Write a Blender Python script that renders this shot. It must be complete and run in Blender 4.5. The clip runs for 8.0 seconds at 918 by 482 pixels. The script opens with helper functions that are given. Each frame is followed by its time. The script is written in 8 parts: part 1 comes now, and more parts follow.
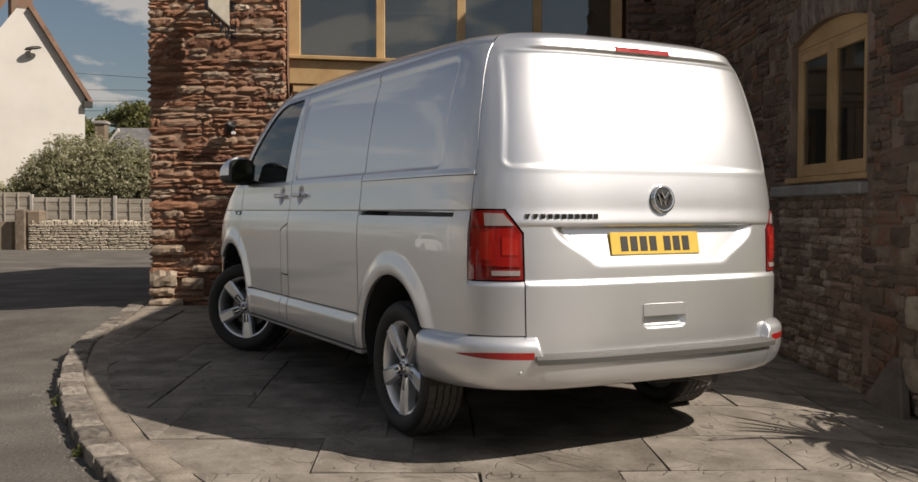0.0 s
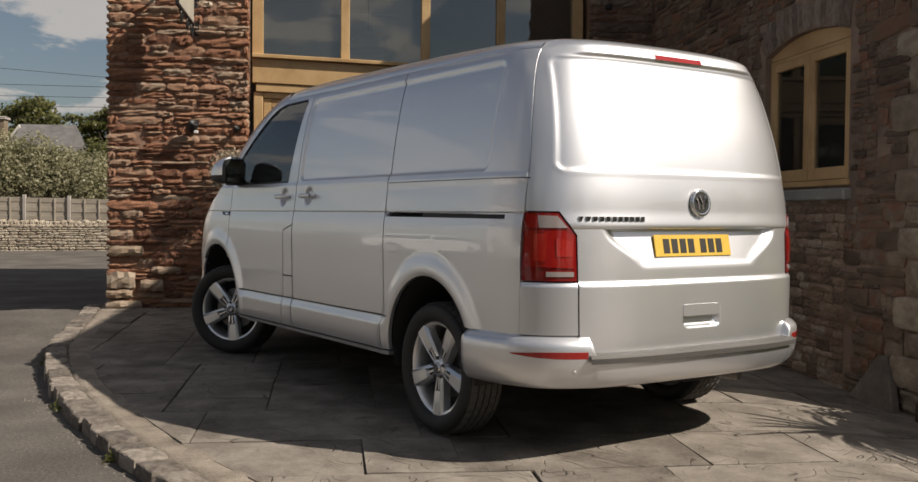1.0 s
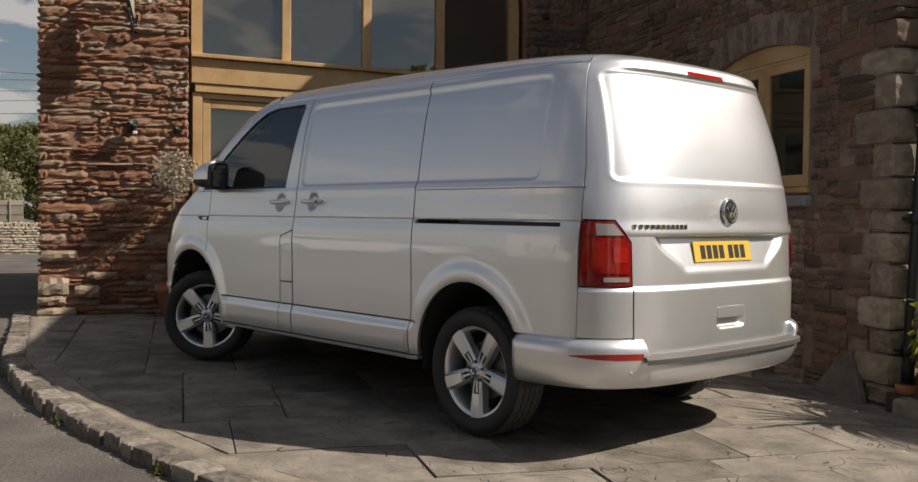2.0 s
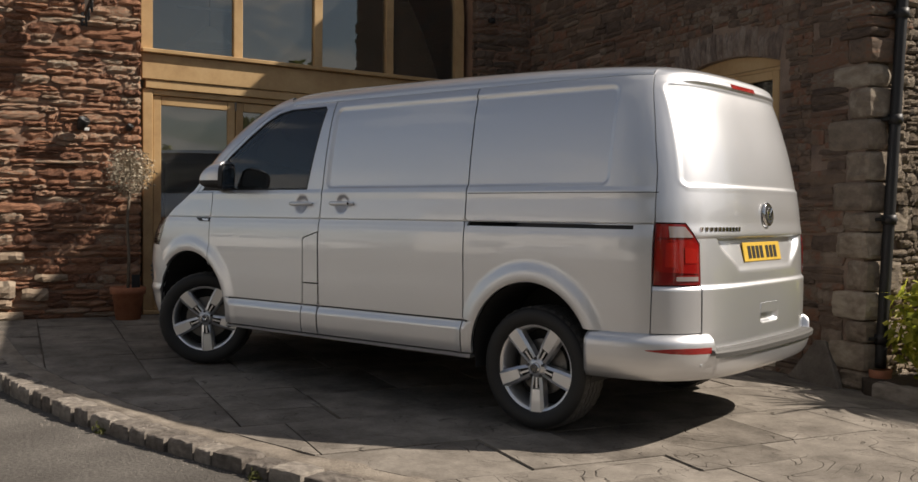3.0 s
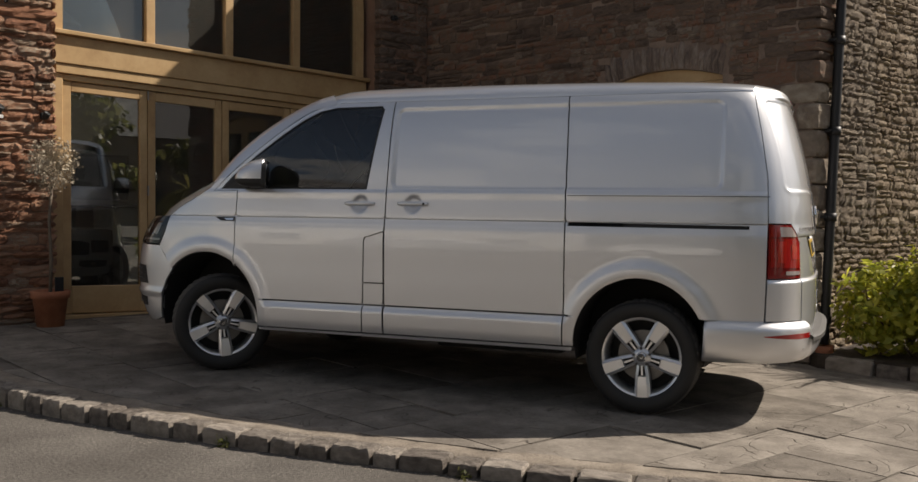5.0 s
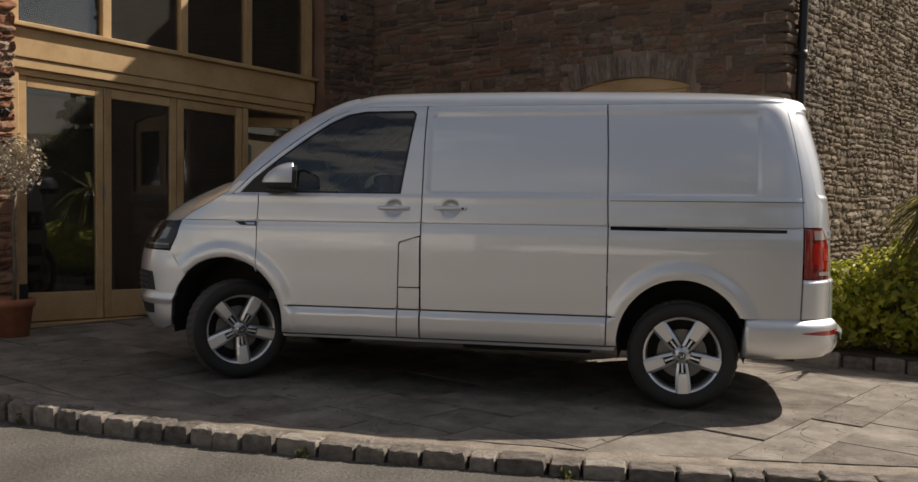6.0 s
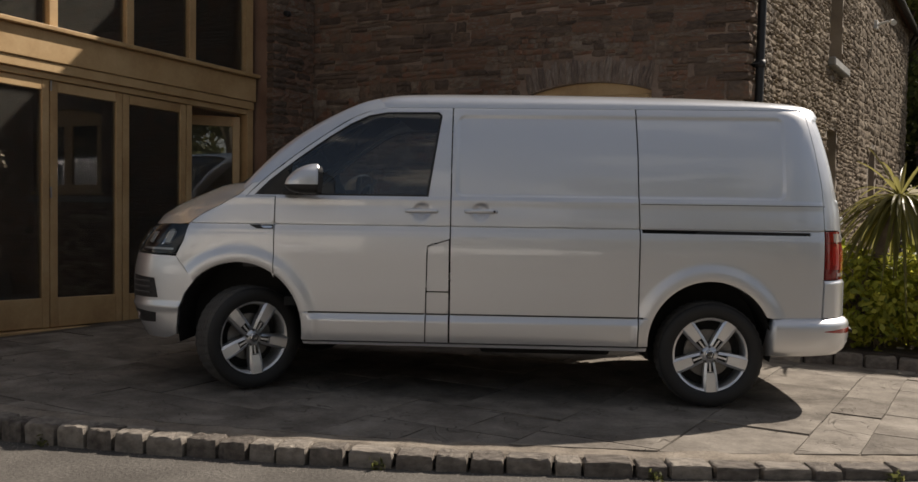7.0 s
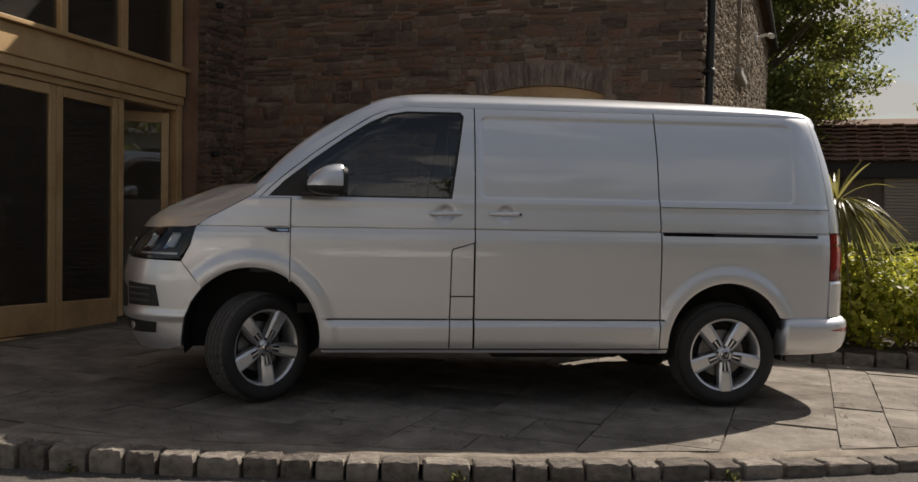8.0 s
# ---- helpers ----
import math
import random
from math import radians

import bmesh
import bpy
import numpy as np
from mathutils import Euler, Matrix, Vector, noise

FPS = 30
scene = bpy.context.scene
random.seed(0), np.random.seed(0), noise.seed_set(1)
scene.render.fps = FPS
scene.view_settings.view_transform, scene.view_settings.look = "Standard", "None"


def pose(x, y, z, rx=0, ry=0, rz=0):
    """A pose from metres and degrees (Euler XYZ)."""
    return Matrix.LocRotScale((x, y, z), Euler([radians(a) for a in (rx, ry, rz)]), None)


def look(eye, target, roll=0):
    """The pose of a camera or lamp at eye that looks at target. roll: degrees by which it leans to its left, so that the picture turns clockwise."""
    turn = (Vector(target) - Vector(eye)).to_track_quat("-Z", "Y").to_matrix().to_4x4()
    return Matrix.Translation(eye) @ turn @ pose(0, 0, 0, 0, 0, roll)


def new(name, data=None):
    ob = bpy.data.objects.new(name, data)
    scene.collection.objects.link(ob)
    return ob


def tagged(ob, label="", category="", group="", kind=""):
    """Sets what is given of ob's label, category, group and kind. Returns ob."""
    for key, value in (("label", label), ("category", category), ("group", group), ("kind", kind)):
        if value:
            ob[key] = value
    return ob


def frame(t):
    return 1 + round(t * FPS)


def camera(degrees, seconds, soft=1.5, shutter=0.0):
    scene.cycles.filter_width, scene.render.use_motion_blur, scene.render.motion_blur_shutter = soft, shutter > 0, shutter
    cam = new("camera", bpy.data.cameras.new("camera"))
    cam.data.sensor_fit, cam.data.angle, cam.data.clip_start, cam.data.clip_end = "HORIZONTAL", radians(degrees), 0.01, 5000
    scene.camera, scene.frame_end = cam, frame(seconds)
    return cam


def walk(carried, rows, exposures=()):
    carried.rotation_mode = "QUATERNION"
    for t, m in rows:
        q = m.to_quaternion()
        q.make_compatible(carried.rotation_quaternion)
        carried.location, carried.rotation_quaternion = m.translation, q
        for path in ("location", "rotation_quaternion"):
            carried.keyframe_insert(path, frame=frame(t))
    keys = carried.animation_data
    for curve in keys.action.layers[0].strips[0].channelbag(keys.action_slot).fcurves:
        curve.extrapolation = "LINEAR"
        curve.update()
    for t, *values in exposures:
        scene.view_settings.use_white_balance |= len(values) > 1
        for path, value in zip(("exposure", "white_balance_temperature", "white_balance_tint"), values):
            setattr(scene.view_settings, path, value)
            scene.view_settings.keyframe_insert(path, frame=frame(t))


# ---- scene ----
cam = camera(50.6, 8.0)
METRES, EYE, TILT, LEAN, TURN = 8.86, 1.144, 0.0, 1.75, -1.8
ROWS = [
    (0.0, 0.0, 0.0, 0.0, 0.06, -1.79, -1.77),
    (0.5, -0.0309, -0.0015, -0.0016, -1.89, -1.67, -2.06),
    (1.0, -0.077, -0.0026, -0.0029, -5.69, -1.45, -2.19),
    (1.5, -0.126, -0.0014, -0.003, -9.76, -1.27, -2.24),
    (3.0, -0.3121, 0.0243, -0.0037, -22.96, -1.02, -2.14),
    (3.5, -0.3719, 0.0452, -0.004, -26.95, -1.15, -2.05),
    (4.0, -0.4344, 0.0747, -0.005, -31.24, -1.12, -1.99),
    (5.5, -0.6056, 0.1854, -0.0056, -45.05, -0.94, -1.9),
    (6.0, -0.6564, 0.2359, -0.0056, -49.51, -0.84, -1.81),
    (6.5, -0.696, 0.2891, -0.0065, -53.88, -0.71, -1.78),
    (7.0, -0.7306, 0.3518, -0.0074, -58.79, -0.55, -1.71),
    (7.5, -0.7565, 0.4141, -0.009, -63.5, -0.36, -1.68),
    (8.0, -0.7775, 0.483, -0.0101, -68.66, -0.18, -1.62),
]
EXPOSURES = [(0.0, 0.16, 6950, 12), (3.0, 0.24, 6950, 12), (5.5, 0.24, 6950, 12), (8.0, 0.21, 6950, 12)]
walk(cam, [(t, pose(0, 0, EYE, TILT, LEAN, TURN) @ pose(METRES * x, METRES * y, METRES * z, 90 + pitch, roll, yaw)) for t, x, y, z, yaw, pitch, roll in ROWS],
     exposures=EXPOSURES)

# ---- daylight ----
SUN_TO = Vector((1.0, -0.475, 1.0)).normalized()      # from the place towards the sun
SUN_EL = math.asin(SUN_TO.z)
SUN_ROT = math.atan2(SUN_TO.x, SUN_TO.y)

world = bpy.data.worlds.new("daylight")
scene.world = world
world.use_nodes = True
wn, wl = world.node_tree.nodes, world.node_tree.links
wn.clear()
w_out = wn.new("ShaderNodeOutputWorld")
w_bg = wn.new("ShaderNodeBackground")
w_sky = wn.new("ShaderNodeTexSky")
w_sky.sky_type = "NISHITA"
w_sky.sun_disc = False
w_sky.sun_elevation = SUN_EL
w_sky.sun_rotation = SUN_ROT
w_sky.air_density, w_sky.dust_density, w_sky.ozone_density = 1.0, 1.2, 1.0
# broken cumulus, the same all round the sky
w_co = wn.new("ShaderNodeTexCoord")
w_sep = wn.new("ShaderNodeSeparateXYZ")
wl.new(w_co.outputs["Generated"], w_sep.inputs[0])
w_add = wn.new("ShaderNodeMath"); w_add.operation = "ADD"; w_add.inputs[1].default_value = 0.22
wl.new(w_sep.outputs["Z"], w_add.inputs[0])
w_max = wn.new("ShaderNodeMath"); w_max.operation = "MAXIMUM"; w_max.inputs[1].default_value = 0.05
wl.new(w_add.outputs[0], w_max.inputs[0])
w_div = wn.new("ShaderNodeVectorMath"); w_div.operation = "DIVIDE"
w_cmb = wn.new("ShaderNodeCombineXYZ")
for i in range(3):
    wl.new(w_max.outputs[0], w_cmb.inputs[i])
wl.new(w_co.outputs["Generated"], w_div.inputs[0])
wl.new(w_cmb.outputs[0], w_div.inputs[1])
w_no = wn.new("ShaderNodeTexNoise")
w_no.inputs["Scale"].default_value = 2.7
w_no.inputs["Detail"].default_value = 8.0
w_no.inputs["Roughness"].default_value = 0.56
w_no.inputs["Distortion"].default_value = 0.25
wl.new(w_div.outputs[0], w_no.inputs["Vector"])
w_ramp = wn.new("ShaderNodeMapRange")
w_ramp.interpolation_type = "SMOOTHSTEP"
w_ramp.inputs["From Min"].default_value = 0.50
w_ramp.inputs["From Max"].default_value = 0.575
w_ramp.inputs["To Min"].default_value = 0.03
w_ramp.inputs["To Max"].default_value = 0.9
wl.new(w_no.outputs[0], w_ramp.inputs["Value"])
w_mix = wn.new("ShaderNodeMix"); w_mix.data_type = "RGBA"
wl.new(w_ramp.outputs[0], w_mix.inputs["Factor"])
wl.new(w_sky.outputs[0], w_mix.inputs[6])
w_mix.inputs[7].default_value = (8.4, 8.4, 8.4, 1)
wl.new(w_mix.outputs[2], w_bg.inputs["Color"])
w_bg.inputs["Strength"].default_value = 0.050
wl.new(w_bg.outputs[0], w_out.inputs["Surface"])

sun_data = bpy.data.lights.new("sun", "SUN")
sun_data.energy = 5.0
sun_data.angle = radians(0.55)
sun_data.color = (1.0, 0.94, 0.86)
sun = new("sun", sun_data)
sun.matrix_world = look(SUN_TO * 60, (0, 0, 0))

# ---- materials ----
def material(name):
    m = bpy.data.materials.new(name)
    m.use_nodes = True
    n, l = m.node_tree.nodes, m.node_tree.links
    return m, n, l, n["Principled BSDF"]


def noise_node(n, l, scale, detail=4.0, rough=0.55, coord=None, stretch=None):
    t = n.new("ShaderNodeTexNoise")
    t.inputs["Scale"].default_value = scale
    t.inputs["Detail"].default_value = detail
    t.inputs["Roughness"].default_value = rough
    if coord is not None:
        if stretch:
            mp = n.new("ShaderNodeMapping")
            mp.inputs["Scale"].default_value = stretch
            l.new(coord, mp.inputs[0])
            coord = mp.outputs[0]
        l.new(coord, t.inputs["Vector"])
    return t.outputs[0]


def ramp_node(n, l, fac, stops):
    r = n.new("ShaderNodeValToRGB")
    while len(r.color_ramp.elements) < len(stops):
        r.color_ramp.elements.new(0.5)
    for e, (p, c) in zip(r.color_ramp.elements, stops):
        e.position, e.color = p, (*c, 1)
    l.new(fac, r.inputs[0])
    return r.outputs[0]


def mix_node(n, l, fac, a, b, blend="MIX"):
    m = n.new("ShaderNodeMix")
    m.data_type, m.blend_type = "RGBA", blend
    for value, socket in ((fac, m.inputs["Factor"]), (a, m.inputs[6]), (b, m.inputs[7])):
        if isinstance(value, (int, float)):
            socket.default_value = value
        elif isinstance(value, tuple):
            socket.default_value = (*value, 1)
        else:
            l.new(value, socket)
    return m.outputs[2]


def bump_node(n, l, bsdf, height, strength, distance):
    b = n.new("ShaderNodeBump")
    b.inputs["Strength"].default_value = strength
    b.inputs["Distance"].default_value = distance
    l.new(height, b.inputs["Height"])
    l.new(b.outputs[0], bsdf.inputs["Normal"])


def surface(name, stops, scale=3.0, grain=60.0, rough=0.85, bump=0.4, depth=0.004, metal=0.0, stretch=None,
            piece=0.0, island=0.0, space="Object", spread=0.25, rough_vary=0.1):
    """A matt material with two scales of colour change and fine relief. piece: change from object to object; island: from piece to piece of one mesh."""
    m, n, l, p = material(name)
    co = n.new("ShaderNodeTexCoord").outputs[space]
    if piece:
        info = n.new("ShaderNodeObjectInfo")
        add = n.new("ShaderNodeVectorMath"); add.operation = "ADD"
        sc = n.new("ShaderNodeMath"); sc.operation = "MULTIPLY"; sc.inputs[1].default_value = 37.0
        l.new(info.outputs["Random"], sc.inputs[0])
        l.new(co, add.inputs[0]); l.new(sc.outputs[0], add.inputs[1])
        co = add.outputs[0]
    big = noise_node(n, l, scale, 5.0, 0.6, co, stretch)
    fine = noise_node(n, l, grain, 6.0, 0.65, co, stretch)
    fac = n.new("ShaderNodeMath"); fac.operation = "MULTIPLY_ADD"
    fac.inputs[1].default_value = spread
    l.new(fine, fac.inputs[0])
    l.new(big, fac.inputs[2])
    sub = n.new("ShaderNodeMath"); sub.operation = "SUBTRACT"; sub.inputs[1].default_value = spread / 2
    l.new(fac.outputs[0], sub.inputs[0])
    value = sub.outputs[0]
    for amount, node, out in ((piece, "ShaderNodeObjectInfo", "Random"), (island, "ShaderNodeNewGeometry", "Random Per Island")):
        if amount:
            r = n.new(node).outputs[out]
            k = n.new("ShaderNodeMath"); k.operation = "MULTIPLY_ADD"
            k.inputs[1].default_value = amount
            l.new(r, k.inputs[0]); l.new(value, k.inputs[2])
            s = n.new("ShaderNodeMath"); s.operation = "SUBTRACT"; s.inputs[1].default_value = amount / 2
            l.new(k.outputs[0], s.inputs[0])
            value = s.outputs[0]
    l.new(ramp_node(n, l, value, stops), p.inputs["Base Color"])
    rv = n.new("ShaderNodeMapRange")
    rv.inputs["To Min"].default_value, rv.inputs["To Max"].default_value = max(rough - rough_vary, 0.02), min(rough + rough_vary, 1.0)
    l.new(big, rv.inputs["Value"]); l.new(rv.outputs[0], p.inputs["Roughness"])
    p.inputs["Metallic"].default_value = metal
    if bump:
        both = n.new("ShaderNodeMath"); both.operation = "ADD"
        l.new(fine, both.inputs[0]); l.new(big, both.inputs[1])
        bump_node(n, l, p, both.outputs[0], bump, depth)
    return m


def gloss(name, color, rough=0.3, metal=0.0, coat=0.0, grain=0.0):
    m, n, l, p = material(name)
    p.inputs["Base Color"].default_value = (*color, 1)
    p.inputs["Roughness"].default_value = rough
    p.inputs["Metallic"].default_value = metal
    p.inputs["Coat Weight"].default_value = coat
    p.inputs["Coat Roughness"].default_value = 0.03
    if grain:
        co = n.new("ShaderNodeTexCoord").outputs["Object"]
        f = noise_node(n, l, grain, 5.0, 0.6, co)
        rv = n.new("ShaderNodeMapRange")
        rv.inputs["To Min"].default_value, rv.inputs["To Max"].default_value = max(rough - 0.12, 0.02), rough + 0.12
        l.new(f, rv.inputs["Value"]); l.new(rv.outputs[0], p.inputs["Roughness"])
        l.new(mix_node(n, l, f, tuple(c * 0.75 for c in color), tuple(min(c * 1.2, 1) for c in color)), p.inputs["Base Color"])
        bump_node(n, l, p, f, 0.25, 0.001)
    return m


def glass(name, tint, rough=0.0, ior=1.6, dust_veil=0.0):
    """Thin clear or tinted pane: part passes, part mirrors; dust_veil mixes in a faint pale film, for dust and to lift
    the black behind the glass.
    """
    m, n, l, p = material(name)
    out = n["Material Output"]
    tr = n.new("ShaderNodeBsdfTransparent"); tr.inputs[0].default_value = (*tint, 1)
    gl = n.new("ShaderNodeBsdfGlossy"); gl.inputs["Roughness"].default_value = rough
    fr = n.new("ShaderNodeFresnel"); fr.inputs["IOR"].default_value = ior
    mx = n.new("ShaderNodeMixShader")
    l.new(fr.outputs[0], mx.inputs[0]); l.new(tr.outputs[0], mx.inputs[1]); l.new(gl.outputs[0], mx.inputs[2])
    top = mx.outputs[0]
    if dust_veil:
        df = n.new("ShaderNodeBsdfDiffuse"); df.inputs["Color"].default_value = (0.55, 0.52, 0.47, 1)
        co = n.new("ShaderNodeTexCoord").outputs["Object"]
        film = n.new("ShaderNodeMapRange")
        film.inputs["To Min"].default_value, film.inputs["To Max"].default_value = dust_veil * 0.6, dust_veil * 1.4
        l.new(noise_node(n, l, 2.5, 6.0, 0.6, co), film.inputs["Value"])
        md = n.new("ShaderNodeMixShader")
        l.new(film.outputs[0], md.inputs[0]); l.new(top, md.inputs[1]); l.new(df.outputs[0], md.inputs[2])
        top = md.outputs[0]
    l.new(top, out.inputs["Surface"])
    return m


M_SAND = surface("red_sandstone", [(0.10, (0.115, 0.065, 0.048)), (0.30, (0.235, 0.118, 0.076)), (0.48, (0.37, 0.185, 0.112)), (0.64, (0.40, 0.235, 0.155)), (0.80, (0.36, 0.275, 0.205)), (0.95, (0.46, 0.40, 0.32))],
                 scale=7.0, grain=55, bump=0.9, depth=0.012, piece=0.62, rough=0.95)
M_SAND_J = surface("red_sandstone_joined", [(0.10, (0.115, 0.065, 0.048)), (0.30, (0.235, 0.118, 0.076)), (0.48, (0.37, 0.185, 0.112)), (0.64, (0.40, 0.235, 0.155)), (0.80, (0.36, 0.275, 0.205)), (0.95, (0.46, 0.40, 0.32))],
                   scale=7.0, grain=55, bump=0.9, depth=0.012, island=0.62, rough=0.95)
M_MORTAR = surface("earthy_mortar", [(0.3, (0.20, 0.115, 0.078)), (0.7, (0.34, 0.215, 0.15))], scale=2.5, grain=90, bump=0.8, depth=0.01)
M_BROWN = surface("brown_rubble_stone", [(0.15, (0.096, 0.072, 0.059)), (0.38, (0.160, 0.120, 0.094)), (0.52, (0.200, 0.144, 0.107)), (0.62, (0.222, 0.118, 0.080)), (0.74, (0.202, 0.160, 0.127)), (0.92, (0.296, 0.241, 0.192))],
                  scale=5.0, grain=45, bump=0.8, depth=0.010, piece=0.55, rough=0.95)
M_BROWN_J = surface("brown_rubble_joined", [(0.15, (0.096, 0.072, 0.059)), (0.38, (0.160, 0.120, 0.094)), (0.52, (0.200, 0.144, 0.107)), (0.62, (0.222, 0.118, 0.080)), (0.74, (0.202, 0.160, 0.127)), (0.92, (0.296, 0.241, 0.192))],
                    scale=5.0, grain=45, bump=0.8, depth=0.010, island=0.55, rough=0.95)
M_GREY_J = surface("grey_rubble_joined", [(0.2, (0.115, 0.086, 0.060)), (0.45, (0.190, 0.146, 0.104)), (0.65, (0.240, 0.192, 0.140)), (0.85, (0.310, 0.258, 0.198))],
                   scale=2.5, grain=40, bump=0.6, depth=0.006, island=0.45, rough=0.95)
M_MORTAR_G = surface("buff_mortar", [(0.3, (0.19, 0.155, 0.12)), (0.7, (0.30, 0.25, 0.195))], scale=2.5, grain=90, bump=0.7, depth=0.008)
M_MORTAR_R = surface("pinkish_mortar", [(0.35, (0.15, 0.11, 0.09)), (0.5, (0.24, 0.175, 0.135)), (0.7, (0.36, 0.27, 0.21))], scale=2.5, grain=90, bump=0.7, depth=0.008)


def riven(name, stops):
    """Split sandstone slabs: shallow stepped ledges, blotches and grain, different on every slab."""
    m, n, l, p = material(name)
    pos = n.new("ShaderNodeNewGeometry").outputs["Position"]
    rnd = n.new("ShaderNodeObjectInfo").outputs["Random"]
    k = n.new("ShaderNodeMath"); k.operation = "MULTIPLY"; k.inputs[1].default_value = 53.0
    l.new(rnd, k.inputs[0])
    co = n.new("ShaderNodeVectorMath"); co.operation = "ADD"
    l.new(pos, co.inputs[0]); l.new(k.outputs[0], co.inputs[1])
    co = co.outputs[0]
    ledge = n.new("ShaderNodeTexNoise")
    ledge.inputs["Scale"].default_value, ledge.inputs["Detail"].default_value = 1.6, 3.2
    ledge.inputs["Distortion"].default_value = 0.7
    l.new(co, ledge.inputs["Vector"])
    snap = n.new("ShaderNodeMath"); snap.operation = "SNAP"; snap.inputs[1].default_value = 0.085
    l.new(ledge.outputs[0], snap.inputs[0])
    blot = noise_node(n, l, 3.2, 5.0, 0.6, co)
    fine = noise_node(n, l, 55.0, 6.0, 0.7, co)
    a = n.new("ShaderNodeMath"); a.operation = "MULTIPLY_ADD"; a.inputs[1].default_value = 0.35
    l.new(fine, a.inputs[0]); l.new(blot, a.inputs[2])
    b = n.new("ShaderNodeMath"); b.operation = "MULTIPLY_ADD"; b.inputs[1].default_value = 0.13
    l.new(rnd, b.inputs[0]); l.new(a.outputs[0], b.inputs[2])
    c = n.new("ShaderNodeMath"); c.operation = "SUBTRACT"; c.inputs[1].default_value = 0.235
    l.new(b.outputs[0], c.inputs[0])
    # thin darker lines along the broken edges of the split layers
    fr = n.new("ShaderNodeMath"); fr.operation = "PINGPONG"; fr.inputs[1].default_value = 0.035
    l.new(ledge.outputs[0], fr.inputs[0])
    edge = n.new("ShaderNodeMapRange")
    edge.inputs["From Min"].default_value, edge.inputs["From Max"].default_value = 0.0, 0.0036
    edge.inputs["To Min"].default_value, edge.inputs["To Max"].default_value = 1.0, 0.0
    l.new(fr.outputs[0], edge.inputs["Value"])
    where = n.new("ShaderNodeMapRange")
    where.inputs["From Min"].default_value, where.inputs["From Max"].default_value = 0.44, 0.60
    l.new(noise_node(n, l, 4.3, 3.0, 0.6, co), where.inputs["Value"])
    crack = n.new("ShaderNodeMath"); crack.operation = "MULTIPLY"
    l.new(edge.outputs[0], crack.inputs[0]); l.new(where.outputs[0], crack.inputs[1])
    base = ramp_node(n, l, c.outputs[0], stops)
    l.new(mix_node(n, l, crack.outputs[0], base, (0.105, 0.090, 0.075)), p.inputs["Base Color"])
    p.inputs["Roughness"].default_value = 0.85
    h = n.new("ShaderNodeMath"); h.operation = "MULTIPLY_ADD"; h.inputs[1].default_value = 0.12
    l.new(fine, h.inputs[0]); l.new(snap.outputs[0], h.inputs[2])
    h2 = n.new("ShaderNodeMath"); h2.operation = "MULTIPLY_ADD"; h2.inputs[1].default_value = -0.35
    l.new(crack.outputs[0], h2.inputs[0]); l.new(h.outputs[0], h2.inputs[2])
    bump_node(n, l, p, h2.outputs[0], 0.9, 0.022)
    return m


M_FLAG = riven("riven_flagstone", [(0.2, (0.085, 0.074, 0.063)), (0.42, (0.172, 0.152, 0.130)), (0.6, (0.252, 0.225, 0.193)), (0.85, (0.37, 0.333, 0.29))])
M_BAND = surface("sandy_mortar_band", [(0.25, (0.15, 0.128, 0.105)), (0.5, (0.27, 0.232, 0.19)), (0.75, (0.38, 0.335, 0.28))], scale=5, grain=70, spread=0.5, bump=0.8, depth=0.01, rough=0.95)
M_JOINT = surface("sandy_joint", [(0.3, (0.085, 0.072, 0.06)), (0.7, (0.17, 0.145, 0.12))], scale=4, grain=120, bump=0.8, depth=0.01)
M_KERB = surface("kerb_stone", [(0.2, (0.10, 0.085, 0.075)), (0.5, (0.21, 0.185, 0.16)), (0.8, (0.36, 0.32, 0.275))], scale=3.5, grain=50, bump=0.8, depth=0.008, piece=0.35)
M_ROAD = surface("worn_asphalt", [(0.1, (0.054, 0.048, 0.042)), (0.5, (0.118, 0.108, 0.097)), (0.95, (0.23, 0.212, 0.19))], scale=1.1, grain=46, spread=0.85, bump=1.0, depth=0.010, rough=0.9)
for _m in (M_FLAG, M_BAND, M_JOINT, M_KERB, M_ROAD, M_SAND, M_SAND_J, M_BROWN, M_BROWN_J, M_GREY_J):
    _m.node_tree.nodes["Principled BSDF"].inputs["Specular IOR Level"].default_value = 0.15
M_OAK = surface("golden_oak", [(0.25, (0.36, 0.22, 0.10)), (0.5, (0.50, 0.33, 0.16)), (0.75, (0.60, 0.42, 0.22))], scale=2.2, grain=26, stretch=(1, 1, 1), rough=0.5, bump=0.15, depth=0.002, piece=0.12)

# ---- building blocks ----
def obj(name, bm, mat, parent=None, label="", smooth=False):
    """Links a bmesh as one object."""
    me = bpy.data.meshes.new(name)
    bmesh.ops.recalc_face_normals(bm, faces=bm.faces)
    bm.to_mesh(me)
    bm.free()
    me.materials.append(mat)
    if smooth:
        me.polygons.foreach_set("use_smooth", [True] * len(me.polygons))
    ob = new(name, me)
    if parent is not None:
        ob.parent = parent
    if label:
        ob["label"] = label
    return ob


def part(name, bm, mat, parent, label="", smooth=False):
    return obj(name, bm, mat, parent, label, smooth)


def empty(name, m=None):
    ob = new(name)
    if m is not None:
        ob.matrix_world = m
    return ob


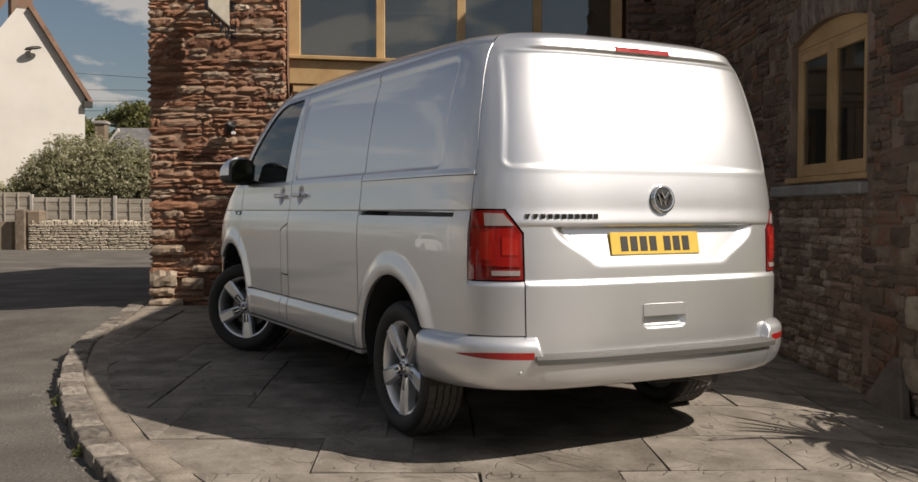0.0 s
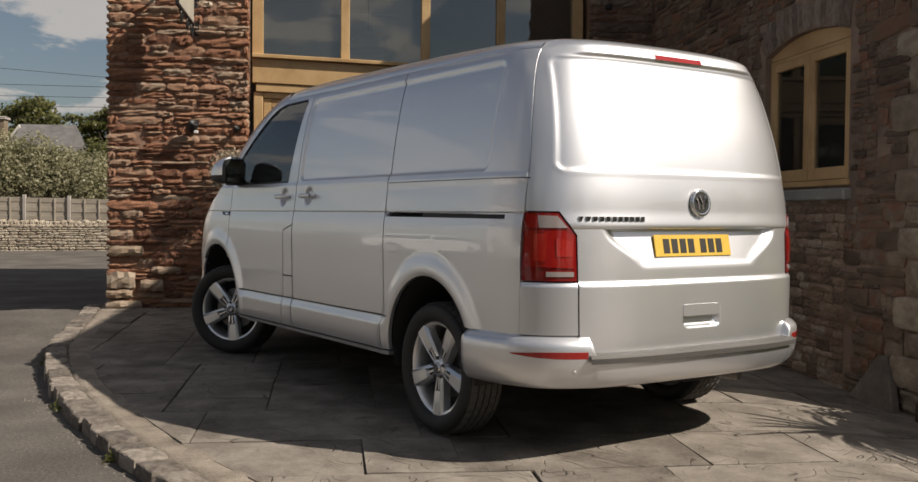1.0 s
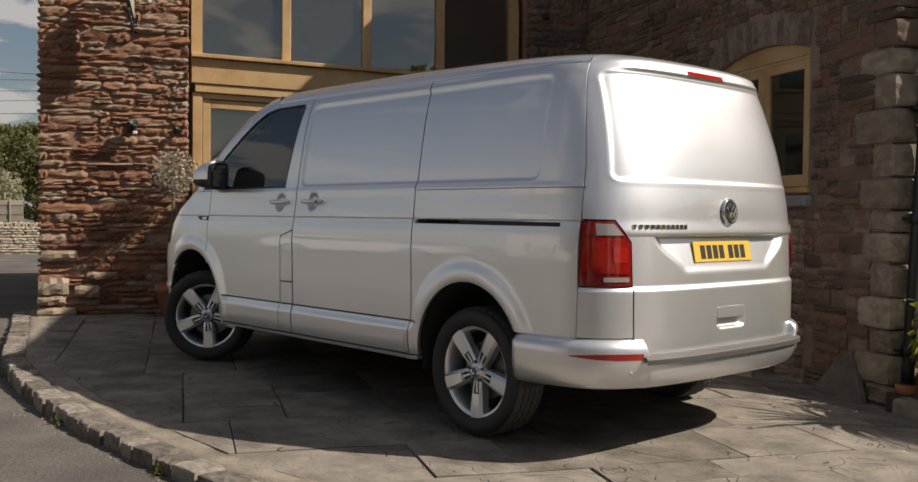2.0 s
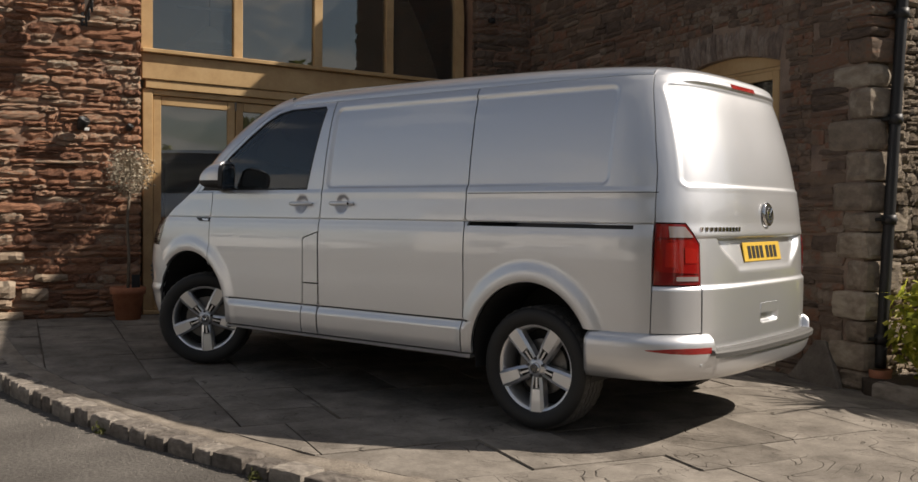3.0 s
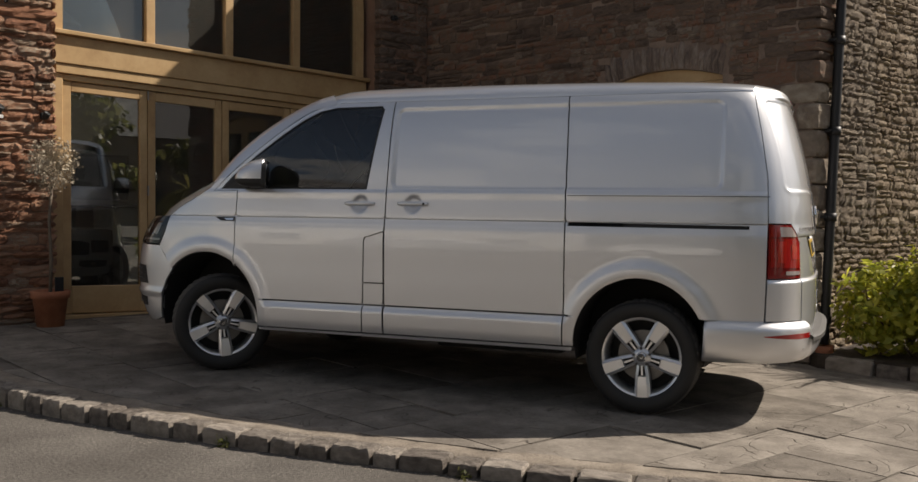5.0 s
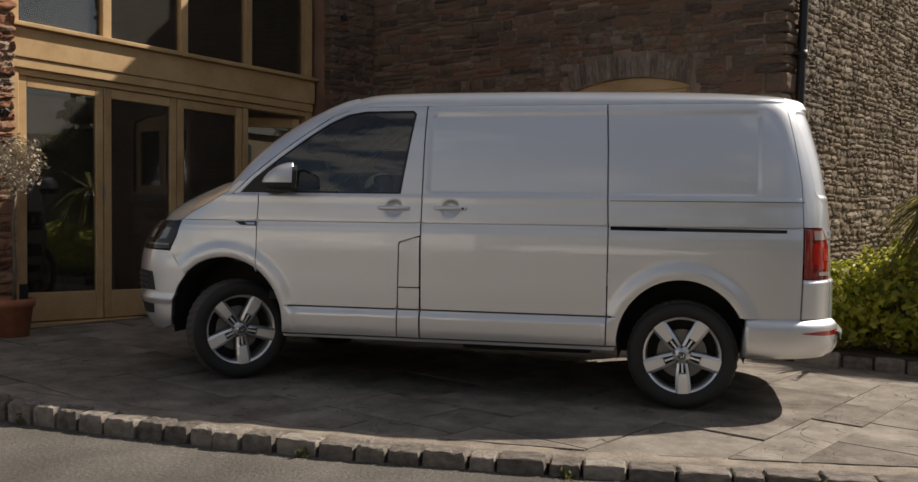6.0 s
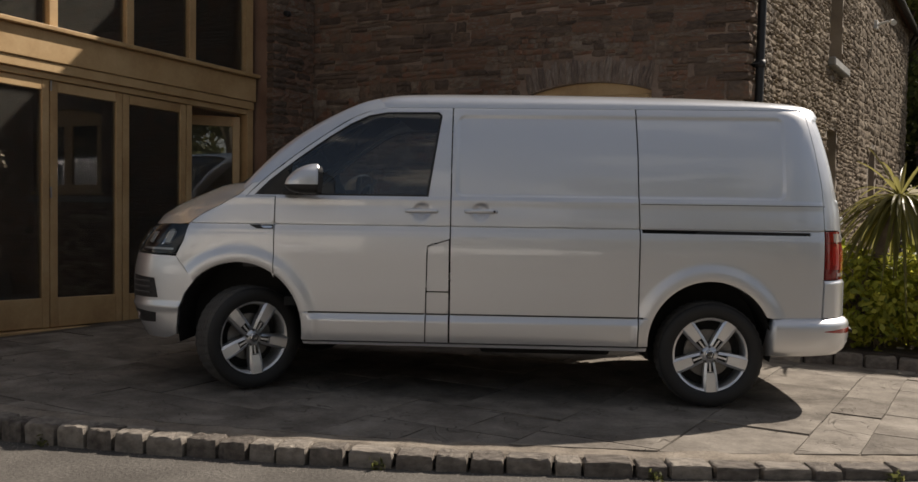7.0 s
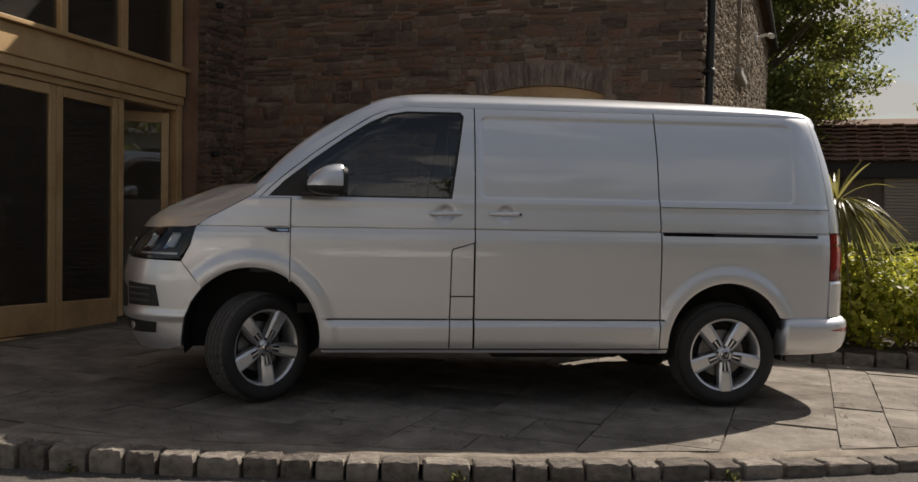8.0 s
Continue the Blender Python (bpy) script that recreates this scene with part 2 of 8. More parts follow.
def add_box(bm, x0, x1, y0, y1, z0, z1, bevel=0.0, seg=1):
    """A box from corner to corner, its edges rounded."""
    r = bmesh.ops.create_cube(bm, size=1.0, matrix=Matrix.Translation(((x0 + x1) / 2, (y0 + y1) / 2, (z0 + z1) / 2)) @ Matrix.Diagonal((x1 - x0, y1 - y0, z1 - z0, 1)))
    if bevel > 0:
        es = list({e for v in r["verts"] for e in v.link_edges})
        bmesh.ops.bevel(bm, geom=es, offset=bevel, segments=seg, affect="EDGES", profile=0.6)


def box(x0, x1, y0, y1, z0, z1, bevel=0.0, seg=1):
    bm = bmesh.new()
    add_box(bm, x0, x1, y0, y1, z0, z1, bevel, seg)
    return bm


def add_prism(bm, outline, axis, a, b):
    """Extrudes a 2D outline along an axis ('x', 'y' or 'z') from a to b."""
    def at(p, c):
        return {"x": (c, p[0], p[1]), "y": (p[0], c, p[1]), "z": (p[0], p[1], c)}[axis]
    v0 = [bm.verts.new(at(p, a)) for p in outline]
    v1 = [bm.verts.new(at(p, b)) for p in outline]
    bm.faces.new(v0)
    bm.faces.new(v1[::-1])
    for i in range(len(outline)):
        j = (i + 1) % len(outline)
        bm.faces.new((v0[i], v1[i], v1[j], v0[j]))


def prism(outline, axis, a, b):
    bm = bmesh.new()
    add_prism(bm, outline, axis, a, b)
    return bm


def add_tube(bm, pts, radius, sides=8, caps=True):
    """A round bar along a line of points; radius: one number or one for each point."""
    pts = [Vector(p) for p in pts]
    rads = radius if isinstance(radius, (list, tuple)) else [radius] * len(pts)
    rings = []
    for i, p in enumerate(pts):
        d = (pts[min(i + 1, len(pts) - 1)] - pts[max(i - 1, 0)]).normalized()
        u = d.orthogonal().normalized() if i == 0 else (u - d * u.dot(d)).normalized()
        w = d.cross(u)
        rings.append([bm.verts.new(p + (u * math.cos(a) + w * math.sin(a)) * rads[i]) for a in (k * math.tau / sides for k in range(sides))])
    for a, b in zip(rings, rings[1:]):
        for k in range(sides):
            bm.faces.new((a[k], a[(k + 1) % sides], b[(k + 1) % sides], b[k]))
    if caps:
        bm.faces.new(rings[0][::-1])
        bm.faces.new(rings[-1])


def tube(pts, radius, sides=8):
    bm = bmesh.new()
    add_tube(bm, pts, radius, sides)
    return bm


def add_lathe(bm, profile, axis_m=Matrix(), sides=32):
    """Turns (radius, height) pairs round the z axis of axis_m."""
    rings = []
    for r, h in profile:
        rings.append([bm.verts.new(axis_m @ Vector((r * math.cos(a), r * math.sin(a), h))) for a in (k * math.tau / sides for k in range(sides))])
    for a, b in zip(rings, rings[1:]):
        for k in range(sides):
            bm.faces.new((a[k], a[(k + 1) % sides], b[(k + 1) % sides], b[k]))


def lathe(profile, axis_m=Matrix(), sides=32):
    bm = bmesh.new()
    add_lathe(bm, profile, axis_m, sides)
    return bm


# ---- the lie of the land ----
def ground_z(x, y):
    """Height of the forecourt: it rises gently towards the building."""
    t = min(max((x - 1.6) / 1.4, 0.0), 1.0)
    u = min(max((y - 8.0) / 2.3, 0.0), 1.0)
    return 0.016 * (min(max(y, 2.0), 11.0) - 5.0) - 0.10 * t * t * (3 - 2 * t) * min(max((y - 1.4) / 2.2, 0.0), 1.0) + 0.03 * u * u * (3 - 2 * u)


ROAD_DROP = 0.065
KERB = [(-3.35, 11.3), (-3.12, 9.6), (-2.95, 8.2), (-2.76, 7.45), (-2.50, 6.6), (-2.22, 5.9), (-1.95, 5.3), (-1.66, 4.72), (-1.26, 4.05), (-0.75, 3.3), (-0.1, 2.45), (0.8, 1.5), (2.2, 0.5), (4.5, -0.4), (9.0, -1.2), (30.0, -2.5)]


# ---- the van: body surface ----
# Its own axes: x to its right side, y to its nose, z up; the rear axle stands at y = 0.
M_SILVER, _n, _l, _p = material("silver_metallic_paint")
_co = _n.new("ShaderNodeTexCoord").outputs["Object"]
_fl = noise_node(_n, _l, 900.0, 2.0, 0.5, _co)
_ds = noise_node(_n, _l, 2.2, 5.0, 0.6, _co)
_l.new(mix_node(_n, _l, _fl, (0.70, 0.713, 0.740), (0.82, 0.833, 0.857)), _p.inputs["Base Color"])
_mr = _n.new("ShaderNodeMapRange")
_mr.inputs["To Min"].default_value, _mr.inputs["To Max"].default_value = 0.37, 0.44
_l.new(_ds, _mr.inputs["Value"]); _l.new(_mr.outputs[0], _p.inputs["Roughness"])
_p.inputs["Metallic"].default_value = 0.86
_p.inputs["Coat Weight"].default_value = 1.0
_p.inputs["Coat Roughness"].default_value = 0.025
_p.inputs["Coat IOR"].default_value = 1.65

M_BLACK = gloss("black_trim_plastic", (0.018, 0.018, 0.019), 0.5, grain=120)
M_DARK = gloss("dark_liner", (0.024, 0.023, 0.022), 0.85, grain=40)
M_STEP = gloss("grey_step_plastic", (0.07, 0.068, 0.064), 0.62, grain=160)
M_RUBBER = gloss("tyre_rubber", (0.018, 0.0175, 0.017), 0.62, grain=60)
M_TREAD = gloss("dusty_tread_rubber", (0.085, 0.080, 0.074), 0.85, grain=90)
M_CHROME = gloss("chrome", (0.80, 0.80, 0.80), 0.08, metal=1.0)
M_MIRROR = gloss("tinted_mirror", (0.42, 0.45, 0.48), 0.02, metal=1.0)
M_ALLOY = gloss("machined_alloy", (0.86, 0.86, 0.86), 0.34, metal=0.75, coat=0.5)
M_ALLOY_S = gloss("satin_alloy", (0.78, 0.79, 0.81), 0.30, metal=0.85, coat=0.6)
M_ALLOY_D = gloss("dark_alloy", (0.10, 0.10, 0.105), 0.4, metal=0.7)
M_RED = gloss("red_lens", (0.34, 0.010, 0.009), 0.10, coat=1.0, grain=30)
M_RED_L = gloss("bright_red_lens", (0.44, 0.018, 0.013), 0.08, coat=1.0, grain=40)
M_RED_D = gloss("deep_red_lens", (0.22, 0.008, 0.008), 0.1, coat=1.0)
M_CLEAR = gloss("clear_lens", (0.46, 0.40, 0.39), 0.12, metal=0.3, coat=1.0)
M_LED = gloss("bright_lamp_module", (0.86, 0.85, 0.82), 0.15, metal=0.2, coat=1.0)
M_YELLOW = gloss("yellow_plate", (0.70, 0.46, 0.07), 0.35, coat=0.3, grain=25)
M_INK = gloss("black_letters", (0.02, 0.018, 0.015), 0.5)
M_SEAT = surface("seat_cloth", [(0.3, (0.025, 0.025, 0.027)), (0.7, (0.05, 0.05, 0.053))], scale=20, grain=200, bump=0.3, depth=0.002)
M_LINER = gloss("pale_lining", (0.46, 0.45, 0.44), 0.8, grain=60)
M_DASH = gloss("dashboard_plastic", (0.075, 0.075, 0.078), 0.5, grain=80)
M_CABGLASS = glass("tinted_window", (0.66, 0.71, 0.70), 0.0, 1.9, 0.03)
M_LAMPGLASS = glass("lamp_glass", (0.85, 0.87, 0.88))
M_CALIPER = gloss("brake_steel", (0.22, 0.21, 0.20), 0.45, metal=0.8, grain=50)


def spline(points):
    """A smooth curve through (u, value) pairs, with no overshoot."""
    u = [p[0] for p in points]
    v = [p[1] for p in points]
    d = [(v[i + 1] - v[i]) / (u[i + 1] - u[i]) for i in range(len(u) - 1)]
    m = [d[0]] + [0.0 if a * b <= 0 else 2 * a * b / (a + b) for a, b in zip(d, d[1:])] + [d[-1]]

    def at(x):
        if x <= u[0]:
            return v[0]
        if x >= u[-1]:
            return v[-1]
        i = 0
        while x > u[i + 1]:
            i += 1
        h = u[i + 1] - u[i]
        t = (x - u[i]) / h
        return (v[i] * (1 + 2 * t) * (1 - t) ** 2 + h * m[i] * t * (1 - t) ** 2 + v[i + 1] * t * t * (3 - 2 * t) + h * m[i + 1] * t * t * (t - 1))
    return at


def ease(a, b, x):
    t = min(max((x - a) / (b - a), 0.0), 1.0)
    return t * t * (3 - 2 * t)


half_width = spline([(0.30, 0.912), (0.36, 0.937), (0.45, 0.956), (0.60, 0.963), (0.80, 0.967), (1.00, 0.963), (1.15, 0.954), (1.33, 0.931), (1.50, 0.907), (1.70, 0.869), (1.86, 0.824), (1.93, 0.788), (1.97, 0.72)])
tail_y = spline([(0.30, -0.90), (0.45, -0.938), (0.60, -0.945), (0.80, -0.945), (1.00, -0.94), (1.20, -0.93), (1.33, -0.915), (1.50, -0.885), (1.70, -0.835), (1.86, -0.785), (1.95, -0.74)])
nose_y = spline([(0.34, 3.86), (0.45, 3.925), (0.60, 3.97), (0.78, 3.972), (0.95, 3.94), (1.05, 3.885), (1.15, 3.79), (1.3, 3.62)])
ARCH_R = (0.012, 0.405, 0.396, 0.412)     # rear wheel arch: y, z, half width, height
ARCH_F = (3.075, 0.455, 0.420, 0.437)


class Ring:
    """One end of the body: a rounded plan outline that shrinks and leans with height. s runs along it from the middle line."""

    def __init__(self, start, end, p, q):
        self.start, self.end, self.p, self.q = start, end, p, q
        xs, ts, ss = [], [], []
        for i in range(401):
            a = i / 400 * math.pi / 2
            xs.append(math.sin(a) ** (2 / q))
            ts.append(math.cos(a) ** (2 / p))
        length = abs(end(0.8) - start)
        ss = [0.0]
        for i in range(400):
            ss.append(ss[-1] + math.hypot((xs[i + 1] - xs[i]) * 0.95, (ts[i + 1] - ts[i]) * length))
        self.xs, self.ts, self.ss = xs, ts, ss

    def point(self, s, z, off=0.0):
        def flat(k):
            xn, t = np.interp(abs(k), self.ss, self.xs), np.interp(abs(k), self.ss, self.ts)
            return math.copysign(half_width(z) * xn, k), self.start + t * (self.end(z) - self.start)
        x, y = flat(s)
        if off:
            xa, ya = flat(s - 0.01)
            xb, yb = flat(s + 0.01)
            n = Vector((yb - ya, xa - xb))
            if n.length > 1e-6:
                n.normalize()
                if n.y * (self.end(0.8) - self.start) < 0 and abs(n.y) > 0.02 or (abs(n.y) <= 0.02 and n.x * s < 0):
                    n = -n
                x, y = x + n.x * off, y + n.y * off
        return Vector((x, y, z))

    def s_x(self, x, z):
        return math.copysign(float(np.interp(min(abs(x) / half_width(z), 1.0), self.xs, self.ss)), x)

    def s_y(self, y, z, side):
        t = (y - self.start) / (self.end(z) - self.start)
        return side * float(np.interp(-min(max(t, 0.0), 1.0), [-v for v in self.ts], self.ss))


TAIL = Ring(0.3, tail_y, 8.0, 3.6)
NOSE = Ring(2.8, nose_y, 5.0, 3.0)


def side_x(y, z):
    tr = min(max((0.3 - y) / (0.3 - tail_y(z)), 0.0), 0.999)
    tf = min(max((y - 2.8) / (nose_y(z) - 2.8), 0.0), 0.999)
    return half_width(z) * (1 - tr ** 8) ** (1 / 3.6) * (1 - tf ** 5) ** (1 / 3)


def box_distance(u, v, u0, u1, v0, v1, r):
    """How far inside a rounded rectangle (positive) or outside it (negative) a place lies."""
    qx = abs(u - (u0 + u1) / 2) - (u1 - u0) / 2 + r
    qy = abs(v - (v0 + v1) / 2) - (v1 - v0) / 2 + r
    return r - math.hypot(max(qx, 0), max(qy, 0)) - min(max(qx, qy), 0)


def arch_gap(y, z, arch):
    """Distance outside the wheel arch's edge, roughly in metres."""
    cy, cz, ry, rz = arch
    k = math.hypot((y - cy) / ry, (max(z, cz) - cz) / rz)
    return (k - 1) * (ry + rz) / 2


def side_relief(y, z):
    """How far the pressed steel stands proud of the plain side."""
    o = 0.0
    for a, b in ((0.495, 1.655), (-0.455, 0.455)):
        d = box_distance(y, z, a - (0.2 if b > 1 else 0.0), b + (0.0 if b > 1 else 0.2), 1.338, 1.875, 0.05)
        if (b > 1 and y > 0.475) or (b < 1 and y < 0.475):
            o -= 0.013 * ease(0.0, 0.016, d)
    o += 0.004 * ease(1.338, 1.315, z) * ease(1.27, 1.31, z)
    c = abs(z - 1.146)
    if y < 3.5:
        o -= 0.026 * (c < 0.0033)
        o += 0.008 * ease(1.146, 1.07, z) * ease(0.78, 1.02, z) + 0.0015 * (1.10 < z < 1.146)
    for arch in (ARCH_R, ARCH_F):
        g = arch_gap(y, z, arch)
        if g < 0.2:
            o += 0.019 * (1 - ease(0.04, 0.125, g)) - 0.006 * (1 - ease(0.0, 0.02, g))
    near = min(arch_gap(y, z, ARCH_R), arch_gap(y, z, ARCH_F))
    if 0.3 < y < 2.8:
        k = ease(0.03, 0.09, near)
        o -= k * 0.026 * (abs(z - 0.573) < 0.0063)
        o += k * (0.003 * (z < 0.573) + 0.016 * ease(0.572, 0.518, z))
    for hy, hz in ((1.875, 1.24), (1.49, 1.243)):
        r = math.hypot(y - hy, z - hz)
        o -= 0.020 * (1 - ease(0.034, 0.062, r))
    return o


def side_point(side):
    def at(y, z, off=0.0):
        return Vector((side * (side_x(y, z) + side_relief(y, z) + off), y, z))
    return at


def inset(outline, gap):
    """Moves a closed outline inwards by gap."""
    pts = [Vector(p) for p in outline]
    area = sum(a.x * b.y - b.x * a.y for a, b in zip(pts, pts[1:] + pts[:1]))
    turn = 1 if area > 0 else -1
    out = []
    for i, p in enumerate(pts):
        a, b = (p - pts[i - 1]), (pts[(i + 1) % len(pts)] - p)
        na, nb = Vector((-a.y, a.x)).normalized() * turn, Vector((-b.y, b.x)).normalized() * turn
        n = na + nb
        n = n.normalized() if n.length > 1e-6 else na
        out.append(p + n * gap / max(n.dot(na), 0.5))
    return out


def inside(px, py, poly):
    res = np.zeros(px.shape, bool)
    j = len(poly) - 1
    for i in range(len(poly)):
        xi, yi, xj, yj = poly[i][0], poly[i][1], poly[j][0], poly[j][1]
        if yi != yj:
            res ^= ((yi > py) != (yj > py)) & (px < (xj - xi) * (py - yi) / (yj - yi) + xi)
        j = i
    return res


def dense(poly, step):
    out = []
    for a, b in zip(poly, poly[1:] + poly[:1]):
        a, b = Vector(a), Vector(b)
        k = max(1, int((b - a).length / step))
        out += [a.lerp(b, i / k) for i in range(k)]
    return out


def skin(outline, place, step=0.02, gap=0.0022, depth=0.022, rows=(), cols=(), holes=(), off=0.0):
    """A curved sheet of pressed steel or glass: fills a 2D outline with a fine net, lays it on a surface and turns its rim inwards."""
    from mathutils.geometry import delaunay_2d_cdt
    loops = [dense(inset(outline, gap), step)] + [dense(inset(h, -gap), step) for h in holes]
    us = [p.x for p in loops[0]]
    vs = [p.y for p in loops[0]]
    gu = sorted(set(np.round(np.arange(min(us), max(us), step), 5)) | set(cols))
    gv = sorted(set(np.round(np.arange(min(vs), max(vs), step), 5)) | set(rows))
    px, py = (a.ravel() for a in np.meshgrid(gu, gv))
    keep = inside(px, py, loops[0])
    for h in loops[1:]:
        keep &= ~inside(px, py, h)
    px, py = px[keep], py[keep]
    rim = np.array([tuple(p) for lp in loops for p in lp])
    far = np.ones(len(px), bool)
    for i in range(0, len(px), 400):
        d = (px[i:i + 400, None] - rim[None, :, 0]) ** 2 + (py[i:i + 400, None] - rim[None, :, 1]) ** 2
        far[i:i + 400] = d.min(axis=1) > (0.35 * step) ** 2
    pts = [Vector(p) for p in rim] + [Vector(p) for p in zip(px[far], py[far])]
    edges, k = [], 0
    for lp in loops:
        edges += [(k + i, k + (i + 1) % len(lp)) for i in range(len(lp))]
        k += len(lp)
    v2, _, tris, *_ = delaunay_2d_cdt(pts, edges, [], 0, 1e-6)
    cen = np.array([[sum(v2[i].x for i in t) / 3, sum(v2[i].y for i in t) / 3] for t in tris])
    ok = inside(cen[:, 0], cen[:, 1], loops[0])
    for h in loops[1:]:
        ok &= ~inside(cen[:, 0], cen[:, 1], h)
    bm = bmesh.new()
    made = {}

    def vert(i):
        if i not in made:
            made[i] = bm.verts.new(place(v2[i].x, v2[i].y, off))
        return made[i]
    back = {}
    for t, good in zip(tris, ok):
        if good:
            try:
                bm.faces.new([vert(i) for i in t])
            except ValueError:
                pass
    where = {v: i for i, v in made.items()}
    border = [e for e in bm.edges if len(e.link_faces) == 1]
    for e in border:
        a, b = e.verts
        for v in (a, b):
            if v not in back:
                i = where[v]
                back[v] = bm.verts.new(place(v2[i].x, v2[i].y, off - depth))
        bm.faces.new((a, b, back[b], back[a]))
        e.smooth = False
    return bm


def arc(cy, cz, ry, rz, a0, a1, n=24):
    return [(cy + ry * math.cos(radians(a0 + (a1 - a0) * i / n)), cz + rz * math.sin(radians(a0 + (a1 - a0) * i / n))) for i in range(n + 1)]


VAN_POSE = Matrix.Translation((0.677, 5.365, 0.0)) @ pose(0, 0, 0, 0, 0, 26.3)
van = tagged(empty("van", VAN_POSE), "silver panel van parked on the flagstones, front wheels turned", "van")
ROWS_SIDE = [1.146 + d for d in (-0.05, -0.03, -0.012, -0.0075, -0.0045, -0.0036, -0.0032, 0.0, 0.0032, 0.0036, 0.0045, 0.0075, 0.012)] + [0.573 + d for d in (-0.055, -0.042, -0.03, -0.018, -0.011, -0.0070, -0.0065, -0.0061, 0.0, 0.0061, 0.0065, 0.0070, 0.011)] + [1.338, 1.346, 1.354, 1.362, 1.32, 1.312]


def seam_y(z):
    """The upright seam between the rear quarter and the tailgate."""
    return float(np.interp(z, [1.15, 1.42, 1.68, 1.925], [-0.709, -0.699, -0.656, -0.604]))


SEAM_Z = [1.925 - 0.775 * i / 16 for i in range(17)]
SEAM_R = [(seam_y(z) + 0.0005, z) for z in SEAM_Z]
A_LINE = [(3.035, 1.325), (2.90, 1.452), (2.70, 1.612), (2.50, 1.755), (2.34, 1.856), (2.22, 1.905), (2.10, 1.925)]


def van_side(side):
    at = side_point(side)
    sd = "left" if side < 0 else "right"
    # wing over the front wheel
    wing = [(2.842, 1.325), (2.842, 0.80)] + [p for p in arc(*ARCH_F, 122, 45, 18)] + [(3.50, 0.925), (3.445, 1.03), (3.415, 1.142), (3.33, 1.20), (3.20, 1.268), (3.08, 1.335), (2.99, 1.415), (2.945, 1.415), (3.035, 1.325)]
    part("front_wing", skin(wing, at, 0.016, gap=0.0014, rows=ROWS_SIDE), M_SILVER, van, smooth=True)
    # front door, its lower edge cut round the arch and the fuel flap
    door = [(1.688, 1.925), (1.688, 1.062), (1.828, 1.02), (1.836, 0.995), (1.846, 0.388), (2.655, 0.388)] + [p for p in arc(*ARCH_F, 188, 124, 14)] + [(2.838, 0.80), (2.838, 1.325)] + A_LINE
    window = [(1.835, 1.338), (2.975, 1.338), (2.88, 1.432), (2.70, 1.575), (2.50, 1.720), (2.36, 1.810), (2.24, 1.868), (2.12, 1.89), (1.78, 1.893), (1.757, 1.87)]
    d = part("front_door", skin(door, at, 0.014, rows=ROWS_SIDE, holes=[window]), M_SILVER, van, smooth=True)
    frame_in = [(1.850, 1.348), (2.76, 1.348), (2.735, 1.546), (2.50, 1.710), (2.36, 1.800), (2.24, 1.858), (2.12, 1.881), (1.787, 1.884), (1.771, 1.866)]
    part("window_frame", skin(window, at, 0.03, gap=0.001, depth=0.02, holes=[frame_in], off=-0.004), M_BLACK, d, "black window surround")
    part("window_pane", skin(frame_in, at, 0.05, gap=-0.002, depth=0.003, off=-0.009), M_CABGLASS, d, "tinted door glass", smooth=True)
    # mirror
    if True:
        turn_in = Matrix.Translation((side * 1.05, 2.62, 0)) @ pose(0, 0, 0, 0, 0, side * -24) @ Matrix.Translation((side * -1.05, -2.62, 0))

        def shell(top, low):
            """Half of the housing, from its open back to the rounded front: the dome above, or the tray below."""
            hs, rings = bmesh.new(), []
            for i in range(15):
                u = min(i / 14, 0.999)
                w = 0.104 * (1 - u ** 2.6) ** 0.5 + 0.001
                hgt = top * (1 - u ** 1.9) ** 0.66 if top else low * (1 - u ** 3.0) ** 0.5
                ring_ = []
                for k in range(17):
                    a = math.pi * k / 16
                    cx = math.copysign(abs(math.cos(a)) ** 0.62, math.cos(a)) * w
                    ring_.append(hs.verts.new((side * 1.066 + cx, 2.548 + 0.205 * u + 0.02 * cx * side, 1.402 + hgt * math.sin(a) ** 0.72)))
                rings.append(ring_)
            for a, b in zip(rings, rings[1:]):
                for k in range(16):
                    hs.faces.new((a[k], a[k + 1], b[k + 1], b[k]))
            hs.faces.new(rings[0])
            bmesh.ops.transform(hs, matrix=turn_in, verts=hs.verts)
            return hs
        mir = part("mirror_housing", shell(0.136, 0), M_SILVER, van, smooth=True)
        part("mirror_base", shell(0, -0.062), M_BLACK, mir, "black lower half of the mirror", smooth=True)
        part("mirror_foot", prism([(2.66, 1.335), (2.93, 1.335), (2.76, 1.50)], "x", side * 0.875, side * 0.93), M_BLACK, mir, "black mirror foot")
        arm = bmesh.new()
        add_box(arm, min(side * 0.9, side * 1.02), max(side * 0.9, side * 1.02), 2.68, 2.78, 1.335, 1.375, 0.012, 2)
        part("mirror_arm", arm, M_BLACK, mir)
        rim_out = []
        for cx, cz, rad, a0 in ((0.050, 0.062, 0.056, 0), (-0.056, 0.068, 0.050, 90), (-0.078, -0.034, 0.028, 180), (0.078, -0.034, 0.028, 270)):
            rim_out += [((cx + rad * math.cos(radians(a0 + 15 * i))) * side, cz + rad * math.sin(radians(a0 + 15 * i))) for i in range(7)]
        face_m = turn_in @ Matrix.Translation((side * 1.066, 2.552, 1.402)) @ pose(0, 0, 0, 3, 0, side * -3)
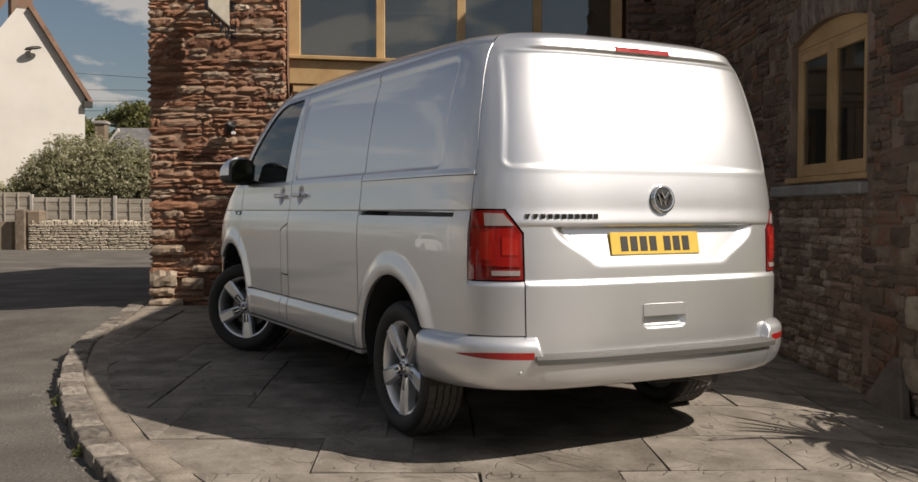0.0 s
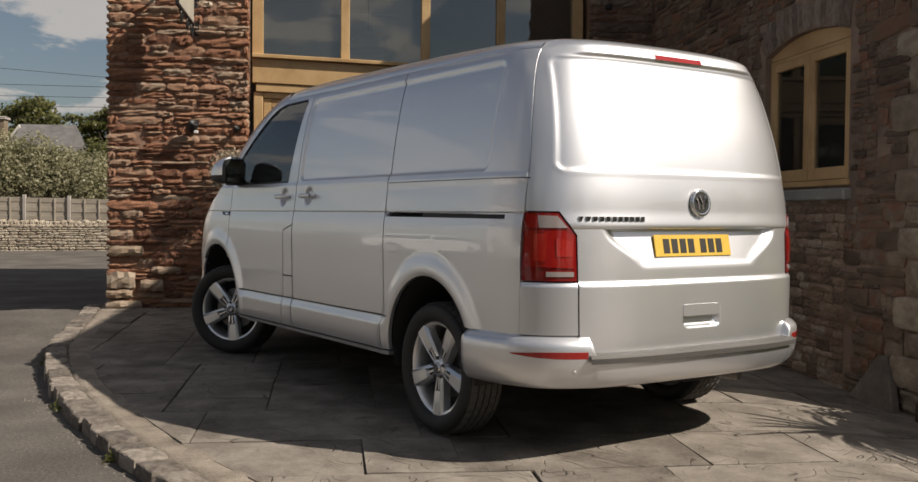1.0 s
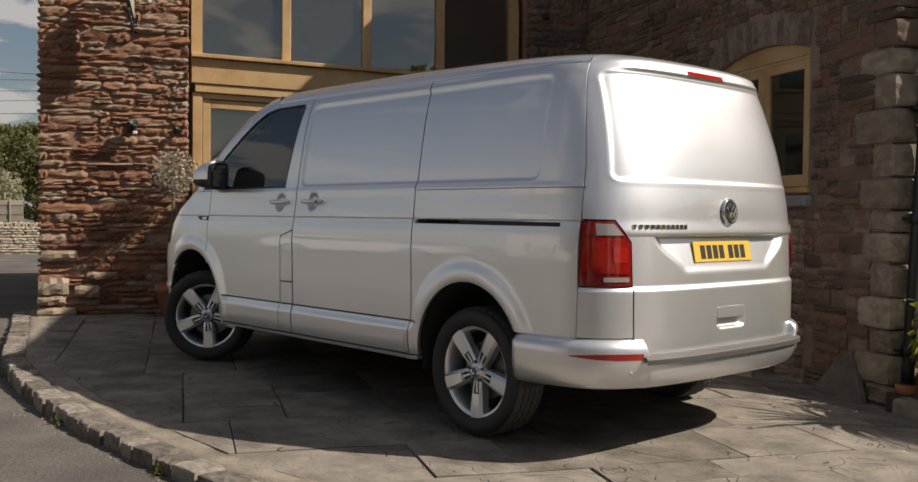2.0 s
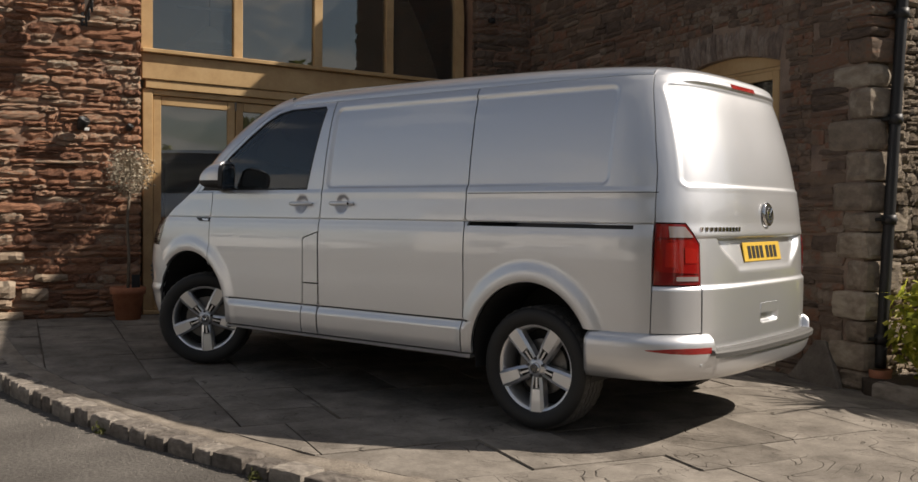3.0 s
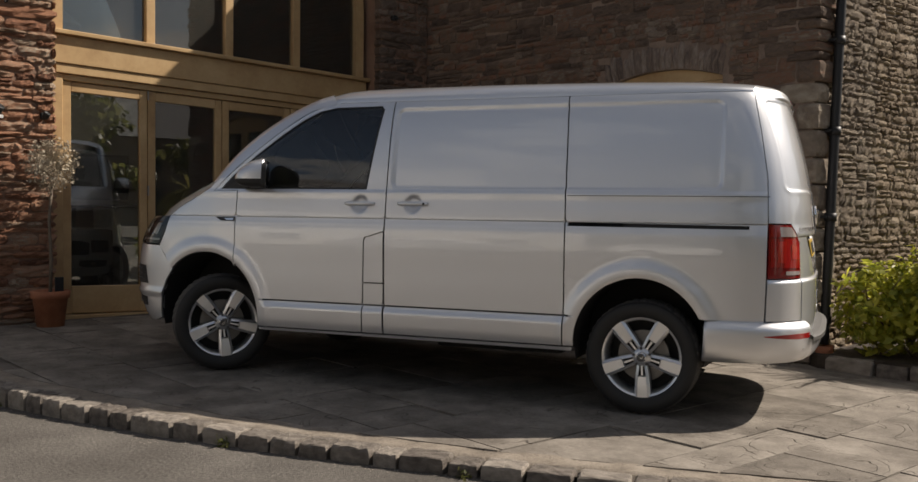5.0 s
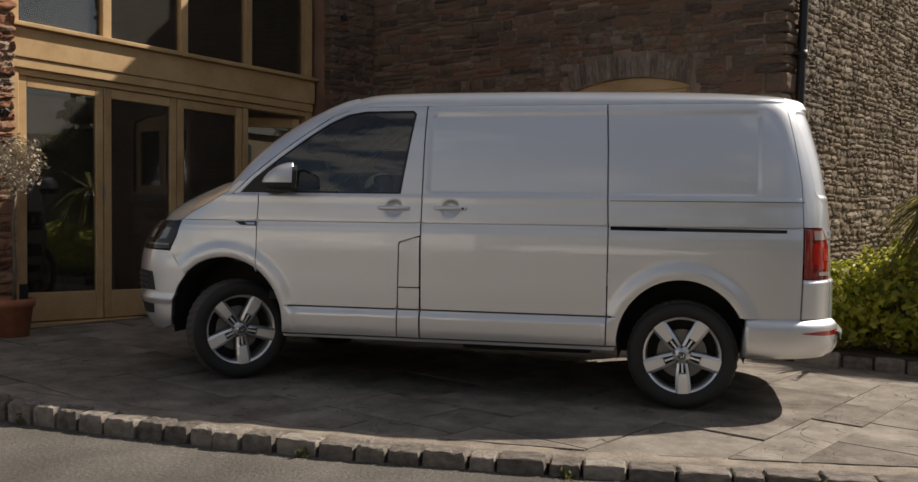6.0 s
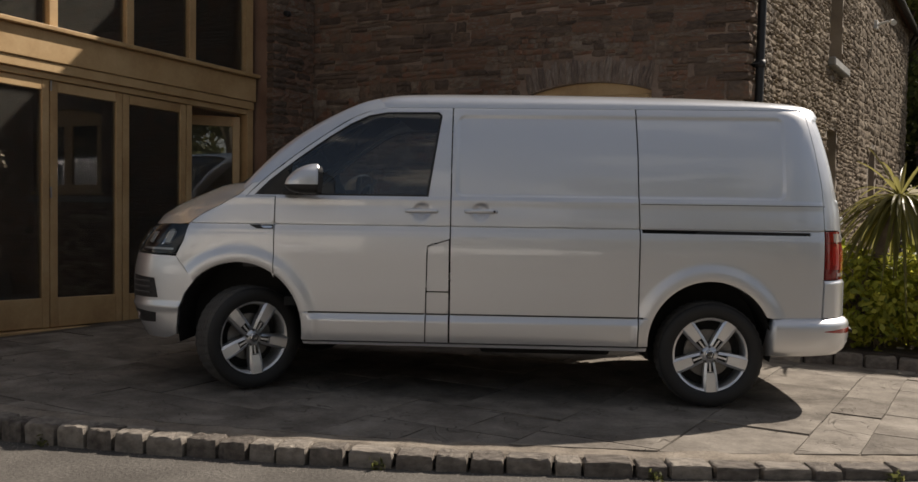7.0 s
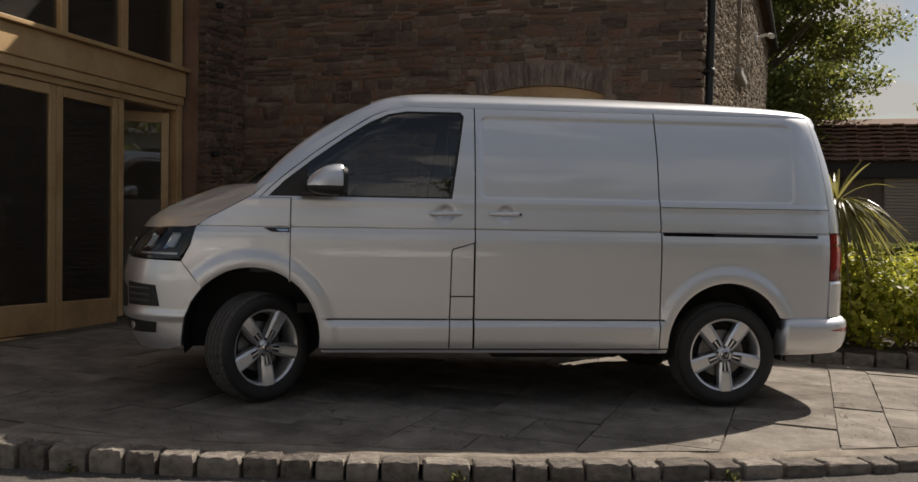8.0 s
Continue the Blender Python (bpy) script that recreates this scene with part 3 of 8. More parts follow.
        for nm, grow, y0, y1, mat_, lab in (("mirror_rim", 1.0, -0.014, 0.016, M_BLACK, "black rim"), ("mirror_glass", 0.86, -0.017, -0.013, M_MIRROR, "mirror glass")):
            rb_ = prism([(x * grow, (z - 0.03) * grow + 0.03) for x, z in rim_out], "y", y0, y1)
            bmesh.ops.transform(rb_, matrix=face_m, verts=rb_.verts)
            part(nm, rb_, mat_, mir, lab)
    # fuel flap and the panel under it
    part("fuel_flap", skin([(1.692, 1.058), (1.824, 1.017), (1.832, 0.995), (1.837, 0.722), (1.692, 0.722)], at, 0.014, rows=ROWS_SIDE), M_SILVER, van, smooth=True)
    part("pillar_panel", skin([(1.692, 0.718), (1.837, 0.718), (1.842, 0.388), (1.692, 0.388)], at, 0.014, rows=ROWS_SIDE), M_SILVER, van, smooth=True)
    # sliding door
    slide = [(0.496, 1.925), (0.484, 1.64), (0.478, 1.345), (0.470, 1.10), (0.472, 0.60), (0.476, 0.388), (1.684, 0.388), (1.684, 1.925)]
    s = part("sliding_door", skin(slide, at, 0.012, rows=ROWS_SIDE), M_SILVER, van, smooth=True)
    # rear quarter, with the slot for the door's runner
    slot = [(0.452, 1.122), (0.452, 1.141), (-0.607, 1.134), (-0.607, 1.118)]
    quarter = [(0.492, 1.925), (0.480, 1.64), (0.474, 1.345), (0.466, 1.10), (0.468, 0.60), (0.472, 0.388), (0.407, 0.388)] + arc(*ARCH_R, 2, 153, 30) + [(-0.375, 0.588), (-0.699, 0.588), (-0.706, 0.83)] + SEAM_R[::-1]
    q = part("rear_quarter", skin(quarter, at, 0.012, rows=ROWS_SIDE, holes=[slot]), M_SILVER, van, smooth=True)
    part("runner_slot", skin(slot, at, 0.03, gap=-0.004, depth=0.004, off=-0.02), M_BLACK, q, "black slot of the sliding door")
    part("quarter_seam", skin([(0.462, 1.3025), (0.462, 1.3065), (-0.715, 1.3075), (-0.715, 1.3035)], at, 0.02, gap=0, depth=0.004, off=0.0012), M_BLACK, q, "thin body seam")
    # sill
    part("sill", skin([(0.412, 0.384), (0.420, 0.358), (2.64, 0.364), (2.652, 0.384)], at, 0.03, depth=0.05, off=0.006), M_SILVER, van, smooth=True)
    # dark strip inside the groove: the crease's shade, put in as colour
    part("sill_seam", skin([(0.44, 0.5675), (0.44, 0.5785), (2.61, 0.5785), (2.61, 0.5675)], at, 0.03, gap=0, depth=0.003, off=0.006), M_DASH, van, "dark strip standing in for shade in the crease above the sill")
    # handles
    for door_ob, hy, hz, hl in ((d, 1.875, 1.242, "door_handle"), (s, 1.49, 1.244, "door_handle")):
        hb = bmesh.new()
        x0 = side_x(hy, hz)
        rings = []
        for i in range(13):
            u = -1 + i / 6
            cy = hy + 0.108 * u
            cx = side_x(cy, hz) + 0.006 + 0.030 * (1 - abs(u) ** 3.5)
            hh, tt = 0.014 * (1 - 0.35 * abs(u) ** 4), 0.010
            rings.append([hb.verts.new((side * (cx + tt * math.cos(a)), cy, hz + hh * math.sin(a))) for a in (k * math.tau / 12 for k in range(12))])
        for a, b in zip(rings, rings[1:]):
            for k in range(12):
                hb.faces.new((a[k], a[(k + 1) % 12], b[(k + 1) % 12], b[k]))
        hb.faces.new(rings[0]); hb.faces.new(rings[-1])
        h = part(hl, hb, M_SILVER, door_ob, smooth=True)
        if hy < 1.6:
            part("keyhole", lathe([(0.0001, 0.003), (0.008, 0.003), (0.008, 0.0)], Matrix.Translation((side * (side_x(hy - 0.09, hz) + 0.034), hy - 0.088, hz)) @ pose(0, 0, 0, 0, side * 90, 0), 12), M_BLACK, h)
    # side repeater between wing and door
    rp = skin([(2.846, 1.112), (2.846, 1.140), (3.005, 1.140), (2.955, 1.114)], at, 0.02, gap=0.0, depth=0.01, off=0.006)
    rep = part("side_badge", rp, M_BLACK, van, "black and chrome indicator strip")
    part("side_badge_lens", skin([(2.852, 1.118), (2.852, 1.132), (2.93, 1.132), (2.905, 1.118)], at, 0.02, gap=0.0, depth=0.004, off=0.009), M_CHROME, rep, "chrome inlay")
    # wheel housings
    for arch, tag in ((ARCH_F, "front"), (ARCH_R, "rear")):
        wb = bmesh.new()
        prof = [(arch[0] + arch[2] * 0.995 * math.cos(a), arch[1] + arch[3] * 0.995 * math.sin(a)) for a in (radians(-14 + 208 * i / 24) for i in range(25))]
        ra = [wb.verts.new((side * (side_x(y, max(z, 0.4)) - 0.012), y, z)) for y, z in prof]
        rb = [wb.verts.new((side * 0.56, y, z)) for y, z in prof]
        for i in range(24):
            wb.faces.new((ra[i], ra[i + 1], rb[i + 1], rb[i]))
        wb.faces.new(rb)
        part("wheel_housing", wb, M_DARK, van, "black wheel housing")


for _s in (-1, 1):
    van_side(_s)


# ---- the van: tail ----
def tail_relief(s, z):
    x = abs(TAIL.point(s, z).x)
    o = 0.0
    # pressed panel in place of a window
    hw = 0.796 + (0.732 - 0.796) * (z - 1.34) / 0.52
    d = box_distance(x, z, -2.0, hw, 1.334, 1.882, 0.045)
    o -= 0.0065 * ease(0.0, 0.022, d)
    o += 0.0015 * (1 - ease(0.0, 0.018, abs(d)))
    # lip over it
    o += 0.020 * ease(1.880, 1.902, z) * (1 - ease(0.52, 0.70, x))
    # number plate recess, deepest at its top
    hw = 0.585 + (0.40 - 0.585) * ease(1.075, 0.895, z) ** 1.2
    k = ease(-0.014, 0.055, hw - x) * ease(0.890, 0.915, z) * (1 - ease(1.068, 1.076, z))
    o -= k * (0.004 + 0.036 * max(z - 0.895, 0) / 0.175)
    o += 0.006 * ease(1.074, 1.082, z) * (1 - ease(1.08, 1.16, z))
    # ledge under it
    o += 0.014 * (1 - ease(0.812, 0.836, z))
    # pull handle
    d = box_distance(s, z, -0.125, 0.125, 0.600, 0.712, 0.03)
    o -= 0.028 * ease(0.0, 0.016, d)
    return o


def tail_point(s, z, off=0.0):
    return TAIL.point(s, z, tail_relief(s, z) + off)


def plain_tail(s, z, off=0.0):
    return TAIL.point(s, z, off)


def ring_outline(ring, pts, side=1):
    """('x' or 'y', value, z) places as (s, z), for one side."""
    return [(ring.s_x(v, z) * side if k == "x" else ring.s_y(v, z, side), z) for k, v, z in pts]


half_gate = ring_outline(TAIL, [("x", 0.715, 0.502), ("x", 0.722, 0.82), ("x", 0.724, 1.045), ("x", 0.792, 1.150), ("y", -0.711, 1.152)] + [("y", seam_y(z) - 0.0005, z) for z in SEAM_Z[-2::-1]])
gate = half_gate + [(-s, z) for s, z in half_gate[::-1]]
tailgate = part("tailgate", skin(gate, tail_point, 0.0125, rows=[1.338, 1.346, 1.354, 1.860, 1.868, 1.876, 1.882, 1.888, 1.894, 1.902, 1.069, 1.0725, 1.076, 1.08, 0.812, 0.82, 0.828, 0.836, 0.60, 0.608, 0.616, 0.70, 0.706, 0.712]), M_SILVER, van, smooth=True)
bl = skin([(-0.19, 1.897), (0.19, 1.897), (0.19, 1.921), (-0.19, 1.921)], tail_point, 0.02, gap=0, depth=0.015, off=0.004)
part("brake_light", bl, M_RED, tailgate, "red high-level brake light", smooth=True)
hb = skin([(-0.124, 0.655), (0.124, 0.655), (0.124, 0.712), (-0.124, 0.712)], lambda s, z, off=0.0: TAIL.point(s, z, 0.016 + off), 0.02, gap=0.001, depth=0.02)
part("gate_handle", hb, M_SILVER, tailgate, smooth=True)
badge = part("badge", lathe([(0.0001, 0.012), (0.052, 0.011), (0.060, 0.014), (0.066, 0.010), (0.068, 0.0)], Matrix.Translation((0, -0.936, 1.198)) @ pose(0, 0, 0, 90 - 6, 0, 0), 32), M_CHROME, tailgate, "round chrome badge", smooth=True)
part("badge_field", lathe([(0.0001, 0.0135), (0.050, 0.0125)], Matrix.Translation((0, -0.936, 1.198)) @ pose(0, 0, 0, 84, 0, 0), 32), M_BLACK, badge, "dark inner field", smooth=True)
bars = bmesh.new()
for a, b in (((-0.036, 0.020), (-0.013, -0.034)), ((-0.013, -0.034), (0.0, -0.004)), ((0.0, -0.004), (0.013, -0.034)), ((0.013, -0.034), (0.036, 0.020)), ((-0.020, 0.034), (0.0, 0.004)), ((0.0, 0.004), (0.020, 0.034))):
    add_tube(bars, [(a[0], -0.951 + a[1] * -0.1, 1.198 + a[1]), (b[0], -0.951 + b[1] * -0.1, 1.198 + b[1])], 0.0045, 6)
part("badge_bars", bars, M_CHROME, badge)
# model script, as plain bars
for i in range(11):
    s0 = TAIL.s_x(-0.715 + i * 0.0320, 1.12)
    p0 = TAIL.point(s0, 1.119, 0.006)
    part("script_bar", box(p0.x, p0.x + 0.025, p0.y - 0.004, p0.y + 0.006, 1.108, 1.130), M_CHROME, tailgate, "small chrome bar")
# number plate: dark bars in place of its characters
TILTED = Matrix.Translation((-0.028, -0.922, 0.993)) @ pose(0, 0, 0, -11, 0, 0)
pb = box(-0.262, 0.262, -0.003, 0.003, -0.053, 0.053, 0.0025)
pb.transform(TILTED)
plate = part("number_plate", pb, M_YELLOW, tailgate, "yellow number plate")
for i in range(7):
    x0 = -0.205 + i * 0.056 + (0.028 if i > 3 else 0)
    pb = box(x0, x0 + 0.040, -0.0050, -0.0026, -0.036, 0.033)
    pb.transform(TILTED)
    part("plate_bar", pb, M_INK, plate, "dark bar")

for side in (-1, 1):
    # lamp cluster, and the panel under it
    shell = ring_outline(TAIL, [("x", 0.727, 0.836), ("x", 0.729, 1.043), ("x", 0.795, 1.147), ("y", -0.711, 1.149), ("y", -0.711, 0.836)], side)
    lamp = part("tail_lamp", skin(shell, plain_tail, 0.014, gap=0.002, depth=0.03, off=0.006), M_RED_D, van, "red tail lamp cluster", smooth=True)
    for nm, mat, off, lab, pts in (
            ("tail_lamp_lens", M_RED, 0.010, "red lens", [("x", 0.740, 0.895), ("x", 0.740, 1.040), ("x", 0.775, 1.063), ("x", 0.850, 1.066), ("y", -0.722, 1.066), ("y", -0.722, 0.905)]),
            ("reversing_lens", M_CLEAR, 0.010, "clear lens", [("x", 0.762, 1.078), ("x", 0.800, 1.132), ("x", 0.862, 1.134), ("x", 0.862, 1.078)]),
            ("lower_lens", M_CLEAR, 0.010, "clear lower strip", [("x", 0.742, 0.858), ("x", 0.742, 0.880), ("x", 0.845, 0.880), ("x", 0.845, 0.858)]),
            ("side_lens", M_RED, 0.0095, "red lens", [("y", -0.790, 1.078), ("y", -0.790, 1.136), ("y", -0.722, 1.136), ("y", -0.722, 1.078)]),
            ("brake_lens", M_RED_L, 0.0125, "brighter red brake lens", [("x", 0.748, 0.948), ("x", 0.748, 1.018), ("x", 0.808, 1.030), ("x", 0.808, 0.948)]),
            ("side_marker", M_RED_L, 0.0125, "brighter upright red strip", [("y", -0.800, 0.925), ("y", -0.800, 1.055), ("y", -0.758, 1.050), ("y", -0.758, 0.930)]),
            ("lens_step", M_RED_D, 0.0120, "dark band between the lenses", [("x", 0.846, 0.925), ("x", 0.846, 1.060), ("x", 0.868, 1.060), ("x", 0.868, 0.925)])):
        part(nm, skin(ring_outline(TAIL, pts, side), plain_tail, 0.015, gap=0, depth=0.005, off=off), mat, lamp, lab, smooth=True)
    corner = ring_outline(TAIL, [("x", 0.7183, 0.592), ("x", 0.7236, 0.832), ("y", -0.709, 0.832), ("y", -0.702, 0.592)], side)
    part("corner_panel", skin(corner, lambda s, z, off=0.0: TAIL.point(s, z, off + 0.010 * (1 - ease(0.812, 0.830, z))), 0.014, gap=0.0012, rows=[0.812, 0.82, 0.828]), M_SILVER, van, smooth=True)

# rear bumper, swept round the tail
BUMP_HI = [(-0.04, 0.592), (0.004, 0.590), (0.026, 0.580), (0.046, 0.562), (0.054, 0.545), (0.056, 0.515), (0.057, 0.47), (0.056, 0.43), (0.050, 0.385), (0.030, 0.352), (-0.03, 0.339), (-0.14, 0.332)]
BUMP_LO = [(-0.06, 0.492), (-0.03, 0.496), (0.026, 0.498), (0.050, 0.494), (0.058, 0.484), (0.0605, 0.470), (0.0605, 0.44), (0.059, 0.405), (0.050, 0.372), (0.030, 0.350), (-0.03, 0.337), (-0.14, 0.330)]
bb = bmesh.new()
s_end = TAIL.s_y(-0.372, 0.5, 1)
cols = [i / 60 * s_end for i in range(-60, 61)]
cols = sorted(cols + [sg * (TAIL.s_x(0.66, 0.5) + d) for sg in (-1, 1) for d in (-0.012, -0.004, 0.004, 0.012, 0.02)])
grid = []
for s in cols:
    k = ease(TAIL.s_x(0.646, 0.5), TAIL.s_x(0.672, 0.5), abs(s))
    grid.append([bb.verts.new(TAIL.point(s, 0.5 + (zh * k + zl * (1 - k) - 0.5), (oh * k + ol * (1 - k)))) for (oh, zh), (ol, zl) in zip(BUMP_HI, BUMP_LO)])
for a, b in zip(grid, grid[1:]):
    for i in range(len(BUMP_HI) - 1):
        bb.faces.new((a[i], a[i + 1], b[i + 1], b[i]))
bb.faces.new(grid[0]); bb.faces.new(grid[-1][::-1])
bumper = part("rear_bumper", bb, M_SILVER, van, smooth=True)
st = bmesh.new()
sg = []
for i in range(61):
    s = -0.682 + 1.364 * i / 60
    sg.append([st.verts.new(TAIL.point(s, z, o)) for o, z in ((-0.045, 0.502), (0.010, 0.512), (0.050, 0.510), (0.072, 0.503), (0.080, 0.494), (0.080, 0.470))])
for a, b in zip(sg, sg[1:]):
    for i in range(5):
        st.faces.new((a[i], a[i + 1], b[i + 1], b[i]))
step_pad = part("step_pad", st, M_STEP, bumper, "grey ribbed plastic step")
rib = bmesh.new()
for dz in range(3):
    add_tube(rib, [TAIL.point(-0.65 + 1.3 * i / 40, 0.513 - 0.003 * dz, -0.012 + 0.013 * dz) for i in range(41)], 0.0022, 5)
part("step_ribs", rib, M_STEP, step_pad)
for side in (-1, 1):
    part("reflector", skin(ring_outline(TAIL, [("x", 0.690, 0.523), ("x", 0.690, 0.492), ("x", 0.800, 0.493), ("y", -0.780, 0.497), ("y", -0.690, 0.508), ("y", -0.680, 0.513), ("y", -0.780, 0.522), ("x", 0.80, 0.524)], side), lambda s, z, off=0.0: TAIL.point(s, z, 0.0575 + off), 0.02, gap=0, depth=0.008, off=0.0), M_RED, bumper, "red reflector strip", smooth=True)
for x in (-0.74, -0.27, 0.27, 0.74):
    s = TAIL.s_x(x, 0.43)
    p0 = TAIL.point(s, 0.435, 0.0465)
    nrm = (TAIL.point(s, 0.435, 0.10) - TAIL.point(s, 0.435, 0.0)).normalized()
    part("parking_sensor", lathe([(0.0001, 0.010), (0.009, 0.010), (0.010, 0.008), (0.012, 0.009), (0.013, 0.002)], Matrix.Translation(p0) @ nrm.to_track_quat("Z", "Y").to_matrix().to_4x4(), 16), M_SILVER, bumper, smooth=True)

# ---- the van: roof, windscreen, bonnet, nose ----
roof_mid = spline([(-0.80, 1.972), (-0.60, 1.995), (-0.2, 2.026), (0.4, 2.046), (1.2, 2.056), (1.7, 2.056), (1.95, 2.052), (2.1, 2.043), (2.25, 2.018), (2.4, 1.966)])


def roof_point(x, y, off=0.0):
    # x is given as a share of the width at that place
    edge = side_x(min(max(y, -0.60), 2.1), 1.925) - 0.002
    xx = x * edge
    k = min(abs(x), 1.0)
    e, zr = 1.925 - 0.28 * max(y - 2.1, 0.0), roof_mid(y)
    ribs = 0.0
    for c in (-0.52, -0.26, 0.0, 0.26, 0.52):
        ribs -= 0.005 * (1 - ease(0.02, 0.05, abs(xx - c))) * ease(-0.45, -0.35, y) * (1 - ease(1.45, 1.55, y))
    return Vector((xx, y, e + (zr - e) * (1 - k ** 4.0) ** 0.46 + ribs + off))


us = sorted([i / 30 for i in range(-30, 31)] + [sg * v for sg in (-1, 1) for v in (0.975, 0.985, 0.992, 0.997)])
ys = [-0.60 + i * 0.05 for i in range(60)]
rb = bmesh.new()
g = [[rb.verts.new(roof_point(u, y)) for u in us] for y in ys]
for a, b in zip(g, g[1:]):
    for i in range(len(us) - 1):
        rb.faces.new((a[i], a[i + 1], b[i + 1], b[i]))
part("roof", rb, M_SILVER, van, smooth=True)
# rolled rear edge from the roof down to the gate's lip
lb = bmesh.new()
cols = [i / 30 for i in range(-30, 31)]
g = []
for u in cols:
    a = roof_point(u, -0.60)
    s_at = TAIL.s_x(a.x * 0.995, 1.924)
    b = tail_point(s_at, 1.922)
    ctrl = Vector((b.x, b.y + 0.01, max(a.z - 0.012 - 0.012 * abs(u), b.z)))
    g.append([lb.verts.new(a * (1 - t) ** 2 + ctrl * 2 * t * (1 - t) + b * t * t) for t in (0.012, 0.15, 0.3, 0.45, 0.6, 0.7, 0.8, 0.9, 1.0)])
for a, b in zip(g, g[1:]):
    for i in range(8):
        lb.faces.new((a[i], a[i + 1], b[i + 1], b[i]))
part("roof_spoiler", lb, M_SILVER, tailgate, smooth=True)


def screen_point(a, v):
    base = Vector((0.84 * a, 3.30 - 0.30 * abs(a) ** 2.4, 1.385 + 0.035 * a * a))
    top = Vector((0.70 * a, 2.215 - 0.03 * a * a, roof_point(0.70 * a / 0.76, 2.19).z + 0.001))
    return base.lerp(top, v) + Vector((0, 0.030, 0.026)) * math.sin(math.pi * v) * (0.75 + 0.25 * (1 - a * a))


sb = bmesh.new()
g = [[sb.verts.new(screen_point(-1 + i / 12, j / 16)) for i in range(25)] for j in range(17)]
for a, b in zip(g, g[1:]):
    for i in range(24):
        sb.faces.new((a[i], a[i + 1], b[i + 1], b[i]))
part("windscreen", sb, M_CABGLASS, van, "tinted windscreen", smooth=True)
outer_line = spline([(z, y) for y, z in A_LINE])
for side in (-1, 1):
    ab = bmesh.new()
    g = []
    for j in range(25):
        v = j / 24
        p0 = screen_point(side * 0.985, v)
        z1 = 1.325 + (1.922 - 1.325) * v
        y1 = outer_line(z1) + 0.004
        p1 = Vector((side * (side_x(y1, z1) - 0.002), y1, z1))
        mid = (p0 + p1) / 2 + Vector((side * 0.012, 0.115, 0.122)) * (0.35 + 0.65 * math.sin(math.pi * min(v * 0.8 + 0.1, 1.0)))
        g.append([ab.verts.new(p0 * (1 - t) ** 2 + mid * 2 * t * (1 - t) + p1 * t * t) for t in (0, 0.2, 0.4, 0.6, 0.8, 1.0)])
    for a, b in zip(g, g[1:]):
        for i in range(5):
            ab.faces.new((a[i], a[i + 1], b[i + 1], b[i]))
    part("windscreen_pillar", ab, M_SILVER, van, smooth=True)

edge_y = [3.415, 3.33, 3.20, 3.08, 2.99, 2.96]
edge_z = [1.145, 1.203, 1.271, 1.338, 1.415, 1.417]
bb = bmesh.new()
g = []
N = 26
for j in range(N + 1):
    v = j / N
    ye = float(np.interp(v, [0, 0.2, 0.45, 0.7, 0.93, 1], edge_y))
    ze = float(np.interp(v, [0, 0.2, 0.45, 0.7, 0.93, 1], edge_z))
    xe = side_x(ye, ze) - 0.003
    yc = float(np.interp(v, [0, 0.15, 0.35, 0.6, 0.85, 1], [3.88, 3.83, 3.72, 3.55, 3.38, 3.29]))
    zc = float(np.interp(v, [0, 0.15, 0.35, 0.6, 0.85, 1], [1.105, 1.172, 1.246, 1.326, 1.392, 1.408]))
    row = []
    for i in range(-16, 17):
        a = i / 16
        k = abs(a)
        crown = 0.016 * math.sin(math.pi * min(k / 0.9, 1)) * (1 - v * 0.5)
        row.append(bb.verts.new((a * xe, yc + (ye - yc) * k ** 2.6, zc + (ze - zc) * k ** 3.4 + crown)))
    g.append(row)
for a, b in zip(g, g[1:]):
    for i in range(32):
        bb.faces.new((a[i], a[i + 1], b[i + 1], b[i]))
part("bonnet", bb, M_SILVER, van, smooth=True)
part("wiper_cowl", tube([screen_point(-0.95 + 1.9 * i / 20, 0.0) + Vector((0, 0.02, -0.012)) for i in range(21)], 0.022, 8), M_BLACK, van, "black cowl under the windscreen")


def nose_point(s, z, off=0.0):
    o = off
    # lip under the upper intake and round the lower edge
    o += 0.012 * (1 - ease(0.0, 0.03, abs(z - 0.585)))
    x = abs(NOSE.point(s, z).x)
    return NOSE.point(s, z, o)


hn = ring_outline(NOSE, [("y", 3.500, 0.40), ("y", 3.495, 0.47), ("y", 3.478, 0.58), ("y", 3.438, 0.68), ("y", 3.3725, 0.764), ("y", 3.5005, 0.9245), ("y", 3.70, 0.930), ("x", 0.42, 0.945)])
nose = [(0.0, 0.352)] + [(NOSE.s_y(3.58, 0.37, 1), 0.372)] + hn + [(0.0, 0.945)]
nose = nose + [(-s, z) for s, z in nose[-2:0:-1]]
front_bumper = part("front_bumper", skin(nose, nose_point, 0.02, gap=0.0012, depth=0.03), M_SILVER, van, smooth=True)
gr = [(NOSE.s_x(0.50, 1.02), 0.945), (NOSE.s_x(0.50, 1.02), 1.095)]
grille = part("grille", skin(gr + [(-s, z) for s, z in gr[::-1]], lambda s, z, off=0.0: NOSE.point(s, z, off - 0.01), 0.03, depth=0.05), M_BLACK, van, "black grille with chrome bars")
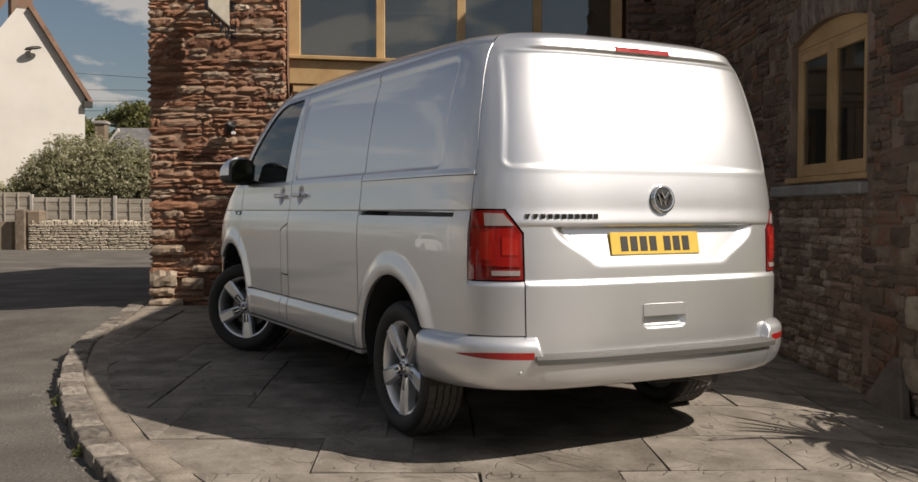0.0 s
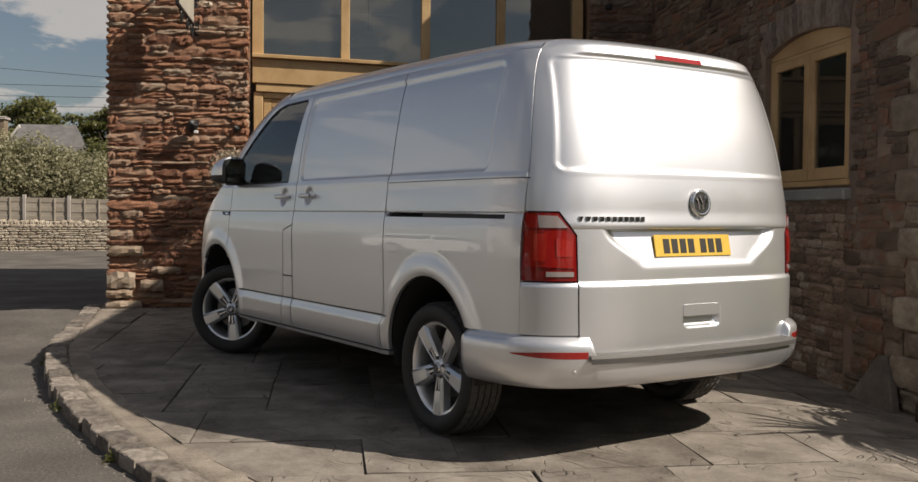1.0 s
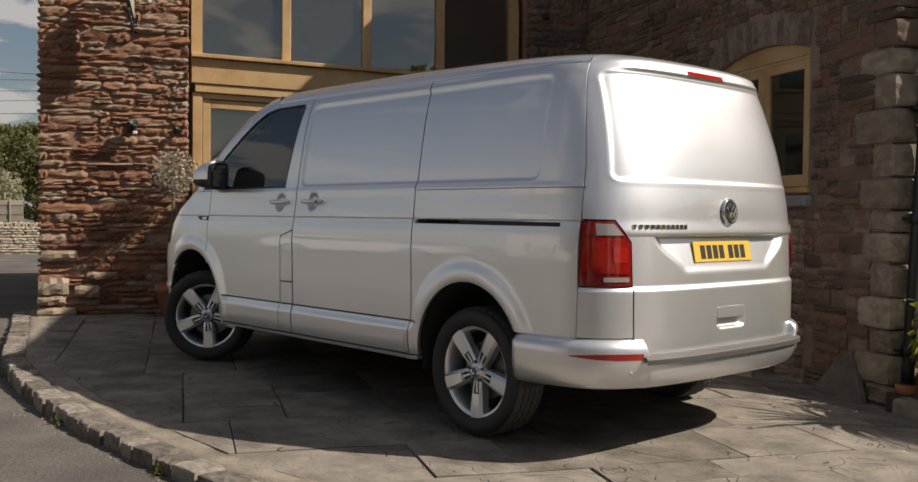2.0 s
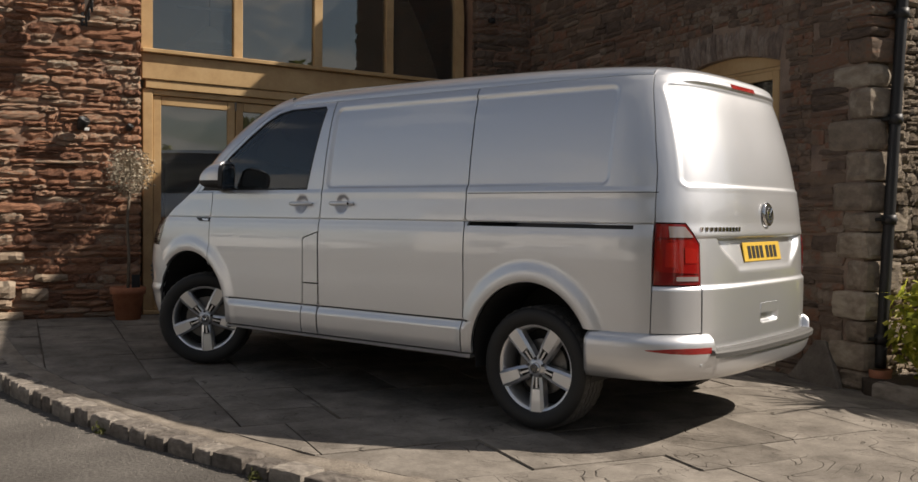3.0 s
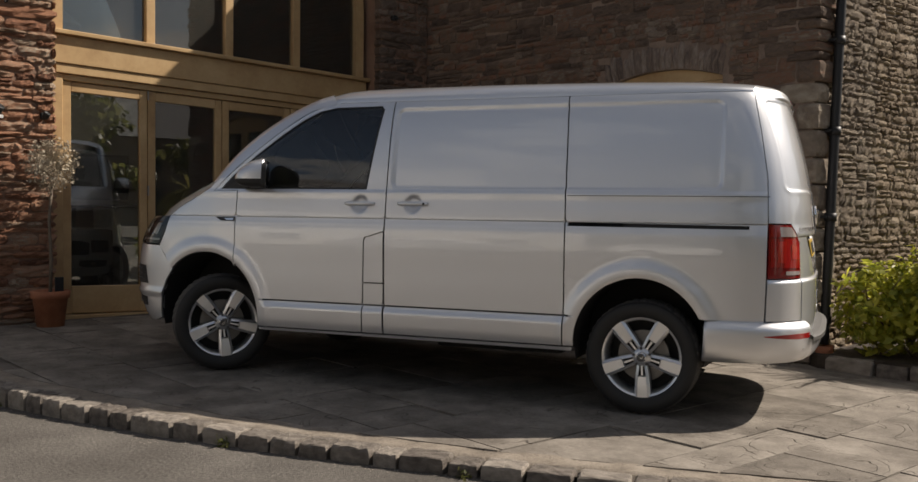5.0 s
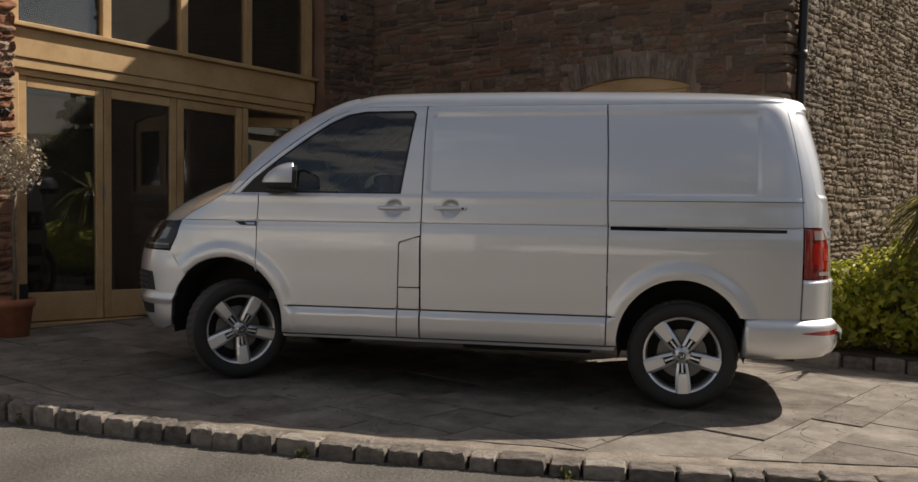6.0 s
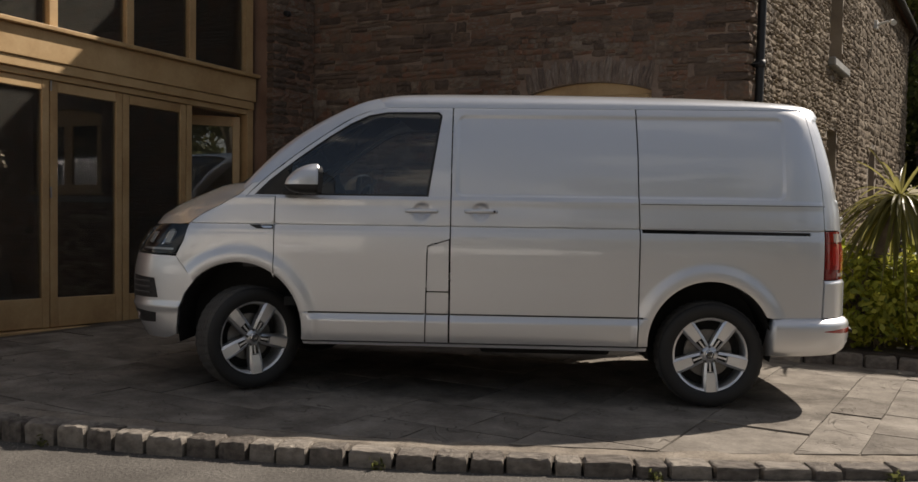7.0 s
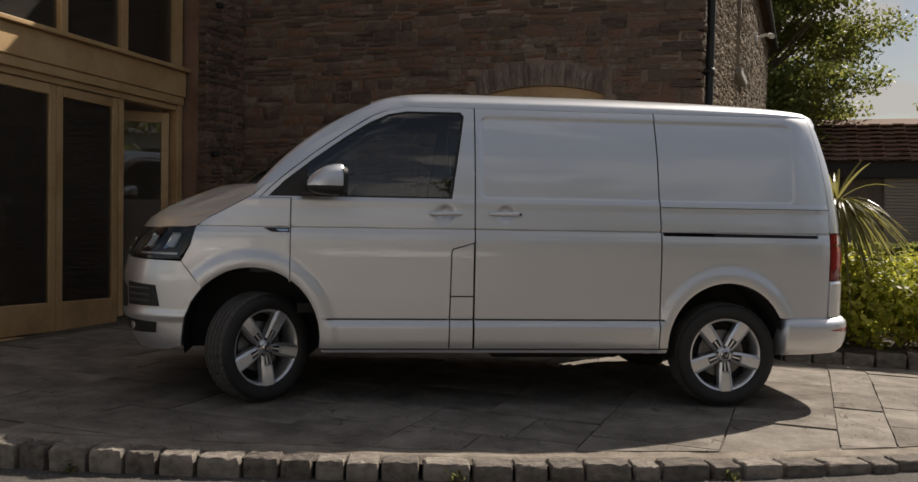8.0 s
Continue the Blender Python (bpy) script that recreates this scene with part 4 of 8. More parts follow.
for z in (0.985, 1.045):
    part("grille_bar", tube([NOSE.point(-0.48 + 0.96 * i / 20, z, 0.0) for i in range(21)], 0.006, 6), M_CHROME, grille)
intake = [(NOSE.s_x(0.66, 0.66), 0.615), (NOSE.s_x(0.70, 0.66), 0.63), (NOSE.s_x(0.70, 0.78), 0.755), (NOSE.s_x(0.60, 0.78), 0.785)]
part("lower_intake", skin(intake + [(-s, z) for s, z in intake[::-1]], lambda s, z, off=0.0: nose_point(s, z, off + 0.003), 0.03, depth=0.03), M_BLACK, front_bumper, "black lower air intake")
for side in (-1, 1):
    sl = ring_outline(NOSE, [("y", 3.632, 0.640), ("y", 3.66, 0.775), ("x", 0.715, 0.79), ("x", 0.715, 0.640)], side)
    side_intake = part("side_intake", skin(sl, lambda s, z, off=0.0: nose_point(s, z, off + 0.003), 0.02, depth=0.02), M_BLACK, front_bumper, "black side grille")
    for z in (0.675, 0.712, 0.749):
        s0, s1 = NOSE.s_y(3.69, z, side), NOSE.s_x(0.73, z) * side
        part("intake_slat", tube([nose_point(s0 + (s1 - s0) * i / 8, z, 0.006) for i in range(9)], 0.007, 6), M_DASH, side_intake, "dark grey slat")
    fs = ring_outline(NOSE, [("y", 3.655, 0.475), ("y", 3.650, 0.545), ("x", 0.60, 0.56), ("x", 0.58, 0.49), ("x", 0.68, 0.465)], side)
    fog = part("fog_lamp", skin(fs, lambda s, z, off=0.0: nose_point(s, z, off + 0.003), 0.02, depth=0.02), M_BLACK, front_bumper, "fog lamp in a black recess")
    c = NOSE.point(NOSE.s_x(0.735, 0.51) * side, 0.512, 0.004)
    nrm = (NOSE.point(NOSE.s_x(0.735, 0.51) * side, 0.512, 0.1) - c).normalized()
    part("fog_lens", lathe([(0.0001, 0.006), (0.024, 0.005), (0.030, 0.0)], Matrix.Translation(c) @ nrm.to_track_quat("Z", "Y").to_matrix().to_4x4(), 20), M_CLEAR, fog, smooth=True)
    hs = ring_outline(NOSE, [("y", 3.512, 0.936), ("y", 3.455, 1.03), ("y", 3.405, 1.138), ("y", 3.60, 1.138), ("y", 3.70, 1.12), ("x", 0.52, 1.09), ("x", 0.52, 0.955), ("y", 3.72, 0.936)], side)
    hl = part("headlamp", skin(hs, plain_nose := (lambda s, z, off=0.0: NOSE.point(s, z, off)), 0.02, depth=0.03, off=-0.028), M_BLACK, van, "clear headlamp with chrome reflectors")
    part("headlamp_glass", skin(hs, plain_nose, 0.02, gap=0.001, depth=0.026, off=0.003), M_LAMPGLASS, hl, "clear lamp glass", smooth=True)
    for (k, v, z0), w2, h2 in ((("y", 3.560, 1.048), 0.040, 0.050), (("y", 3.70, 1.045), 0.040, 0.045)):
        s0 = NOSE.s_y(v, z0, side)
        part("reflector_bowl", skin([(s0 - w2, z0 - h2), (s0 + w2, z0 - h2), (s0 + w2, z0 + h2), (s0 - w2, z0 + h2)], lambda s, z, off=0.0, s0=s0, z0=z0: NOSE.point(s, z, off - 0.024 + 0.25 * ((s - s0) ** 2 + (z - z0) ** 2) / 0.05), 0.012, gap=0, depth=0.003), M_CHROME, hl, "chrome reflector", smooth=True)
        part("lamp_module", skin([(s0 - w2 * 0.62, z0 - h2 * 0.75), (s0 + w2 * 0.62, z0 - h2 * 0.75), (s0 + w2 * 0.62, z0 + h2 * 0.75), (s0 - w2 * 0.62, z0 + h2 * 0.75)], plain_nose, 0.012, gap=0, depth=0.006, off=-0.008), M_LED, hl, "bright lamp module", smooth=True)
    s0, s1 = NOSE.s_y(3.53, 0.97, side), NOSE.s_y(3.78, 0.975, side)
    part("running_light", skin([(s0, 0.962), (s1, 0.965), (s1, 0.978), (s0, 0.975)], plain_nose, 0.02, gap=0, depth=0.006, off=-0.012), M_LED, hl, "white running light strip", smooth=True)

# ---- the van: inside and underneath ----
sh = bmesh.new()
for x0, x1, y0, y1, z0, z1 in ((-0.54, 0.54, -0.82, 3.55, 0.36, 0.60), (-0.86, 0.86, 0.47, 2.58, 0.38, 0.62), (-0.80, 0.80, -0.78, -0.44, 0.37, 0.60), (-0.83, 0.83, -0.64, 1.56, 0.84, 1.30), (-0.74, 0.74, -0.58, 1.56, 1.30, 1.88), (-0.80, 0.80, 2.82, 3.42, 0.92, 1.10)):
    add_box(sh, x0, x1, y0, y1, z0, z1)
body = part("inner_shell", sh, M_DARK, van, "dark load space and underbody")
part("rear_axle", tube([(-0.62, 0, 0.30), (0.62, 0, 0.30)], 0.045, 10), M_CALIPER, van, "grey axle")
part("front_axle", tube([(-0.62, 3.0, 0.34), (0.62, 3.0, 0.34)], 0.035, 10), M_CALIPER, van, "grey axle")
part("exhaust_pipe", tube([(0.10, 1.2, 0.30), (0.12, 0.3, 0.30), (0.30, -0.35, 0.33), (0.42, -0.84, 0.31)], 0.028, 10), M_CALIPER, van, "grey exhaust pipe")
part("silencer", box(0.16, 0.46, -0.70, -0.42, 0.27, 0.36, 0.03, 2), M_DARK, van, "grey silencer")
part("fuel_tank", box(-0.5, -0.1, 0.6, 1.5, 0.26, 0.38, 0.03, 2), M_DARK, van, "dark tank")
db = bmesh.new()
add_prism(db, [(2.72, 0.85), (3.10, 0.85), (3.16, 1.25), (2.98, 1.345), (2.82, 1.33), (2.70, 1.22)], "x", -0.76, 0.76)
part("dashboard", db, M_DASH, van, "dark grey dashboard")
for x in (-0.42, 0.42):
    seat = bmesh.new()
    add_box(seat, x - 0.25, x + 0.25, 1.78, 2.32, 0.72, 0.92, 0.05, 3)
    add_prism(seat, [(1.66, 0.90), (1.84, 0.88), (1.72, 1.50), (1.62, 1.50)], "x", x - 0.23, x + 0.23)
    add_box(seat, x - 0.13, x + 0.13, 1.60, 1.69, 1.53, 1.72, 0.035, 3)
    add_tube(seat, [(x - 0.06, 1.65, 1.48), (x - 0.06, 1.645, 1.56)], 0.008)
    add_tube(seat, [(x + 0.06, 1.65, 1.48), (x + 0.06, 1.645, 1.56)], 0.008)
    part("cab_seat", seat, M_SEAT, van, "black cloth cab seat")
sw = bmesh.new()
sm = Matrix.Translation((0.42, 2.52, 1.25)) @ pose(0, 0, 0, -62, 0, 0)
add_tube(sw, [sm @ Vector((0.19 * math.cos(a), 0.19 * math.sin(a), 0)) for a in (i * math.tau / 32 for i in range(33))], 0.016, 8)
for a in (0.3, math.pi - 0.3, -math.pi / 2):
    add_tube(sw, [sm @ Vector((0, 0, -0.02)), sm @ Vector((0.18 * math.cos(a), 0.18 * math.sin(a), 0))], 0.018, 6)
add_lathe(sw, [(0.0001, 0.02), (0.055, 0.01), (0.06, -0.03)], sm, 16)
add_tube(sw, [sm @ Vector((0, 0, -0.02)), (0.42, 2.85, 1.08)], 0.03, 8)
part("steering_wheel", sw, M_BLACK, van, "black steering wheel")
part("cab_floor", box(-0.84, 0.84, 1.57, 2.80, 0.60, 0.66), M_DARK, van)
part("bulkhead", box(-0.72, 0.72, 1.562, 1.60, 0.64, 1.88), M_LINER, van, "pale grey bulkhead lining")
part("headliner", box(-0.66, 0.66, 1.60, 2.10, 1.885, 1.905), M_LINER, van, "pale grey roof lining")


# ---- the van: wheels ----
def wheel_part(name, m, parent):
    """A road wheel, built round its own x axis; its face looks to -x."""
    hub = empty(name)
    hub.parent = parent
    hub.matrix_basis = m
    ax = pose(0, 0, 0, 0, -90, 0)
    tyre = lathe([(0.238, 0.005), (0.247, 0.020), (0.262, 0.030), (0.295, 0.036), (0.318, 0.030), (0.328, 0.022), (0.3335, 0.012), (0.329, 0.004), (0.329, -0.165), (0.32, -0.180), (0.30, -0.195), (0.25, -0.185), (0.238, -0.16)], ax, 72)
    rubber = part("tyre", tyre, M_RUBBER, hub, "black road tyre", smooth=True)
    # tread: five ribs round the tyre, the outer ones cut into blocks
    tread = bmesh.new()
    for ribn, (h0, h1) in enumerate(((0.013, -0.022), (-0.030, -0.060), (-0.068, -0.098), (-0.106, -0.136), (-0.144, -0.170))):
        edge_r = 0.3345 if ribn in (0, 4) else 0.3415
        n_b = 120
        rings_ = []
        for k in range(n_b):
            cut = 0.0045 if k % 3 == 0 else 0.0
            a_ = k * math.tau / n_b + 0.02 * ribn
            row_ = []
            for rr, hh in ((0.328, h0), (edge_r if ribn == 0 else 0.3412, h0), (0.3418 - cut, (h0 + h1) / 2), (edge_r if ribn == 4 else 0.3412, h1), (0.328, h1)):
                rr -= cut * (0.6 if rr > 0.33 else 0)
                row_.append(tread.verts.new(ax @ Vector((rr * math.cos(a_), rr * math.sin(a_), hh))))
            rings_.append(row_)
        for k in range(n_b):
            r0_, r1_ = rings_[k], rings_[(k + 1) % n_b]
            for j in range(4):
                tread.faces.new((r0_[j], r0_[j + 1], r1_[j + 1], r1_[j]))
    part("tread", tread, M_TREAD, hub, "dusty ribbed tread")
    part("rim", lathe([(0.250, 0.020), (0.256, 0.018), (0.256, 0.012), (0.250, 0.009), (0.230, 0.006), (0.224, -0.004), (0.219, -0.03), (0.215, -0.15), (0.243, -0.165)], ax, 64), M_ALLOY, hub, "silver alloy rim", smooth=True)
    part("brake_disc", lathe([(0.02, -0.075), (0.155, -0.075), (0.155, -0.10), (0.02, -0.10)], ax, 40), M_CALIPER, hub, "steel brake disc")
    part("wheel_back", lathe([(0.0001, -0.13), (0.230, -0.13)], ax, 32), M_DARK, hub, "dark brake shield")
    for k in range(5):
        a0 = math.pi / 2 + k * math.tau / 5
        sp = bmesh.new()

        def spoke_at(r, t, drop=0.0):
            d = 0.012 - 0.024 * (1 - min(r / 0.23, 1)) ** 1.3 - drop
            return (-d, math.cos(a0) * r - math.sin(a0) * t, math.sin(a0) * r + math.cos(a0) * t)

        def strip(lines):
            rows_ = [[sp.verts.new(spoke_at(*q)) for q in line] for line in lines]
            for a, b in zip(rows_, rows_[1:]):
                for i in range(len(a) - 1):
                    sp.faces.new((a[i], a[i + 1], b[i + 1], b[i]))
        # broad flat middle, ending in two slots and a thin bar towards the hub
        strip([[(0.248, -0.034), (0.248, 0.034)], [(0.18, -0.031), (0.18, 0.031)], [(0.118, -0.026), (0.118, 0.026)], [(0.112, -0.024, 0.018), (0.112, 0.024, 0.018)]])
        strip([[(0.112, -0.0065, 0.004), (0.112, 0.0065, 0.004)], [(0.045, -0.0055, 0.0), (0.045, 0.0055, 0.0)]])
        ob = part("spoke", sp, M_ALLOY, hub, "broad flat silver spoke face")
        for sg in (-1, 1):
            sp = bmesh.new()
            strip([[(0.249, 0.030 * sg, 0.002), (0.249, 0.033 * sg, -0.003), (0.249, 0.050 * sg, 0.010), (0.246, 0.053 * sg, 0.05)],
                   [(0.18, 0.027 * sg, 0.002), (0.18, 0.030 * sg, -0.003), (0.18, 0.046 * sg, 0.009), (0.18, 0.048 * sg, 0.05)],
                   [(0.116, 0.022 * sg, 0.002), (0.116, 0.025 * sg, -0.003), (0.116, 0.041 * sg, 0.008), (0.116, 0.043 * sg, 0.05)],
                   [(0.045, 0.013 * sg, 0.002), (0.045, 0.015 * sg, -0.001), (0.045, 0.031 * sg, 0.006), (0.045, 0.032 * sg, 0.05)]])
            part("spoke_rib", sp, M_ALLOY_S, hub, "satin grey spoke flank", smooth=False)
        sp = bmesh.new()
        strip([[(0.125, -0.026, 0.022), (0.125, 0.026, 0.022)], [(0.045, -0.018, 0.014), (0.045, 0.018, 0.014)]])
        part("spoke_slot", sp, M_DARK, hub, "dark spoke slots")
        bt = Matrix.Translation((0.004, math.cos(a0 + 0.63) * 0.052, math.sin(a0 + 0.63) * 0.052)) @ ax
        part("wheel_bolt", lathe([(0.0001, 0.012), (0.008, 0.012), (0.009, 0.0)], bt, 6), M_ALLOY_D, hub)
    part("hub_plate", lathe([(0.030, 0.000), (0.052, -0.004), (0.060, -0.03)], ax, 30), M_ALLOY_S, hub, smooth=True)
    cap = part("hub_cap", lathe([(0.0001, 0.016), (0.026, 0.014), (0.031, 0.008), (0.032, 0.0)], ax, 24), M_CHROME, hub, "chrome hub cap", smooth=True)
    part("cap_field", lathe([(0.0001, 0.0172), (0.024, 0.0160)], ax, 24), M_ALLOY_D, hub, "dark cap centre")
    emblem = bmesh.new()
    for a, b in (((-0.015, 0.010), (-0.005, -0.014)), ((-0.005, -0.014), (0.0, 0.0)), ((0.0, 0.0), (0.005, -0.014)), ((0.005, -0.014), (0.015, 0.010))):
        add_tube(emblem, [(-0.018, a[0], -a[1]), (-0.018, b[0], -b[1])], 0.0022, 5)
    part("cap_bars", emblem, M_CHROME, hub)
    return hub


for side in (-1, 1):
    turn = 0 if side < 0 else 180
    wheel_part("rear_wheel", Matrix.Translation((side * 0.905, 0.0, 0.341)) @ pose(0, 0, 0, 180 + 3 * side, 0, turn), van)
    wheel_part("front_wheel", Matrix.Translation((side * 0.895, 2.985, 0.388)) @ pose(0, 0, 0, 0, 0, 41 + turn) @ pose(0, 0, 0, 174, 0, 0), van)


# ---- ground, road, kerb ----
rng = random.Random(7)
# smooth kerb line
kx = spline([(-y, x) for x, y in KERB])


def kerb_x(y):
    return kx(-y)


# the road sheet, sunk under the bedding of the forecourt
bm = bmesh.new()
ring = [0, 13, 17, 22, 30, 45, 70, 120, 220, 420, 900, 2500]
cells = {-v for v in ring} | set(ring)
xs_g = sorted(cells | {-6.5 + 0.25 * i for i in range(60)})
ys_g = sorted(cells | {-1.75 + 0.25 * i for i in range(64)})
gv = {}
for ix, x in enumerate(xs_g):
    for iy, y in enumerate(ys_g):
        sunk = -1.2 < y < 11.2 and kerb_x(y) + 0.40 * math.hypot(1, (kerb_x(y + 0.1) - kerb_x(y - 0.1)) / 0.2) < x < 8.0
        gv[ix, iy] = bm.verts.new((x, y, -ROAD_DROP - 0.0002 * min(max(abs(x + 8) - 6, 0), 30) - 0.25 * sunk + 0.16 * (1 - ease(0.0, 2.7, math.hypot(x + 3.2, y - 11.0)))))
for ix in range(len(xs_g) - 1):
    for iy in range(len(ys_g) - 1):
        bm.faces.new((gv[ix, iy], gv[ix + 1, iy], gv[ix + 1, iy + 1], gv[ix, iy + 1]))
ground = tagged(obj("ground", bm, M_ROAD), "worn pale grey asphalt road round the forecourt", "road", kind="structure")

kerb_pts = []
y = 11.25
while y > -1.0:
    kerb_pts.append(Vector((kerb_x(y), y)))
    y -= 0.02
kerb_len = [0.0]
for a, b in zip(kerb_pts, kerb_pts[1:]):
    kerb_len.append(kerb_len[-1] + (b - a).length)


def on_kerb(s, out=0.0):
    """A point s metres along the kerb, out metres towards the road, and the direction there."""
    i = min(max(int(np.searchsorted(kerb_len, s)) - 1, 0), len(kerb_pts) - 2)
    t = (s - kerb_len[i]) / (kerb_len[i + 1] - kerb_len[i])
    p = kerb_pts[i].lerp(kerb_pts[i + 1], t)
    d = (kerb_pts[min(i + 8, len(kerb_pts) - 1)] - kerb_pts[max(i - 8, 0)]).normalized()
    n = Vector((d.y, -d.x))
    if n.x > 0:
        n = -n
    return p + n * out, d, n


# bedding under the flags, up to the buildings
bm = bmesh.new()
nb = 24
rows_b = []
yy = 11.2
while yy > -0.95:
    x0 = kerb_x(yy) + 0.05
    xs = [x0 + (8.0 - x0) * (i / nb) ** 1.3 for i in range(nb + 1)]
    rows_b.append([bm.verts.new((x, yy, ground_z(x, yy) - 0.013)) for x in xs])
    yy -= 0.25
for a, b in zip(rows_b, rows_b[1:]):
    for i in range(nb):
        bm.faces.new((a[i], a[i + 1], b[i + 1], b[i]))
pavement = tagged(obj("pavement", bm, M_JOINT, smooth=True), "riven grey flagstone forecourt with sandy joints", "pavement", kind="structure")

kerb = tagged(obj("kerb", box(-3.30, -3.10, 10.9, 11.2, -0.12, 0.06, 0.02), M_KERB), "rough dark kerb stones edging the forecourt", "kerb", kind="structure")


def lump(w, d, h, seed, rough=0.012):
    """A roughly squared stone with worn edges, lying on z = 0."""
    bm = bmesh.new()
    bmesh.ops.create_cube(bm, size=1.0)
    bmesh.ops.bevel(bm, geom=list(bm.edges), offset=0.13, segments=1, affect="EDGES")
    r = random.Random(seed)
    bmesh.ops.subdivide_edges(bm, edges=[e for e in bm.edges if e.calc_length() > 0.5], cuts=1)
    for v in bm.verts:
        v.co = Vector((v.co.x * w, v.co.y * d, (v.co.z + 0.5) * h))
        v.co += Vector((r.uniform(-1, 1), r.uniform(-1, 1), r.uniform(-0.6, 0.6))) * rough
    me = bpy.data.meshes.new("stone")
    bmesh.ops.recalc_face_normals(bm, faces=bm.faces)
    bm.to_mesh(me)
    bm.free()
    return me


def piece(name, me, mat, parent, m):
    """One stone, brick or slab of a larger piece of the setting, on shared mesh data."""
    if not me.materials:
        me.materials.append(mat)
    ob = new(name, me)
    ob.parent = parent
    ob.matrix_basis = m
    return ob


def sett(seed):
    """A squared kerb block with rounded, chipped upper edges; spans 1 x 1 x 1."""
    r = random.Random(seed)
    bm = bmesh.new()
    rows_ = []
    for z, out_ in ((0.0, 0.48), (0.55, 0.495), (0.86, 0.49), (0.965, 0.468), (1.0, 0.43)):
        row_ = []
        for k in range(20):
            a = math.tau * (k + 0.5) / 20
            cx, cy = math.cos(a), math.sin(a)
            p_ = 13.0
            rad = 1 / (abs(cx) ** p_ + abs(cy) ** p_) ** (1 / p_) * out_ * (1 + r.uniform(-0.025, 0.02))
            row_.append(bm.verts.new((rad * cx, rad * cy, z + (r.uniform(-0.035, 0.03) if z > 0.5 else 0))))
        rows_.append(row_)
    for a, b in zip(rows_, rows_[1:]):
        for k in range(20):
            bm.faces.new((a[k], a[(k + 1) % 20], b[(k + 1) % 20], b[k]))
    mid = bm.verts.new((r.uniform(-0.1, 0.1), r.uniform(-0.1, 0.1), 1.0 + r.uniform(-0.01, 0.03)))
    for k in range(20):
        bm.faces.new((rows_[-1][k], rows_[-1][(k + 1) % 20], mid))
    me = bpy.data.meshes.new("kerb_stone")
    bmesh.ops.recalc_face_normals(bm, faces=bm.faces)
    bm.to_mesh(me)
    bm.free()
    return me


# kerb stones
kerb_mesh = [sett(40 + i) for i in range(10)]
s = 0.25
k = 0
while s < kerb_len[-1] - 0.4:
    L = rng.uniform(0.14, 0.27)
    p, d, n = on_kerb(s + L / 2, -0.075)
    top = ground_z(p.x, p.y) + rng.uniform(-0.004, 0.010)
    m = Matrix.Translation((p.x, p.y, -ROAD_DROP - 0.06)) @ pose(0, 0, 0, rng.uniform(-1.5, 1.5), rng.uniform(-1.5, 1.5), math.degrees(math.atan2(d.y, d.x)) + rng.uniform(-2, 2)) @ Matrix.Diagonal((L - 0.010, rng.uniform(0.15, 0.185), top + ROAD_DROP + 0.06, 1))
    piece("kerb_stone", kerb_mesh[(k * 7) % 10], M_KERB, kerb, m)
    s += L
    k += 1

# sandy mortar band between the kerb and the flags
def edge_x(y, inset_):
    """x of the line inset_ metres inside the kerb."""
    sl = (kerb_x(y + 0.05) - kerb_x(y - 0.05)) / 0.1
    return kerb_x(y) + inset_ * math.hypot(1, sl)


bm = bmesh.new()
band = []
yy = 11.2
while yy > -0.95:
    row = []
    for j in range(7):
        x = edge_x(yy, 0.145 + 0.012 * noise.noise((yy * 5, 2.0, 0.0)) + 0.185 * j / 6)
        row.append(bm.verts.new((x, yy, ground_z(x, yy) - 0.004 - 0.022 * (j == 0) + 0.008 * noise.noise((x * 6, yy * 6, 1.0)) + 0.004 * noise.noise((x * 19, yy * 19, 3.0)))))
    band.append(row)
    yy -= 0.05
for a, b in zip(band, band[1:]):
    for j in range(6):
        bm.faces.new((a[j], a[j + 1], b[j + 1], b[j]))
part("mortar_band", bm, M_BAND, kerb, "sandy mortar band inside the kerb", smooth=True)

# grit swept up against the kerb
q = random.Random(77)
gv_, gf_ = [], []
for _ in range(1500):
    s_ = q.uniform(0.3, kerb_len[-1] - 0.5)
    o_ = abs(q.gauss(0, 0.07)) + 0.008
    p, d, n = on_kerb(s_, o_)
    w = q.uniform(0.003, 0.008)
    a = q.uniform(0, math.tau)
    b0 = len(gv_)
    z0 = -ROAD_DROP - 0.001
    for k in range(4):
        gv_.append((p.x + w * math.cos(a + k * 1.57) * q.uniform(0.6, 1.2), p.y + w * math.sin(a + k * 1.57) * q.uniform(0.6, 1.2), z0))
    gv_.append((p.x + q.uniform(-0.3, 0.3) * w, p.y + q.uniform(-0.3, 0.3) * w, z0 + w * q.uniform(0.5, 1.0)))
    gf_ += [(b0 + k, b0 + (k + 1) % 4, b0 + 4) for k in range(4)]
me = bpy.data.meshes.new("grit")
me.from_pydata(gv_, [], gf_)
me.materials.append(M_KERB)
grit = tagged(new("grit", me), "fine grey grit swept against the kerb", "gravel", kind="stuff")


# ---- the stone building ----
FRONT, RECESS, GABLE, ENDW = 10.58, 10.80, 2.90, 5.48
PIER0, PIER1, STRIP0 = -3.02, -1.56, 2.17
EAVE, RIDGE, RIDGE_Y = 5.6, 6.86, 7.95
